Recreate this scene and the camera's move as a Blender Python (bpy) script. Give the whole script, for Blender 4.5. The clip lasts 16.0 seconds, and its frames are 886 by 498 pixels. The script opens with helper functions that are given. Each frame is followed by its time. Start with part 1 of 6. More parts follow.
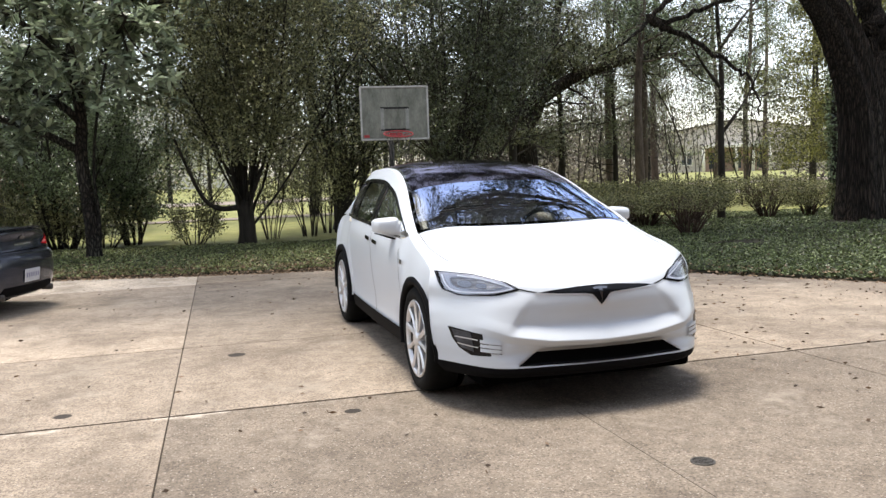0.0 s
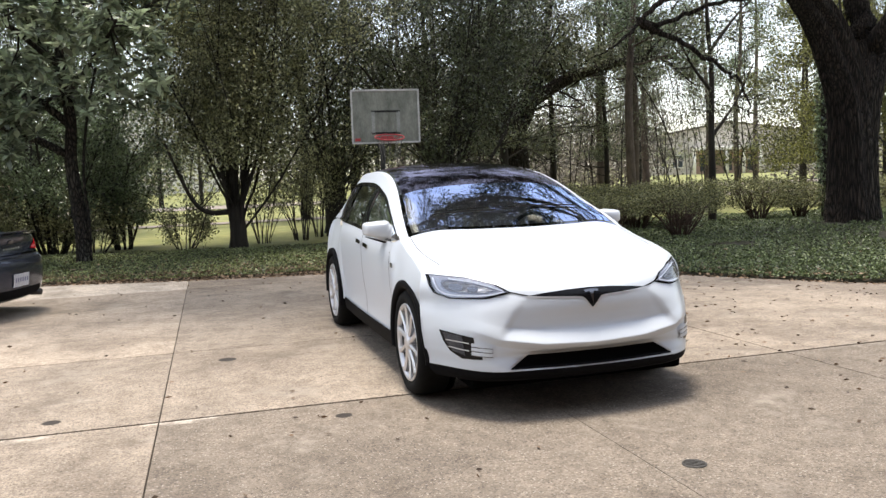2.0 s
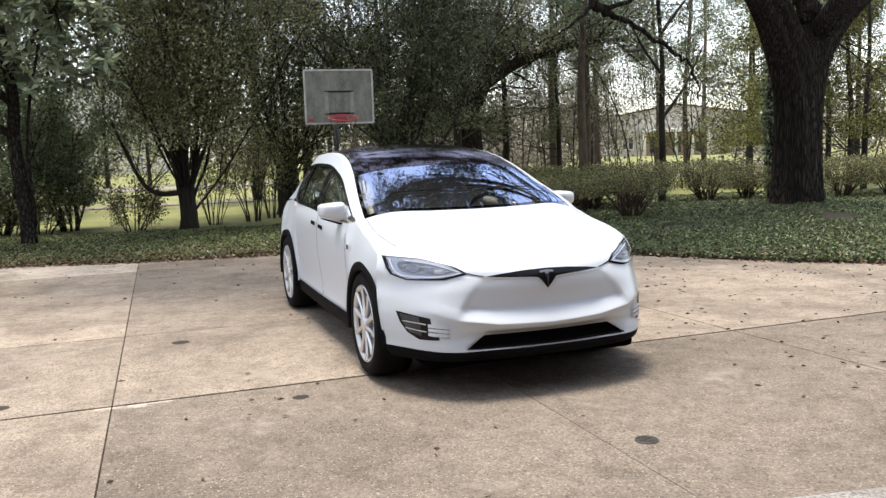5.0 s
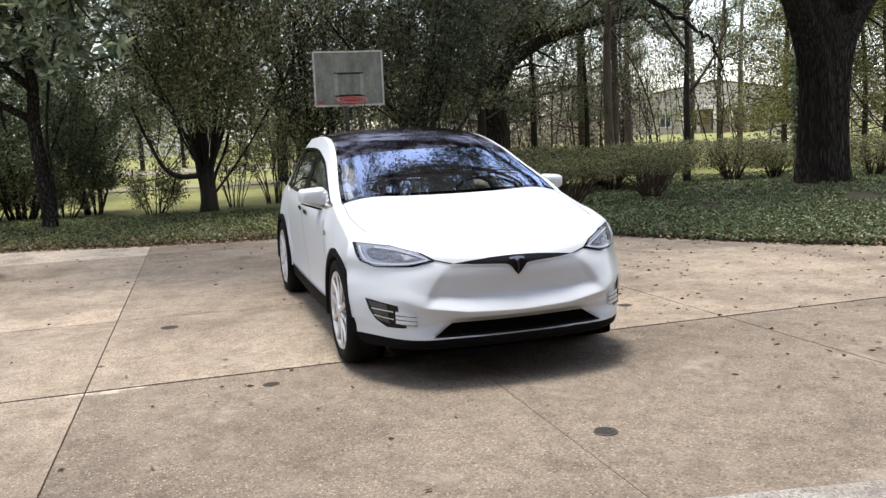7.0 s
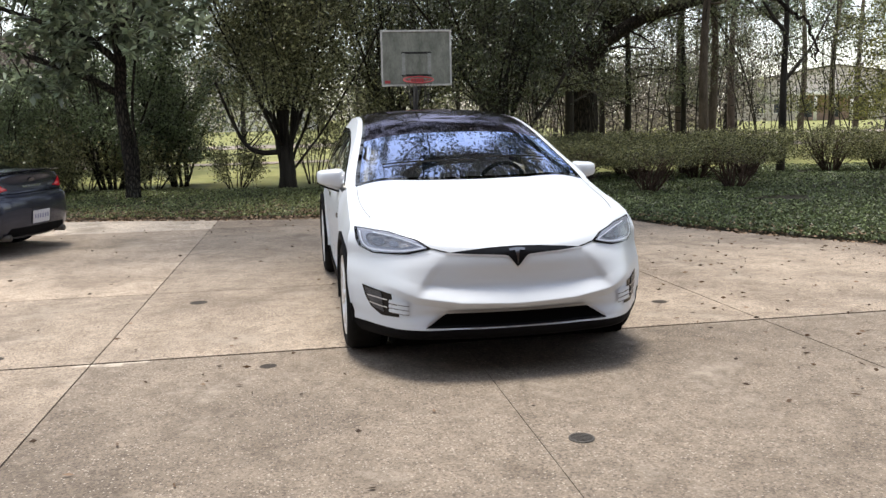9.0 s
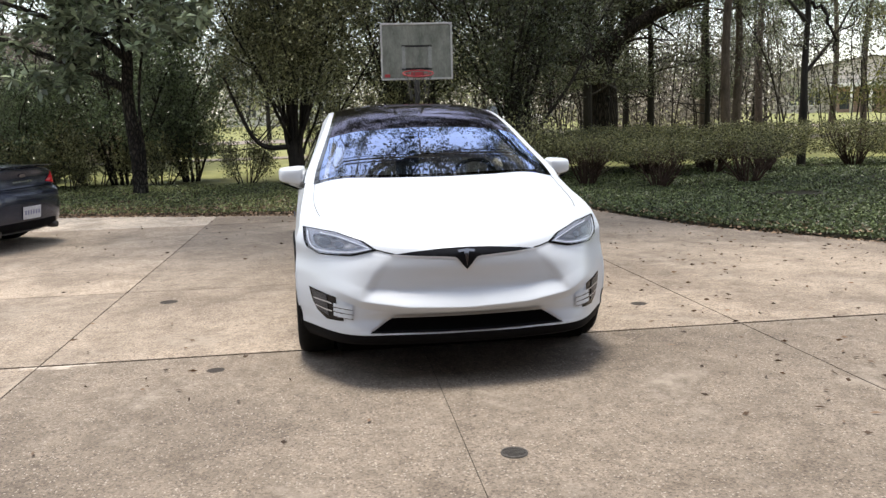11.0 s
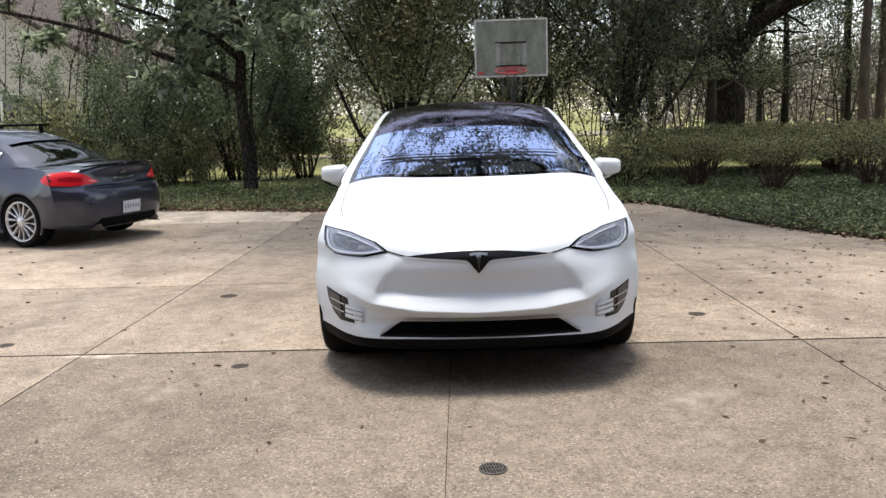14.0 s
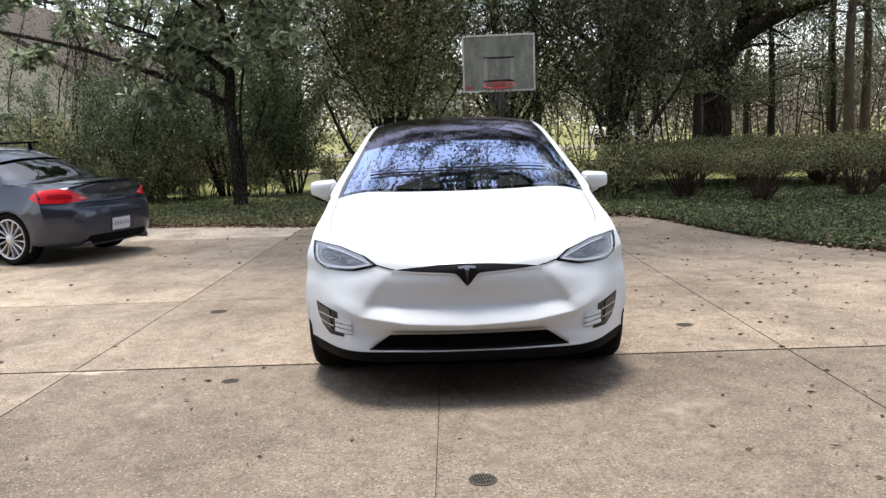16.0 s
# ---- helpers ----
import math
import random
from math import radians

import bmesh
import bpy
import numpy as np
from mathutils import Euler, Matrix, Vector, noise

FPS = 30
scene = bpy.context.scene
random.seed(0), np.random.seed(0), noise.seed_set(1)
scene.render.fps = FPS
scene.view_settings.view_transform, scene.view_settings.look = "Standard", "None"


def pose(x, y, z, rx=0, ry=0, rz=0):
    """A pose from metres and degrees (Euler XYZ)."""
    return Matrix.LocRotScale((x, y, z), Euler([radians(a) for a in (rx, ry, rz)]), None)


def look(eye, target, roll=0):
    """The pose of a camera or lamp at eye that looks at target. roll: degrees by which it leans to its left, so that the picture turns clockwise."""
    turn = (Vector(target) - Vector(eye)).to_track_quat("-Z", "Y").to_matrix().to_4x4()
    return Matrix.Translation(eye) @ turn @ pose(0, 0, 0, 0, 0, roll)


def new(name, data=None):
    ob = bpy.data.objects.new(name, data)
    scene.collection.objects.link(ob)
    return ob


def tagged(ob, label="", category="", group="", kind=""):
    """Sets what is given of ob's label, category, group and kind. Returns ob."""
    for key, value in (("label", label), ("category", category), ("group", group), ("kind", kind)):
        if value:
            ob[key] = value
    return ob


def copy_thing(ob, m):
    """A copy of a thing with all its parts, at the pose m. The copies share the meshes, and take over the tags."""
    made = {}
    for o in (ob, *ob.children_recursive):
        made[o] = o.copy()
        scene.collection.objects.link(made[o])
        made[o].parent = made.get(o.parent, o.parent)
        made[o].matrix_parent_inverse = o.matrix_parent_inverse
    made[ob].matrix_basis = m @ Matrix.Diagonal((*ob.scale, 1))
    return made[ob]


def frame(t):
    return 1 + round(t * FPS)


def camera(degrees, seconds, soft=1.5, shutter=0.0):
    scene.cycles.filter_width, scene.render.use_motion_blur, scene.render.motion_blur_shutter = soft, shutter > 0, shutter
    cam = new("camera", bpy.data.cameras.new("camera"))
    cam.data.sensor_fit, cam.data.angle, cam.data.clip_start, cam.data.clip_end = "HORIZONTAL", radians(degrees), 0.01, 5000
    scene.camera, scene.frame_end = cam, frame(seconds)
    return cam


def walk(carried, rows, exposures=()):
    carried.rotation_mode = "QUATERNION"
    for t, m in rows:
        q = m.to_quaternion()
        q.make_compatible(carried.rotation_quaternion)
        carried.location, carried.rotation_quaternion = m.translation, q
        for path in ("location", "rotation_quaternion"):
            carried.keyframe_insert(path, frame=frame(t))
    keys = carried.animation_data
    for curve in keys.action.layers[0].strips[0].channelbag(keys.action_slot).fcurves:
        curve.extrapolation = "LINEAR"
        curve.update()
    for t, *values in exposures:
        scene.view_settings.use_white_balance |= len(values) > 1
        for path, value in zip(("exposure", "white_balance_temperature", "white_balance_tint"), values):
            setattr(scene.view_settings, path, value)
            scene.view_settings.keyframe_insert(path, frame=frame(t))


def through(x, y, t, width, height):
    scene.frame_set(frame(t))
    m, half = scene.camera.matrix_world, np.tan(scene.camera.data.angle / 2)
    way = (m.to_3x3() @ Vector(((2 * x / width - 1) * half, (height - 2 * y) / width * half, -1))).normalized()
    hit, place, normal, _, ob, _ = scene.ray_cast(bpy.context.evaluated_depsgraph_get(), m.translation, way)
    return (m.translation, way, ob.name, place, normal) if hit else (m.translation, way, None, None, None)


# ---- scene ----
cam = camera(55.0, 16.0, soft=1.46)
PATH = [
    (0, (-2.37, -4.723, 1.524), (-1.824, -2.808, 1.336), -1.9),
    (0.5, (-2.365, -4.714, 1.52), (-1.818, -2.8, 1.328), -2.1),
    (1, (-2.367, -4.721, 1.526), (-1.816, -2.807, 1.337), -2.2),
    (1.5, (-2.364, -4.721, 1.523), (-1.807, -2.808, 1.341), -2.1),
    (2, (-2.358, -4.714, 1.523), (-1.794, -2.804, 1.342), -2.1),
    (2.5, (-2.365, -4.715, 1.526), (-1.791, -2.808, 1.344), -2.2),
    (3, (-2.363, -4.708, 1.521), (-1.78, -2.803, 1.343), -2.3),
    (3.5, (-2.381, -4.712, 1.526), (-1.771, -2.816, 1.349), -2.4),
    (4, (-2.411, -4.705, 1.522), (-1.759, -2.823, 1.338), -2.2),
    (4.2, (-2.417, -4.686, 1.521), (-1.749, -2.81, 1.328), -2.0),
    (6.5, (-2.111, -4.818, 1.546), (-1.479, -2.94, 1.278), -2.7),
    (7, (-1.951, -4.781, 1.544), (-1.373, -2.886, 1.271), -2.4),
    (7.5, (-1.786, -4.706, 1.527), (-1.234, -2.805, 1.241), -2.5),
    (8, (-1.587, -4.711, 1.525), (-1.082, -2.799, 1.225), -2.2),
    (8.5, (-1.389, -4.758, 1.544), (-0.991, -2.822, 1.236), -1.2),
    (9, (-1.301, -4.758, 1.546), (-0.957, -2.812, 1.235), -1.2),
    (11.3, (-0.701, -4.615, 1.545), (-0.467, -2.655, 1.219), -1.5),
    (11.5, (-0.65, -4.62, 1.548), (-0.446, -2.658, 1.222), -1.5),
    (12, (-0.517, -4.529, 1.534), (-0.376, -2.56, 1.215), -1.1),
    (12.5, (-0.382, -4.474, 1.528), (-0.288, -2.501, 1.21), -1.3),
    (13, (-0.227, -4.48, 1.538), (-0.194, -2.505, 1.219), -1.2),
    (13.5, (-0.112, -4.501, 1.535), (-0.146, -2.529, 1.206), -1.3),
    (14, (-0.098, -4.516, 1.535), (-0.144, -2.542, 1.213), -1.6),
    (14.5, (-0.106, -4.522, 1.533), (-0.138, -2.546, 1.225), -1.8),
    (15, (-0.107, -4.532, 1.533), (-0.128, -2.555, 1.233), -1.9),
    (15.5, (-0.097, -4.548, 1.533), (-0.119, -2.57, 1.238), -1.9),
    (16, (-0.086, -4.557, 1.535), (-0.109, -2.578, 1.246), -2.0),
]
walk(cam, [(t, look(eye, target, roll)) for t, eye, target, roll in PATH],
     [(0, 1.17, 6850, 10), (4.2, 1.17, 6850, 10), (7.5, 1.05, 6850, 10), (12.0, 1.06, 6850, 10), (16, 1.07, 6850, 10)])

# ---- world and sun: a bright overcast day ----
world = bpy.data.worlds.new("sky")
scene.world = world
world.use_nodes = True
wn, wl = world.node_tree.nodes, world.node_tree.links
wn.clear()
sky = wn.new("ShaderNodeTexSky")
sky.sky_type = "NISHITA"
sky.sun_disc = False
sky.sun_elevation = radians(81)
sky.sun_rotation = radians(-30)
sky.air_density, sky.dust_density, sky.ozone_density = 1.0, 0.8, 1.0
grey = wn.new("ShaderNodeHueSaturation")
grey.inputs["Saturation"].default_value = 0.55
back = wn.new("ShaderNodeBackground")
back.inputs["Strength"].default_value = 0.165
wout = wn.new("ShaderNodeOutputWorld")
wl.new(sky.outputs[0], grey.inputs["Color"])
wl.new(grey.outputs[0], back.inputs["Color"])
wl.new(back.outputs[0], wout.inputs["Surface"])
sun = new("sun", bpy.data.lights.new("sun", "SUN"))
sun.data.energy, sun.data.angle, sun.data.color = 2.3, radians(17), (1.0, 0.965, 0.905)
sun.matrix_world = look((-1.4, 5.8, 20), (0, 3, 0))


# ---- materials ----
def link(mt, a, b):
    mt.node_tree.links.new(a, b)


def base_mat(name, color, rough=0.6, metal=0.0, coat=0.0, spec=0.5):
    mt = bpy.data.materials.new(name)
    mt.use_nodes = True
    p = mt.node_tree.nodes["Principled BSDF"]
    p.inputs["Base Color"].default_value = (*color, 1)
    p.inputs["Roughness"].default_value = rough
    p.inputs["Metallic"].default_value = metal
    p.inputs["Coat Weight"].default_value = coat
    p.inputs["Coat Roughness"].default_value = 0.03
    p.inputs["Specular IOR Level"].default_value = spec
    return mt, p


def coords(mt, kind="Object"):
    if kind == "World":
        return mt.node_tree.nodes.new("ShaderNodeNewGeometry").outputs["Position"]
    return mt.node_tree.nodes.new("ShaderNodeTexCoord").outputs[kind]


def noise_node(mt, vec, scale, detail=4.0, rough=0.55):
    n = mt.node_tree.nodes.new("ShaderNodeTexNoise")
    n.inputs["Scale"].default_value, n.inputs["Detail"].default_value, n.inputs["Roughness"].default_value = scale, detail, rough
    link(mt, vec, n.inputs["Vector"])
    return n.outputs["Fac"]


def ramp(mt, fac, stops):
    r = mt.node_tree.nodes.new("ShaderNodeValToRGB")
    el = r.color_ramp.elements
    while len(el) < len(stops):
        el.new(0.5)
    for e, (pos, col) in zip(el, stops):
        e.position = pos
        e.color = (*col, 1) if len(col) == 3 else col
    link(mt, fac, r.inputs["Fac"])
    return r.outputs["Color"]


def blend(mt, fac, a, b, mode="MIX"):
    m = mt.node_tree.nodes.new("ShaderNodeMix")
    m.data_type, m.blend_type = "RGBA", mode
    for sock, v in ((m.inputs[0], fac), (m.inputs[6], a), (m.inputs[7], b)):
        if isinstance(v, (int, float)):
            sock.default_value = v
        elif isinstance(v, tuple):
            sock.default_value = (*v, 1)
        else:
            link(mt, v, sock)
    return m.outputs[2]


def maths(mt, op, a, b=0.0):
    m = mt.node_tree.nodes.new("ShaderNodeMath")
    m.operation = op
    for sock, v in zip(m.inputs, (a, b)):
        if isinstance(v, (int, float)):
            sock.default_value = v
        else:
            link(mt, v, sock)
    return m.outputs[0]


def bump(mt, p, height, strength=0.3, distance=0.01):
    b = mt.node_tree.nodes.new("ShaderNodeBump")
    b.inputs["Strength"].default_value, b.inputs["Distance"].default_value = strength, distance
    link(mt, height, b.inputs["Height"])
    link(mt, b.outputs[0], p.inputs["Normal"])


def concrete(name, light, dark, spots=()):
    mt, p = base_mat(name, light, 0.85)
    v = coords(mt, "World")
    big = noise_node(mt, v, 0.55, 5, 0.6)
    mid = noise_node(mt, v, 3.2, 8, 0.75)
    patch = noise_node(mt, v, 11, 6, 0.7)
    fine = noise_node(mt, v, 62, 5, 0.8)
    grit = mt.node_tree.nodes.new("ShaderNodeTexVoronoi")
    grit.inputs["Scale"].default_value = 95
    link(mt, v, grit.inputs["Vector"])
    col = ramp(mt, big, [(0.30, tuple(c * 0.85 for c in dark)), (0.5, light), (0.7, tuple(c * 1.18 for c in light))])
    col = blend(mt, 0.85, col, ramp(mt, mid, [(0.28, (0.52, 0.48, 0.43)), (0.5, (0.95, 0.94, 0.92)), (0.75, (1.12, 1.1, 1.08))]), "MULTIPLY")
    col = blend(mt, 0.8, col, ramp(mt, patch, [(0.3, (0.66, 0.63, 0.60)), (0.5, (1.0, 1.0, 1.0)), (0.7, (1.16, 1.15, 1.13))]), "MULTIPLY")
    col = blend(mt, 0.85, col, ramp(mt, fine, [(0.32, (0.50, 0.46, 0.42)), (0.5, (1.0, 1.0, 1.0)), (0.66, (1.42, 1.38, 1.32))]), "MULTIPLY")
    col = blend(mt, 0.75, col, ramp(mt, grit.outputs["Color"], [(0.15, (0.45, 0.42, 0.40)), (0.4, (1, 1, 1)), (0.80, (1.15, 1.14, 1.13)), (0.93, (1.5, 1.47, 1.42))]), "MULTIPLY")
    # pale and dark stones of the exposed aggregate
    stone = mt.node_tree.nodes.new("ShaderNodeTexVoronoi")
    stone.inputs["Scale"].default_value = 70
    link(mt, v, stone.inputs["Vector"])
    chan = mt.node_tree.nodes.new("ShaderNodeSeparateColor")
    link(mt, stone.outputs["Color"], chan.inputs[0])
    near = ramp(mt, stone.outputs["Distance"], [(0.30, (1, 1, 1)), (0.42, (0, 0, 0))])
    col = blend(mt, maths(mt, "MULTIPLY", near, ramp(mt, chan.outputs[0], [(0.80, (0, 0, 0)), (0.84, (0.60, 0.60, 0.60))])), col, (0.46, 0.41, 0.35))
    col = blend(mt, maths(mt, "MULTIPLY", near, ramp(mt, chan.outputs[1], [(0.80, (0, 0, 0)), (0.84, (0.62, 0.62, 0.62))])), col, (0.10, 0.078, 0.06))
    # mildew patches and pale worn patches
    moss = ramp(mt, noise_node(mt, v, 1.25, 7, 0.72), [(0.47, (0, 0, 0)), (0.66, (1, 1, 1))])
    col = blend(mt, maths(mt, "MULTIPLY", moss, 0.55), col, (0.105, 0.082, 0.061))
    pale = ramp(mt, noise_node(mt, v, 1.3, 8, 0.78), [(0.54, (0, 0, 0)), (0.70, (1, 1, 1))])
    col = blend(mt, maths(mt, "MULTIPLY", pale, 0.62), col, (0.40, 0.345, 0.285))
    # spalled pale edges along the main joint, and panels cast at different times
    sep = mt.node_tree.nodes.new("ShaderNodeSeparateXYZ")
    link(mt, v, sep.inputs[0])
    off = maths(mt, "ABSOLUTE", maths(mt, "SUBTRACT", sep.outputs[1], 0.86))
    off = maths(mt, "ADD", off, maths(mt, "MULTIPLY", noise_node(mt, v, 1.6, 6, 0.7), 0.9))
    spall = ramp(mt, off, [(0.36, (1, 1, 1)), (0.44, (0, 0, 0))])
    west = ramp(mt, maths(mt, "MULTIPLY", sep.outputs[0], -0.1), [(0.06, (0.12, 0.12, 0.12)), (0.16, (0.75, 0.75, 0.75))])
    col = blend(mt, maths(mt, "MULTIPLY", spall, west), col, (0.60, 0.53, 0.45))
    info = mt.node_tree.nodes.new("ShaderNodeObjectInfo")
    col = blend(mt, 0.7, col, ramp(mt, info.outputs["Random"], [(0.0, (0.95, 0.94, 0.93)), (1.0, (1.1, 1.09, 1.08))]), "MULTIPLY")
    for x, y, r in spots:
        d = mt.node_tree.nodes.new("ShaderNodeVectorMath")
        d.operation = "DISTANCE"
        link(mt, v, d.inputs[0])
        d.inputs[1].default_value = (x, y, 0)
        edge = maths(mt, "ADD", d.outputs["Value"], maths(mt, "MULTIPLY", maths(mt, "SUBTRACT", mid, 0.5), r * 0.7))
        mask = ramp(mt, maths(mt, "DIVIDE", edge, r), [(0.80, (1, 1, 1)), (0.97, (0, 0, 0))])
        col = blend(mt, maths(mt, "MULTIPLY", mask, 0.95), col, (0.016, 0.011, 0.008))
    link(mt, col, p.inputs["Base Color"])
    bump(mt, p, blend(mt, 0.35, fine, mid), 0.35, 0.006)
    return mt


def mottled(name, a, b, scale, rough=0.8, bump_s=0.3, dist=0.01, metal=0.0, stretch=None, kind="Object", spec=0.4, sharp=0.2):
    mt, p = base_mat(name, a, rough, metal, 0.0, spec)
    v = coords(mt, kind)
    if stretch:
        m = mt.node_tree.nodes.new("ShaderNodeMapping")
        m.inputs["Scale"].default_value = stretch
        link(mt, v, m.inputs["Vector"])
        v = m.outputs[0]
    n1 = noise_node(mt, v, scale, 5, 0.65)
    n2 = noise_node(mt, v, scale * 7, 4, 0.6)
    col = ramp(mt, n1, [(0.5 - sharp, b), (0.5 + sharp, a)])
    col = blend(mt, 0.6, col, ramp(mt, n2, [(0.3, (0.7, 0.7, 0.7)), (0.7, (1.2, 1.2, 1.2))]), "MULTIPLY")
    link(mt, col, p.inputs["Base Color"])
    bump(mt, p, blend(mt, 0.5, n1, n2), bump_s, dist)
    return mt


def ridged_bark(name, ridge, crack, moss, scale, along=0.22):
    """Old bark: plates between dark fissures that run up the trunk, with lichen here and there."""
    mt, p = base_mat(name, ridge, 0.92, 0.0, 0.0, 0.2)
    m = mt.node_tree.nodes.new("ShaderNodeMapping")
    m.inputs["Scale"].default_value = (1, 1, along)
    link(mt, coords(mt), m.inputs["Vector"])
    v = m.outputs[0]
    warp = mt.node_tree.nodes.new("ShaderNodeVectorMath")
    warp.operation = "ADD"
    nz = mt.node_tree.nodes.new("ShaderNodeTexNoise")
    nz.inputs["Scale"].default_value = 3.0
    link(mt, v, nz.inputs["Vector"])
    sc = mt.node_tree.nodes.new("ShaderNodeVectorMath")
    sc.operation = "SCALE"
    sc.inputs["Scale"].default_value = 0.22
    link(mt, nz.outputs["Color"], sc.inputs[0])
    link(mt, v, warp.inputs[0])
    link(mt, sc.outputs[0], warp.inputs[1])
    vo = mt.node_tree.nodes.new("ShaderNodeTexVoronoi")
    vo.feature = "DISTANCE_TO_EDGE"
    vo.inputs["Scale"].default_value = scale
    link(mt, warp.outputs[0], vo.inputs["Vector"])
    # fissure shade is put into the colour, as relief alone barely shows
    plate = ramp(mt, vo.outputs["Distance"], [(0.0, (0, 0, 0)), (0.30, (1, 1, 1))])
    grain = noise_node(mt, v, scale * 5, 6, 0.7)
    big = noise_node(mt, v, 1.6, 5, 0.65)
    tone = blend(mt, ramp(mt, big, [(0.45, (0, 0, 0)), (0.68, (1, 1, 1))]), ridge, moss)
    tone = blend(mt, 0.8, tone, ramp(mt, grain, [(0.3, (0.5, 0.5, 0.5)), (0.7, (1.5, 1.45, 1.4))]), "MULTIPLY")
    link(mt, blend(mt, plate, crack, tone), p.inputs["Base Color"])
    bump(mt, p, blend(mt, 0.3, plate, grain), 1.0, 0.06)
    return mt


def leafy(name, a, b, rough=0.36, through=0.35):
    mt, p = base_mat(name, a, rough)
    g = mt.node_tree.nodes.new("ShaderNodeNewGeometry")
    col = ramp(mt, g.outputs["Random Per Island"], [(0.0, tuple(c * 0.7 for c in b)), (0.38, tuple(c * 0.5 for c in a)), (0.75, a), (1.0, tuple(min(1, c * 1.5) for c in a))])
    link(mt, col, p.inputs["Base Color"])
    p.inputs["Specular IOR Level"].default_value = 0.5
    t = mt.node_tree.nodes.new("ShaderNodeBsdfTranslucent")
    link(mt, col, t.inputs["Color"])
    mix = mt.node_tree.nodes.new("ShaderNodeMixShader")
    mix.inputs[0].default_value = through
    link(mt, p.outputs[0], mix.inputs[1])
    link(mt, t.outputs[0], mix.inputs[2])
    link(mt, mix.outputs[0], mt.node_tree.nodes["Material Output"].inputs["Surface"])
    return mt


def glazing(name, tint, gloss=1.0, ior=1.5, coat=(1.0, 1.0, 1.0)):
    mt = bpy.data.materials.new(name)
    mt.use_nodes = True
    n = mt.node_tree.nodes
    n.clear()
    tr, gl = n.new("ShaderNodeBsdfTransparent"), n.new("ShaderNodeBsdfGlossy")
    tr.inputs["Color"].default_value = (*tint, 1)
    gl.inputs["Color"].default_value = (*coat, 1)
    gl.inputs["Roughness"].default_value = 0.01
    fr, mix, out = n.new("ShaderNodeFresnel"), n.new("ShaderNodeMixShader"), n.new("ShaderNodeOutputMaterial")
    fr.inputs["IOR"].default_value = ior
    link(mt, maths(mt, "MULTIPLY", fr.outputs[0], gloss), mix.inputs[0])
    link(mt, tr.outputs[0], mix.inputs[1])
    link(mt, gl.outputs[0], mix.inputs[2])
    link(mt, mix.outputs[0], out.inputs["Surface"])
    return mt


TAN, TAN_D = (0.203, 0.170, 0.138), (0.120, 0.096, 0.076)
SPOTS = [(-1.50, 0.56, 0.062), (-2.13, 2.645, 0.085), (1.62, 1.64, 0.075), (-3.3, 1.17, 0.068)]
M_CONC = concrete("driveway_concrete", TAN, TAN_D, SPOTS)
# the same concrete at 1.46 and 1.95 times the base tone
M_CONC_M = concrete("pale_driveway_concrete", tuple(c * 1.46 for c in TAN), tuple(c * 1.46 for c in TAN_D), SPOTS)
M_CONC_P = concrete("paler_driveway_concrete", tuple(c * 1.95 for c in TAN), tuple(c * 1.95 for c in TAN_D), SPOTS)
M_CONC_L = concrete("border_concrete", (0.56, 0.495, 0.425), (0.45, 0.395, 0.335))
M_SLAB = concrete("grey_concrete", (0.30, 0.295, 0.29), (0.22, 0.216, 0.212))
M_JOINT = mottled("joint_dirt", (0.06, 0.045, 0.032), (0.02, 0.016, 0.012), 20, 0.95, kind="World")
M_SOIL = mottled("bed_soil", (0.045, 0.042, 0.022), (0.02, 0.018, 0.011), 3.0, 0.95, 0.6, 0.03, kind="World")
M_LAWN = mottled("lawn_grass", (0.285, 0.275, 0.10), (0.165, 0.18, 0.055), 0.5, 0.9, 0.5, 0.03, kind="World")
M_ROAD = mottled("road_surface", (0.30, 0.25, 0.21), (0.24, 0.195, 0.165), 1.5, 0.9, 0.2, 0.01, kind="World")
M_BARK = mottled("grey_brown_bark", (0.050, 0.041, 0.032), (0.011, 0.009, 0.007), 6, 0.9, 0.9, 0.03, stretch=(1, 1, 0.18))
M_BARK_PINE = mottled("pale_pine_bark", (0.165, 0.125, 0.098), (0.05, 0.037, 0.03), 7, 0.9, 0.9, 0.03, stretch=(1, 1, 0.3))
M_BARK_OAK = ridged_bark("oak_bark", (0.060, 0.045, 0.036), (0.009, 0.008, 0.007), (0.092, 0.078, 0.064), 24, 0.12)
M_TWIG = mottled("red_brown_twigs", (0.095, 0.058, 0.042), (0.035, 0.022, 0.017), 14, 0.85, 0.4, 0.01)
M_BARK_LICHEN = ridged_bark("lichen_bark", (0.062, 0.05, 0.04), (0.010, 0.009, 0.008), (0.14, 0.135, 0.115), 20, 0.4)
M_LEAF_MAG = leafy("broad_grey_green_leaf", (0.35, 0.415, 0.275), (0.07, 0.09, 0.05), 0.28)
M_LEAF_OLIVE = leafy("olive_leaf", (0.345, 0.35, 0.18), (0.05, 0.053, 0.025), 0.32, 0.42)
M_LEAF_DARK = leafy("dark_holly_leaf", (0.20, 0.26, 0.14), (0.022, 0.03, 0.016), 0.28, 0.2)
M_LEAF_OAK = leafy("oak_leaf", (0.175, 0.185, 0.105), (0.016, 0.018, 0.009), 0.36, 0.3)
M_LEAF_STEM = leafy("dull_green_leaf", (0.225, 0.25, 0.135), (0.020, 0.024, 0.011), 0.34, 0.3)
# M_LEAF_STEM at about half tone, for the trees behind the clipped shrubs
M_LEAF_STEM_D = leafy("darkened_stem_leaf", (0.105, 0.125, 0.062), (0.012, 0.015, 0.008), 0.36, 0.2)
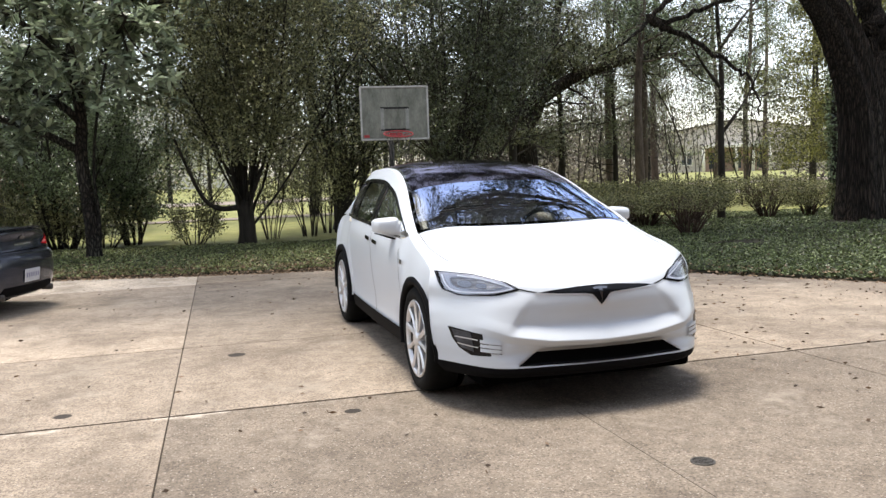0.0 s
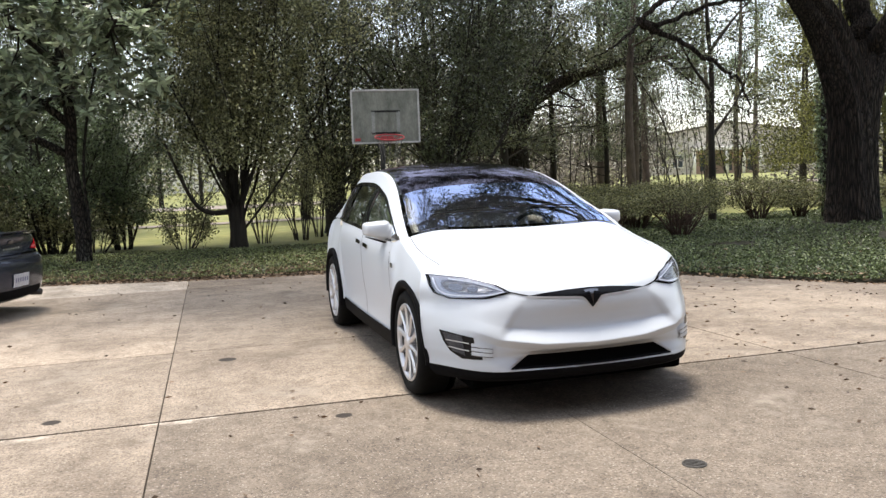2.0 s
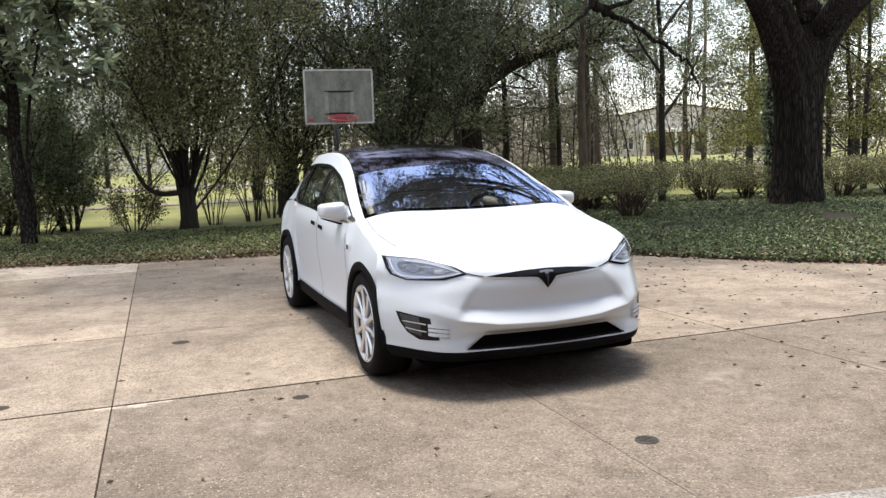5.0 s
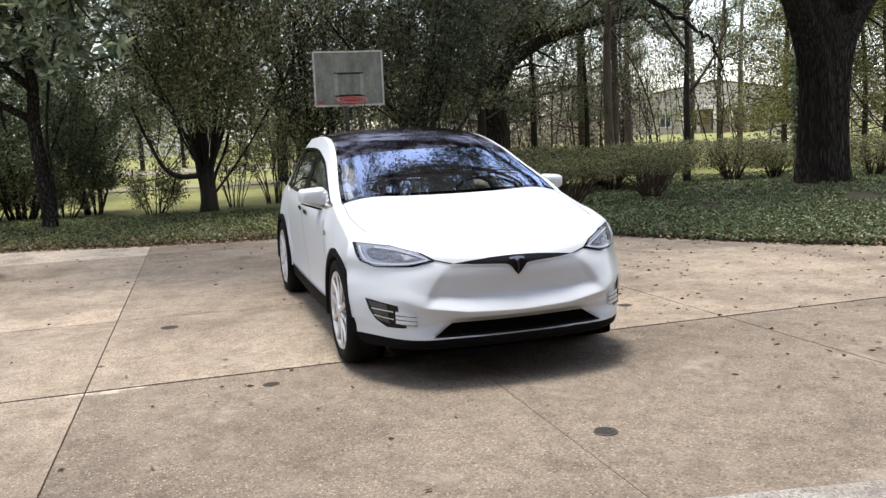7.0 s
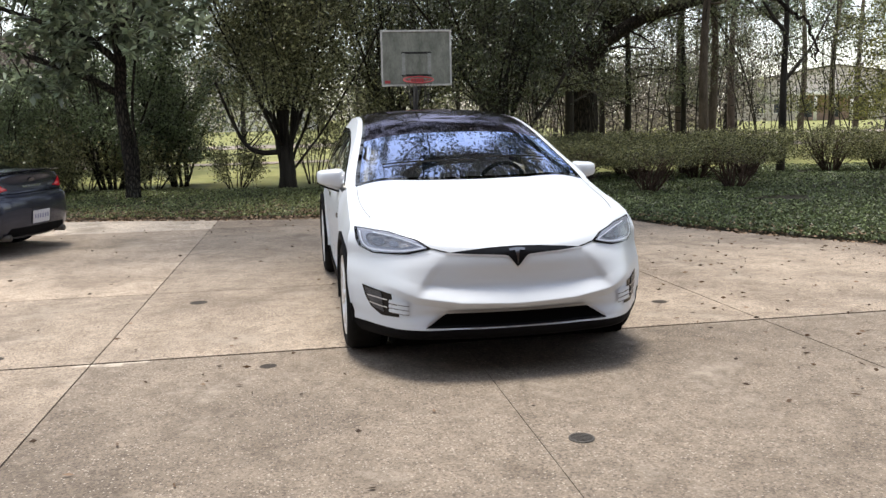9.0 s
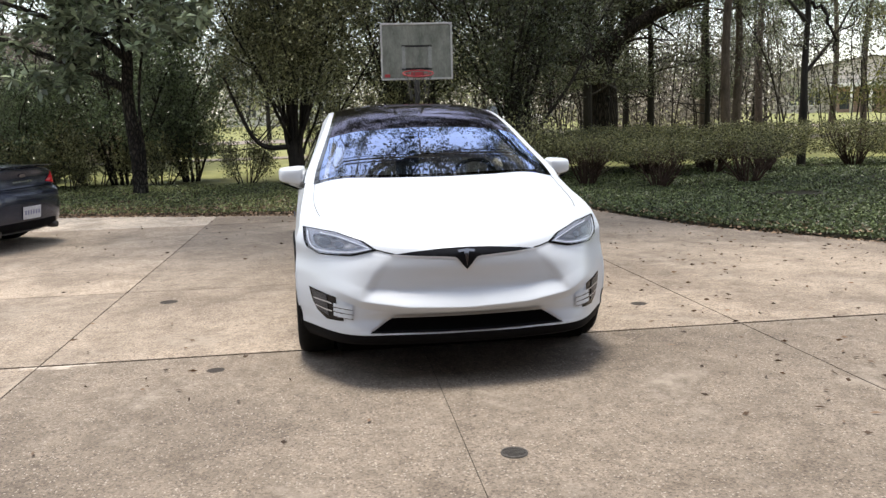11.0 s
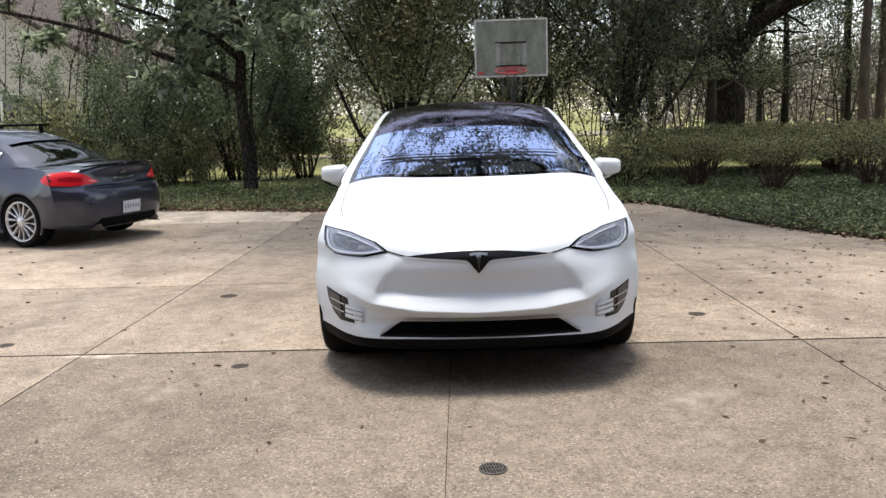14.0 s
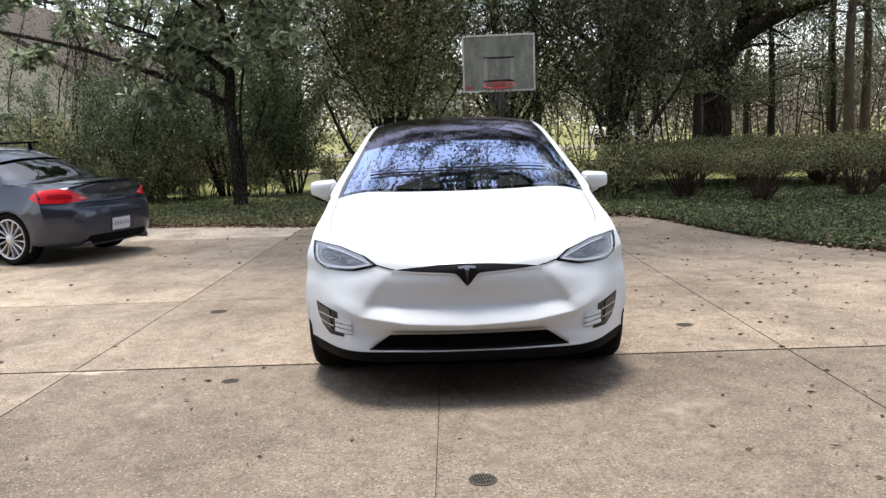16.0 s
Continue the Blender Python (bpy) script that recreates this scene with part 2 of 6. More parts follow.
M_LEAF_LIVE = leafy("live_oak_leaf", (0.062, 0.076, 0.034), (0.012, 0.016, 0.008), 0.4, 0.12)
M_LEAF_YEL = leafy("yellow_green_leaf", (0.20, 0.20, 0.055), (0.035, 0.037, 0.012), 0.5, 0.35)
M_LEAF_HEDGE = leafy("hedge_leaf", (0.225, 0.23, 0.098), (0.034, 0.032, 0.014), 0.5)
M_IVY = leafy("ground_cover_leaf", (0.162, 0.205, 0.086), (0.027, 0.035, 0.015), 0.42, 0.25)
M_CREEP = leafy("creeping_cover_leaf", (0.25, 0.285, 0.118), (0.045, 0.052, 0.021), 0.42, 0.25)
# bare twig colour with the pale of distance haze mixed into it
M_FAR = leafy("hazed_winter_twigs", (0.25, 0.222, 0.185), (0.07, 0.06, 0.048), 0.8, 0.4)
M_DRY = leafy("dry_leaf", (0.19, 0.12, 0.075), (0.05, 0.031, 0.02), 0.75, 0.1)
M_LITTER = leafy("brown_leaf_litter", (0.34, 0.235, 0.15), (0.12, 0.075, 0.045), 0.75, 0.1)
M_PAINT, pp = base_mat("white_car_paint", (0.60, 0.64, 0.695), 0.42, 0.0, 0.45)
pp.inputs["Coat Roughness"].default_value = 0.14
M_BLACK = mottled("black_trim_plastic", (0.007, 0.007, 0.008), (0.004, 0.004, 0.005), 30, 0.65, 0.1, 0.001, spec=0.05)
M_GLOSS, _ = base_mat("gloss_black", (0.006, 0.006, 0.007), 0.2, 0.0, 0.0, 0.22)
M_VOID, _ = base_mat("dark_opening", (0.003, 0.003, 0.003), 0.9, 0.0, 0.0, 0.0)
M_TYRE = mottled("tyre_rubber", (0.010, 0.010, 0.010), (0.006, 0.006, 0.006), 25, 0.85, 0.2, 0.002, spec=0.12)
M_ALLOY, _ = base_mat("silver_alloy", (0.60, 0.60, 0.62), 0.32, 0.6)
M_CHROME, _ = base_mat("chrome", (0.60, 0.60, 0.61), 0.12, 1.0)
M_SMOKE, _ = base_mat("smoked_chrome", (0.24, 0.24, 0.25), 0.2, 1.0)
M_CREAM = mottled("cream_upholstery", (0.84, 0.79, 0.70), (0.76, 0.71, 0.62), 12, 0.6, 0.1, 0.002)
M_DASH = mottled("black_dash", (0.02, 0.02, 0.02), (0.012, 0.012, 0.012), 40, 0.6, 0.1, 0.001)
M_GLASS = glazing("windscreen_glass", (0.66, 0.70, 0.69), 5.2, coat=(0.55, 0.67, 1.0))
M_BORDER = glazing("black_glass_border", (0.004, 0.004, 0.005), 1.6)
M_ROOFG = glazing("dark_roof_glass", (0.05, 0.045, 0.06), 1.4, coat=(0.74, 0.69, 0.86))
M_DARKG = glazing("tinted_glass", (0.012, 0.012, 0.015), 0.2)
M_SIDEG = glazing("side_glass", (0.80, 0.82, 0.79), 1.1)
M_LENS = glazing("clear_lens", (0.97, 0.98, 1.0), 0.6)
M_LAMP, _ = base_mat("lamp_reflector", (0.46, 0.47, 0.52), 0.22, 0.6)
M_LAMP_D = mottled("lamp_recess", (0.50, 0.51, 0.55), (0.06, 0.06, 0.07), 26, 0.22, 0.6, 0.01, 0.5, stretch=(0.5, 0.5, 3.0), sharp=0.2)
M_FOG = mottled("fog_lamp_insert", (0.07, 0.07, 0.08), (0.02, 0.02, 0.024), 30, 0.35, 0.5, 0.01, 0.4)
M_DRL, _ = base_mat("lamp_light_guide", (0.74, 0.77, 0.83), 0.35)
M_GREY, _ = base_mat("blue_grey_car_paint", (0.032, 0.037, 0.060), 0.27, 0.55, 0.7)
M_RED, _ = base_mat("red_lamp_lens", (0.62, 0.012, 0.022), 0.2, 0.0, 0.0, 0.3)
M_RED_D, _ = base_mat("dark_red_lens", (0.30, 0.006, 0.012), 0.2, 0.0, 0.0, 0.3)
M_RED_L, _ = base_mat("pale_red_lens", (0.72, 0.16, 0.17), 0.25)
M_PLATE = mottled("plate_white", (0.66, 0.66, 0.68), (0.55, 0.55, 0.58), 20, 0.5, 0.05, 0.001)
M_INK, _ = base_mat("plate_ink", (0.22, 0.22, 0.34), 0.6)
M_BOARD = mottled("weathered_backboard", (0.28, 0.29, 0.245), (0.12, 0.13, 0.105), 4, 0.5, 0.1, 0.003, stretch=(1.6, 1, 0.7))
M_BOARD_E = mottled("backboard_frame_paint", (0.55, 0.55, 0.52), (0.36, 0.36, 0.34), 8, 0.6, 0.1, 0.003)
M_MARK = mottled("faded_white_marking", (0.34, 0.35, 0.32), (0.22, 0.235, 0.21), 8, 0.6, 0.05, 0.002)
M_RIM = mottled("red_rim_paint", (0.50, 0.07, 0.075), (0.34, 0.05, 0.05), 10, 0.5, 0.1, 0.002)
M_NET = mottled("net_cord", (0.12, 0.115, 0.105), (0.07, 0.068, 0.06), 20, 0.9, 0.1, 0.002)
M_POST = mottled("dark_post_metal", (0.028, 0.028, 0.028), (0.016, 0.015, 0.014), 9, 0.6, 0.2, 0.003, 0.4)
M_IRON = mottled("cast_iron", (0.13, 0.12, 0.11), (0.06, 0.055, 0.05), 40, 0.6, 0.4, 0.002, 0.6)
M_SIDING = mottled("beige_siding_paint", (0.60, 0.55, 0.49), (0.52, 0.47, 0.41), 2, 0.7, 0.1, 0.004)
M_SHINGLE = mottled("brown_shingles", (0.085, 0.062, 0.05), (0.045, 0.034, 0.028), 6, 0.9, 0.4, 0.01)
M_WALLW = mottled("white_wall_paint", (0.85, 0.82, 0.77), (0.76, 0.73, 0.67), 2, 0.7, 0.1, 0.004)
M_BRICK = mottled("pale_brick", (0.48, 0.33, 0.27), (0.36, 0.24, 0.19), 3, 0.85, 0.3, 0.01)
# this and M_DOOR are dark so the unseen house bounces little light
M_BRICK_D = mottled("dark_brown_brick", (0.13, 0.085, 0.066), (0.08, 0.05, 0.04), 3, 0.85, 0.3, 0.01)
M_DOOR = mottled("brown_door_paint", (0.13, 0.10, 0.08), (0.09, 0.07, 0.055), 3, 0.6, 0.1, 0.004)
M_PANE, _ = base_mat("window_pane_far", (0.06, 0.07, 0.085), 0.1, 0.0, 0.5)


# ---- building helpers ----
def mesh_from(name, verts, faces, smooth=False):
    me = bpy.data.meshes.new(name)
    me.from_pydata([tuple(v) for v in verts], [], [tuple(f) for f in faces])
    if smooth:
        me.shade_smooth()
    me.update()
    return me


def part(name, bm, material, parent=None, label="", smooth=False):
    """One mesh object from a bmesh or a mesh, under a thing or a part."""
    if isinstance(bm, bmesh.types.BMesh):
        me = bpy.data.meshes.new(name)
        bm.to_mesh(me)
        bm.free()
        if smooth:
            me.shade_smooth()
    else:
        me = bm
    me.materials.clear()
    me.materials.append(material)
    ob = new(name, me)
    ob.parent = parent
    return tagged(ob, label)


def empty(name, m, label, category, group="", kind=""):
    ob = new(name)
    ob.empty_display_size = 0.2
    ob.matrix_world = m
    return tagged(ob, label, category, group, kind)


def box(bm, cx, cy, cz, sx, sy, sz, bev=0.0, rot=None):
    m = Matrix.Translation((cx, cy, cz))
    if rot:
        m = m @ Euler([radians(a) for a in rot]).to_matrix().to_4x4()
    r = bmesh.ops.create_cube(bm, size=1.0, matrix=m @ Matrix.Diagonal((sx, sy, sz, 1)))
    if bev:
        edges = {e for v in r["verts"] for e in v.link_edges}
        bmesh.ops.bevel(bm, geom=list(edges), offset=bev, segments=2, affect="EDGES", profile=0.5)
    return bm


def crom(p, n):
    """Points on a smooth curve through the rows of p (k, d); n steps in each span."""
    p = np.asarray(p, float)
    q = np.vstack([2 * p[0] - p[1], p, 2 * p[-1] - p[-2]])
    out = []
    for i in range(1, len(q) - 2):
        for s in range(n):
            t = s / n
            a, b, c, d = q[i - 1], q[i], q[i + 1], q[i + 2]
            out.append(0.5 * (2 * b + (c - a) * t + (2 * a - 5 * b + 4 * c - d) * t**2 + (3 * b - a - 3 * c + d) * t**3))
    out.append(p[-1])
    return np.array(out)


def cr_grid(ctrl, nv, nu):
    """A smooth surface through a grid of control points: (rows, columns, 3)."""
    c = np.asarray(ctrl, float)
    r, k, _ = c.shape
    rows = crom(c.reshape(r, -1), nv).reshape(-1, k, 3)
    return crom(rows.transpose(1, 0, 2).reshape(k, -1), nu).reshape(-1, len(rows), 3).transpose(1, 0, 2)


def grid_mesh(name, g, flip=False):
    r, k, _ = g.shape
    idx = np.arange(r * k).reshape(r, k)
    f = np.stack([idx[:-1, :-1], idx[:-1, 1:], idx[1:, 1:], idx[1:, :-1]], -1).reshape(-1, 4)
    if flip:
        f = f[:, ::-1]
    return mesh_from(name, g.reshape(-1, 3), f.tolist(), True)


def tube(name, pts, radii, sides=8, smooth=True):
    """A round tube along a line of points, closed at both ends."""
    pts = np.asarray(pts, float)
    v, f = tube_arrays(pts, radii, sides)
    return mesh_from(name, v, f, smooth)


def tube_arrays(pts, radii, sides, start=0):
    pts = np.asarray(pts, float)
    n = len(pts)
    radii = np.full(n, radii) if np.isscalar(radii) else np.asarray(radii, float)
    d = np.gradient(pts, axis=0)
    d /= np.linalg.norm(d, axis=1, keepdims=True) + 1e-9
    ref = np.array([0.0, 0.0, 1.0]) if abs(d[0, 2]) < 0.9 else np.array([1.0, 0.0, 0.0])
    a = np.cross(d, ref)
    a /= np.linalg.norm(a, axis=1, keepdims=True) + 1e-9
    b = np.cross(d, a)
    ang = np.arange(sides) * 2 * np.pi / sides
    ring = a[:, None] * np.cos(ang)[None, :, None] + b[:, None] * np.sin(ang)[None, :, None]
    v = (pts[:, None] + ring * radii[:, None, None]).reshape(-1, 3)
    faces = []
    for i in range(n - 1):
        for j in range(sides):
            k = (j + 1) % sides
            faces.append((start + i * sides + j, start + i * sides + k, start + (i + 1) * sides + k, start + (i + 1) * sides + j))
    faces.append(tuple(start + j for j in range(sides))[::-1])
    faces.append(tuple(start + (n - 1) * sides + j for j in range(sides)))
    return v, faces


def lathe(name, profile, steps=48, axis="x", a0=0.0, a1=360.0):
    """A profile of (radius, along) turned round an axis."""
    full = abs(a1 - a0) >= 359.9
    n = steps if full else steps + 1
    ang = np.radians(np.linspace(a0, a1, steps, endpoint=False) if full else np.linspace(a0, a1, n))
    v = []
    for t in ang:
        for r, h in profile:
            c, s = r * math.cos(t), r * math.sin(t)
            v.append((h, c, s) if axis == "x" else (c, s, h))
    k, f = len(profile), []
    for i in range(steps):
        j = (i + 1) % n
        for q in range(k - 1):
            f.append((i * k + q, i * k + q + 1, j * k + q + 1, j * k + q))
    return mesh_from(name, v, f, True)


def prism(bm, outline, z0, z1):
    """A closed outline of (x, y) points raised from z0 to z1."""
    lo = [bm.verts.new((x, y, z0)) for x, y in outline]
    hi = [bm.verts.new((x, y, z1)) for x, y in outline]
    n = len(outline)
    bm.faces.new(lo[::-1])
    bm.faces.new(hi)
    for i in range(n):
        bm.faces.new((lo[i], lo[(i + 1) % n], hi[(i + 1) % n], hi[i]))
    return bm


# ---- ground, driveway, planting beds ----
def smooth_step(a, b, t):
    t = np.clip((np.asarray(t, float) - a) / (b - a), 0, 1)
    return t * t * (3 - 2 * t)


EDGE = [(-40, 12.5), (-12, 10.8), (-8, 10.3), (-5.1, 9.62), (-3.7, 9.3), (-2.5, 8.9), (-0.4, 8.55), (1.2, 8.75), (2.45, 8.95), (2.95, 8.55),
        (3.34, 7.15), (3.71, 6.05), (4.1, 5.3), (4.55, 4.7), (5.0, 4.05), (5.6, 3.4), (6.6, 2.6), (9.0, 1.4), (14, -0.2), (40, -4)]
EDGE = [tuple(p) for p in crom(EDGE, 4)]


def edge_y(x):
    xs, ys = zip(*EDGE)
    return np.interp(x, xs, ys)


def ground_z(x, y):
    """Height of the land: level on the drive, rising gently in the beds, highest round the oak."""
    x, y = np.asarray(x, float), np.asarray(y, float)
    off = y - edge_y(x)
    z = 0.01 * smooth_step(0.0, 3.5, off)
    z = z + 0.24 * np.exp(-(((x - 9.9) / 2.1) ** 2 + ((y - 9.0) / 2.4) ** 2)) * smooth_step(0.0, 2.0, off)
    return z + np.where(off > 0, 0.015, 0.0)


def build_ground():
    xs = np.r_[np.linspace(-450, -45, 14), np.linspace(-40, 40, 121), np.linspace(45, 450, 14)]
    ys = np.r_[np.linspace(-450, -20, 10), np.linspace(-16, 34, 101), np.linspace(40, 500, 16)]
    gx, gy = np.meshgrid(xs, ys)
    gz = ground_z(gx, gy) - np.where(gy < edge_y(gx) + 0.5, 0.16, 0.0)
    g = np.stack([gx, gy, gz], -1)
    ob = part("ground", grid_mesh("ground", g), M_LAWN)
    tagged(ob, "wide winter lawn of yellow-green grass behind the trees", "lawn", kind="structure")


def build_bed(name, x0, x1, depth, label):
    """A sheet of soil that follows the land behind the edge of the drive."""
    xs = np.linspace(x0, x1, 90)
    ts = np.linspace(0, 1, 24)
    g = np.zeros((len(ts), len(xs), 3))
    for j, x in enumerate(xs):
        d = depth(x)
        for i, t in enumerate(ts):
            y = edge_y(x) - 0.02 + t * d
            g[i, j] = (x, y, ground_z(x, y) + (0.015 if 0 < i < len(ts) - 1 else -0.03) + 0.02 * min(1, t * 8) * noise.noise((x * 0.9, y * 0.9, 0)))
    ob = part(name, grid_mesh(name, g), M_SOIL)
    tagged(ob, label, "planting bed", kind="structure")


def clip_cell(poly, x0, x1, y0, y1):
    def cut(pts, axis, lim, keep_less):
        out = []
        for i, a in enumerate(pts):
            b = pts[(i + 1) % len(pts)]
            ia = (a[axis] <= lim) if keep_less else (a[axis] >= lim)
            ib = (b[axis] <= lim) if keep_less else (b[axis] >= lim)
            if ia:
                out.append(a)
            if ia != ib:
                t = (lim - a[axis]) / (b[axis] - a[axis])
                out.append((a[0] + t * (b[0] - a[0]), a[1] + t * (b[1] - a[1])))
        return out
    for axis, lim, less in ((0, x0, False), (0, x1, True), (1, y0, False), (1, y1, True)):
        poly = cut(poly, axis, lim, less)
        if len(poly) < 3:
            return []
    return poly


def slab_piece(poly, material, parent, rng):
    """One cast panel: slightly rounded top edges, a hair out of level with its neighbours."""
    bm = bmesh.new()
    top = [bm.verts.new((x, y, 0)) for x, y in poly]
    f = bm.faces.new(top)
    if f.normal.z < 0 or f.calc_area() == 0:
        bmesh.ops.reverse_faces(bm, faces=[f])
    f.normal_update()
    if f.normal.z < 0:
        bmesh.ops.reverse_faces(bm, faces=[f])
    bmesh.ops.inset_region(bm, faces=[f], thickness=0.006, depth=0.0)
    lift = rng.uniform(0.0, 0.0025)
    for v in bm.verts:
        v.co.z = lift if v in f.verts else lift - 0.005
    edges = [e for e in bm.edges if e.is_boundary]
    ext = bmesh.ops.extrude_edge_only(bm, edges=edges)
    for v in ext["geom"]:
        if isinstance(v, bmesh.types.BMVert):
            v.co.z = -0.1
    ob = part("concrete_slab", bm, material, parent)
    return ob


def build_drive():
    rng = random.Random(3)
    drive = empty("driveway", Matrix(), "worn tan aggregate concrete driveway in large cast panels", "driveway", kind="structure")
    outline = [p for p in EDGE] + [(40, -30), (-40, -30)]
    bm = bmesh.new()
    f = bm.faces.new([bm.verts.new((x, y, -0.005)) for x, y in outline])
    f.normal_update()
    if f.normal.z < 0:
        bmesh.ops.reverse_faces(bm, faces=[f])
    bmesh.ops.triangulate(bm, faces=[f])
    part("joint_bed", bm, M_JOINT, drive)
    def taper(x):
        return 0.009 if x < 0 else 0.018

    flat = [(x / (1 - taper(x) * min(y, 12)), y) for x, y in outline]
    rows = [(-8.0, 0.89, [-16, -7.4, -2.65, -0.19, 2.12, 6.9, 16]),
            (0.89, 3.13, [-16, -10, -5.3, -2.65, 2.12]),
            (3.13, 7.75, [-30, -10, -5.3, -2.65, 2.12]),
            (7.75, 13.0, [-30, -10, -5.3, -2.65, 2.12]),
            (0.89, 13.0, [2.12, 6.9, 16])]
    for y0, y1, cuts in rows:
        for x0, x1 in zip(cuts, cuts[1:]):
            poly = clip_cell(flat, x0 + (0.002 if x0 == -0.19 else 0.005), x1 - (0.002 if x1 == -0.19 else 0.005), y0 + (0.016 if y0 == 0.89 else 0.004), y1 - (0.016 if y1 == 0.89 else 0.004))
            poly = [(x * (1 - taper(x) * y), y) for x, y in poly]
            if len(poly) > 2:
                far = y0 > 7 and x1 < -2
                # panels to the left and further back take the paler tones
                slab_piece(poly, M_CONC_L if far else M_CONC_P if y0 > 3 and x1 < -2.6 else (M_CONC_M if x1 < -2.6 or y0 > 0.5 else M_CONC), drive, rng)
    apron = empty("garage_apron", Matrix(), "smooth grey concrete apron by the house", "concrete apron", kind="structure")
    bm = bmesh.new()
    prism(bm, [(-16, -12), (16, -12), (16, -4.63), (0.1, -1.93), (-3.0, -1.42), (-16, -1.42)], -0.09, 0.014)
    bmesh.ops.bevel(bm, geom=[e for e in bm.edges if all(v.co.z > 0 for v in e.verts)], offset=0.008, segments=2, affect="EDGES")
    part("apron_slab", bm, M_SLAB, apron)


build_ground()
build_bed("planting_bed", -34, 2.6, lambda x: 5.6 + 0.5 * math.sin(x), "shaded bed of dark soil under low ground cover")
build_bed("planting_bed_east", 2.6, 34, lambda x: float(np.clip(15.6 - edge_y(x), 6.6, 15.8)) + 0.4 * math.sin(x * 0.7), "raised bed of dark soil under ivy and hedge")
build_drive()


# ---- the white crossover ----
from mathutils.bvhtree import BVHTree

HUB_F, HUB_R, HUB_Z, ARCH = 0.905, 3.86, 0.365, 0.402


def mirrored(row):
    """A half row of (x, y, z) from the middle outwards, made whole."""
    return [(-x, y, z) for x, y, z in row[:0:-1]] + list(row)


def white_car_surface():
    """Cross rows of the skin: up the nose, back over the bonnet, up the windscreen and over the roof."""
    nose = [
        [(0, 0.05, 0.228), (0.35, 0.07, 0.228), (0.68, 0.16, 0.229), (0.895, 0.45, 0.232)],
        [(0, -0.03, 0.262), (0.35, -0.005, 0.261), (0.68, 0.10, 0.262), (0.926, 0.475, 0.270)],
        [(0, -0.045, 0.310), (0.35, -0.02, 0.309), (0.68, 0.085, 0.304), (0.938, 0.480, 0.308)],
        [(0, -0.015, 0.335), (0.35, 0.01, 0.335), (0.68, 0.085, 0.338), (0.940, 0.480, 0.352)],
        [(0, -0.015, 0.395), (0.35, 0.008, 0.395), (0.68, 0.083, 0.395), (0.952, 0.485, 0.40)],
        [(0, -0.04, 0.43), (0.35, -0.013, 0.43), (0.68, 0.085, 0.43), (0.957, 0.490, 0.43)],
        [(0, -0.036, 0.47), (0.35, -0.01, 0.47), (0.68, 0.088, 0.47), (0.961, 0.495, 0.47)],
        [(0, -0.018, 0.515), (0.35, 0.008, 0.515), (0.68, 0.095, 0.515), (0.965, 0.505, 0.515)],
        [(0, 0.005, 0.555), (0.35, 0.03, 0.555), (0.68, 0.105, 0.555), (0.965, 0.515, 0.56)],
        [(0, 0.01, 0.61), (0.35, 0.035, 0.61), (0.68, 0.13, 0.61), (0.964, 0.53, 0.62)],
        [(0, 0.004, 0.68), (0.35, 0.04, 0.68), (0.68, 0.165, 0.68), (0.957, 0.555, 0.70)],
        [(0, 0.03, 0.745), (0.35, 0.07, 0.748), (0.67, 0.205, 0.752), (0.953, 0.56, 0.79)],
        [(0, 0.075, 0.79), (0.35, 0.115, 0.80), (0.67, 0.27, 0.835), (0.93, 0.60, 0.865)],
    ]
    bonnet = [
        [(0, 0.20, 0.852), (0.35, 0.24, 0.862), (0.67, 0.40, 0.892), (0.925, 0.69, 0.905)],
        [(0, 0.45, 0.932), (0.35, 0.48, 0.938), (0.67, 0.62, 0.948), (0.918, 0.84, 0.945)],
        [(0, 0.76, 1.010), (0.35, 0.78, 1.012), (0.66, 0.88, 1.01), (0.91, 1.02, 0.98)],
        [(0, 1.08, 1.098), (0.35, 1.11, 1.100), (0.65, 1.18, 1.100), (0.895, 1.26, 1.045)],
    ]
    glass = [
        [(0, 1.30, 1.194), (0.33, 1.32, 1.191), (0.63, 1.39, 1.187), (0.872, 1.44, 1.128)],
        [(0, 1.65, 1.340), (0.31, 1.665, 1.334), (0.59, 1.70, 1.312), (0.815, 1.74, 1.248)],
        [(0, 2.05, 1.488), (0.29, 2.06, 1.481), (0.55, 2.08, 1.456), (0.74, 2.11, 1.405)],
        [(0, 2.50, 1.580), (0.28, 2.50, 1.574), (0.52, 2.52, 1.552), (0.69, 2.54, 1.51)],
        [(0, 3.05, 1.602), (0.27, 3.05, 1.596), (0.51, 3.05, 1.576), (0.675, 3.05, 1.535)],
        [(0, 3.65, 1.57), (0.27, 3.65, 1.565), (0.50, 3.65, 1.545), (0.655, 3.65, 1.50)],
        [(0, 4.25, 1.40), (0.27, 4.25, 1.394), (0.48, 4.24, 1.365), (0.62, 4.22, 1.31)],
        [(0, 4.80, 1.16), (0.27, 4.79, 1.155), (0.50, 4.76, 1.135), (0.66, 4.70, 1.08)],
    ]
    tail = [
        [(0, 4.99, 1.05), (0.30, 4.97, 1.05), (0.58, 4.92, 1.04), (0.78, 4.80, 1.00)],
        [(0, 5.02, 0.80), (0.32, 5.00, 0.80), (0.64, 4.94, 0.80), (0.85, 4.74, 0.80)],
        [(0, 5.01, 0.50), (0.33, 4.99, 0.50), (0.66, 4.92, 0.50), (0.88, 4.66, 0.50)],
        [(0, 4.94, 0.27), (0.33, 4.93, 0.27), (0.66, 4.86, 0.27), (0.88, 4.60, 0.27)],
    ]
    return nose, bonnet, glass, tail


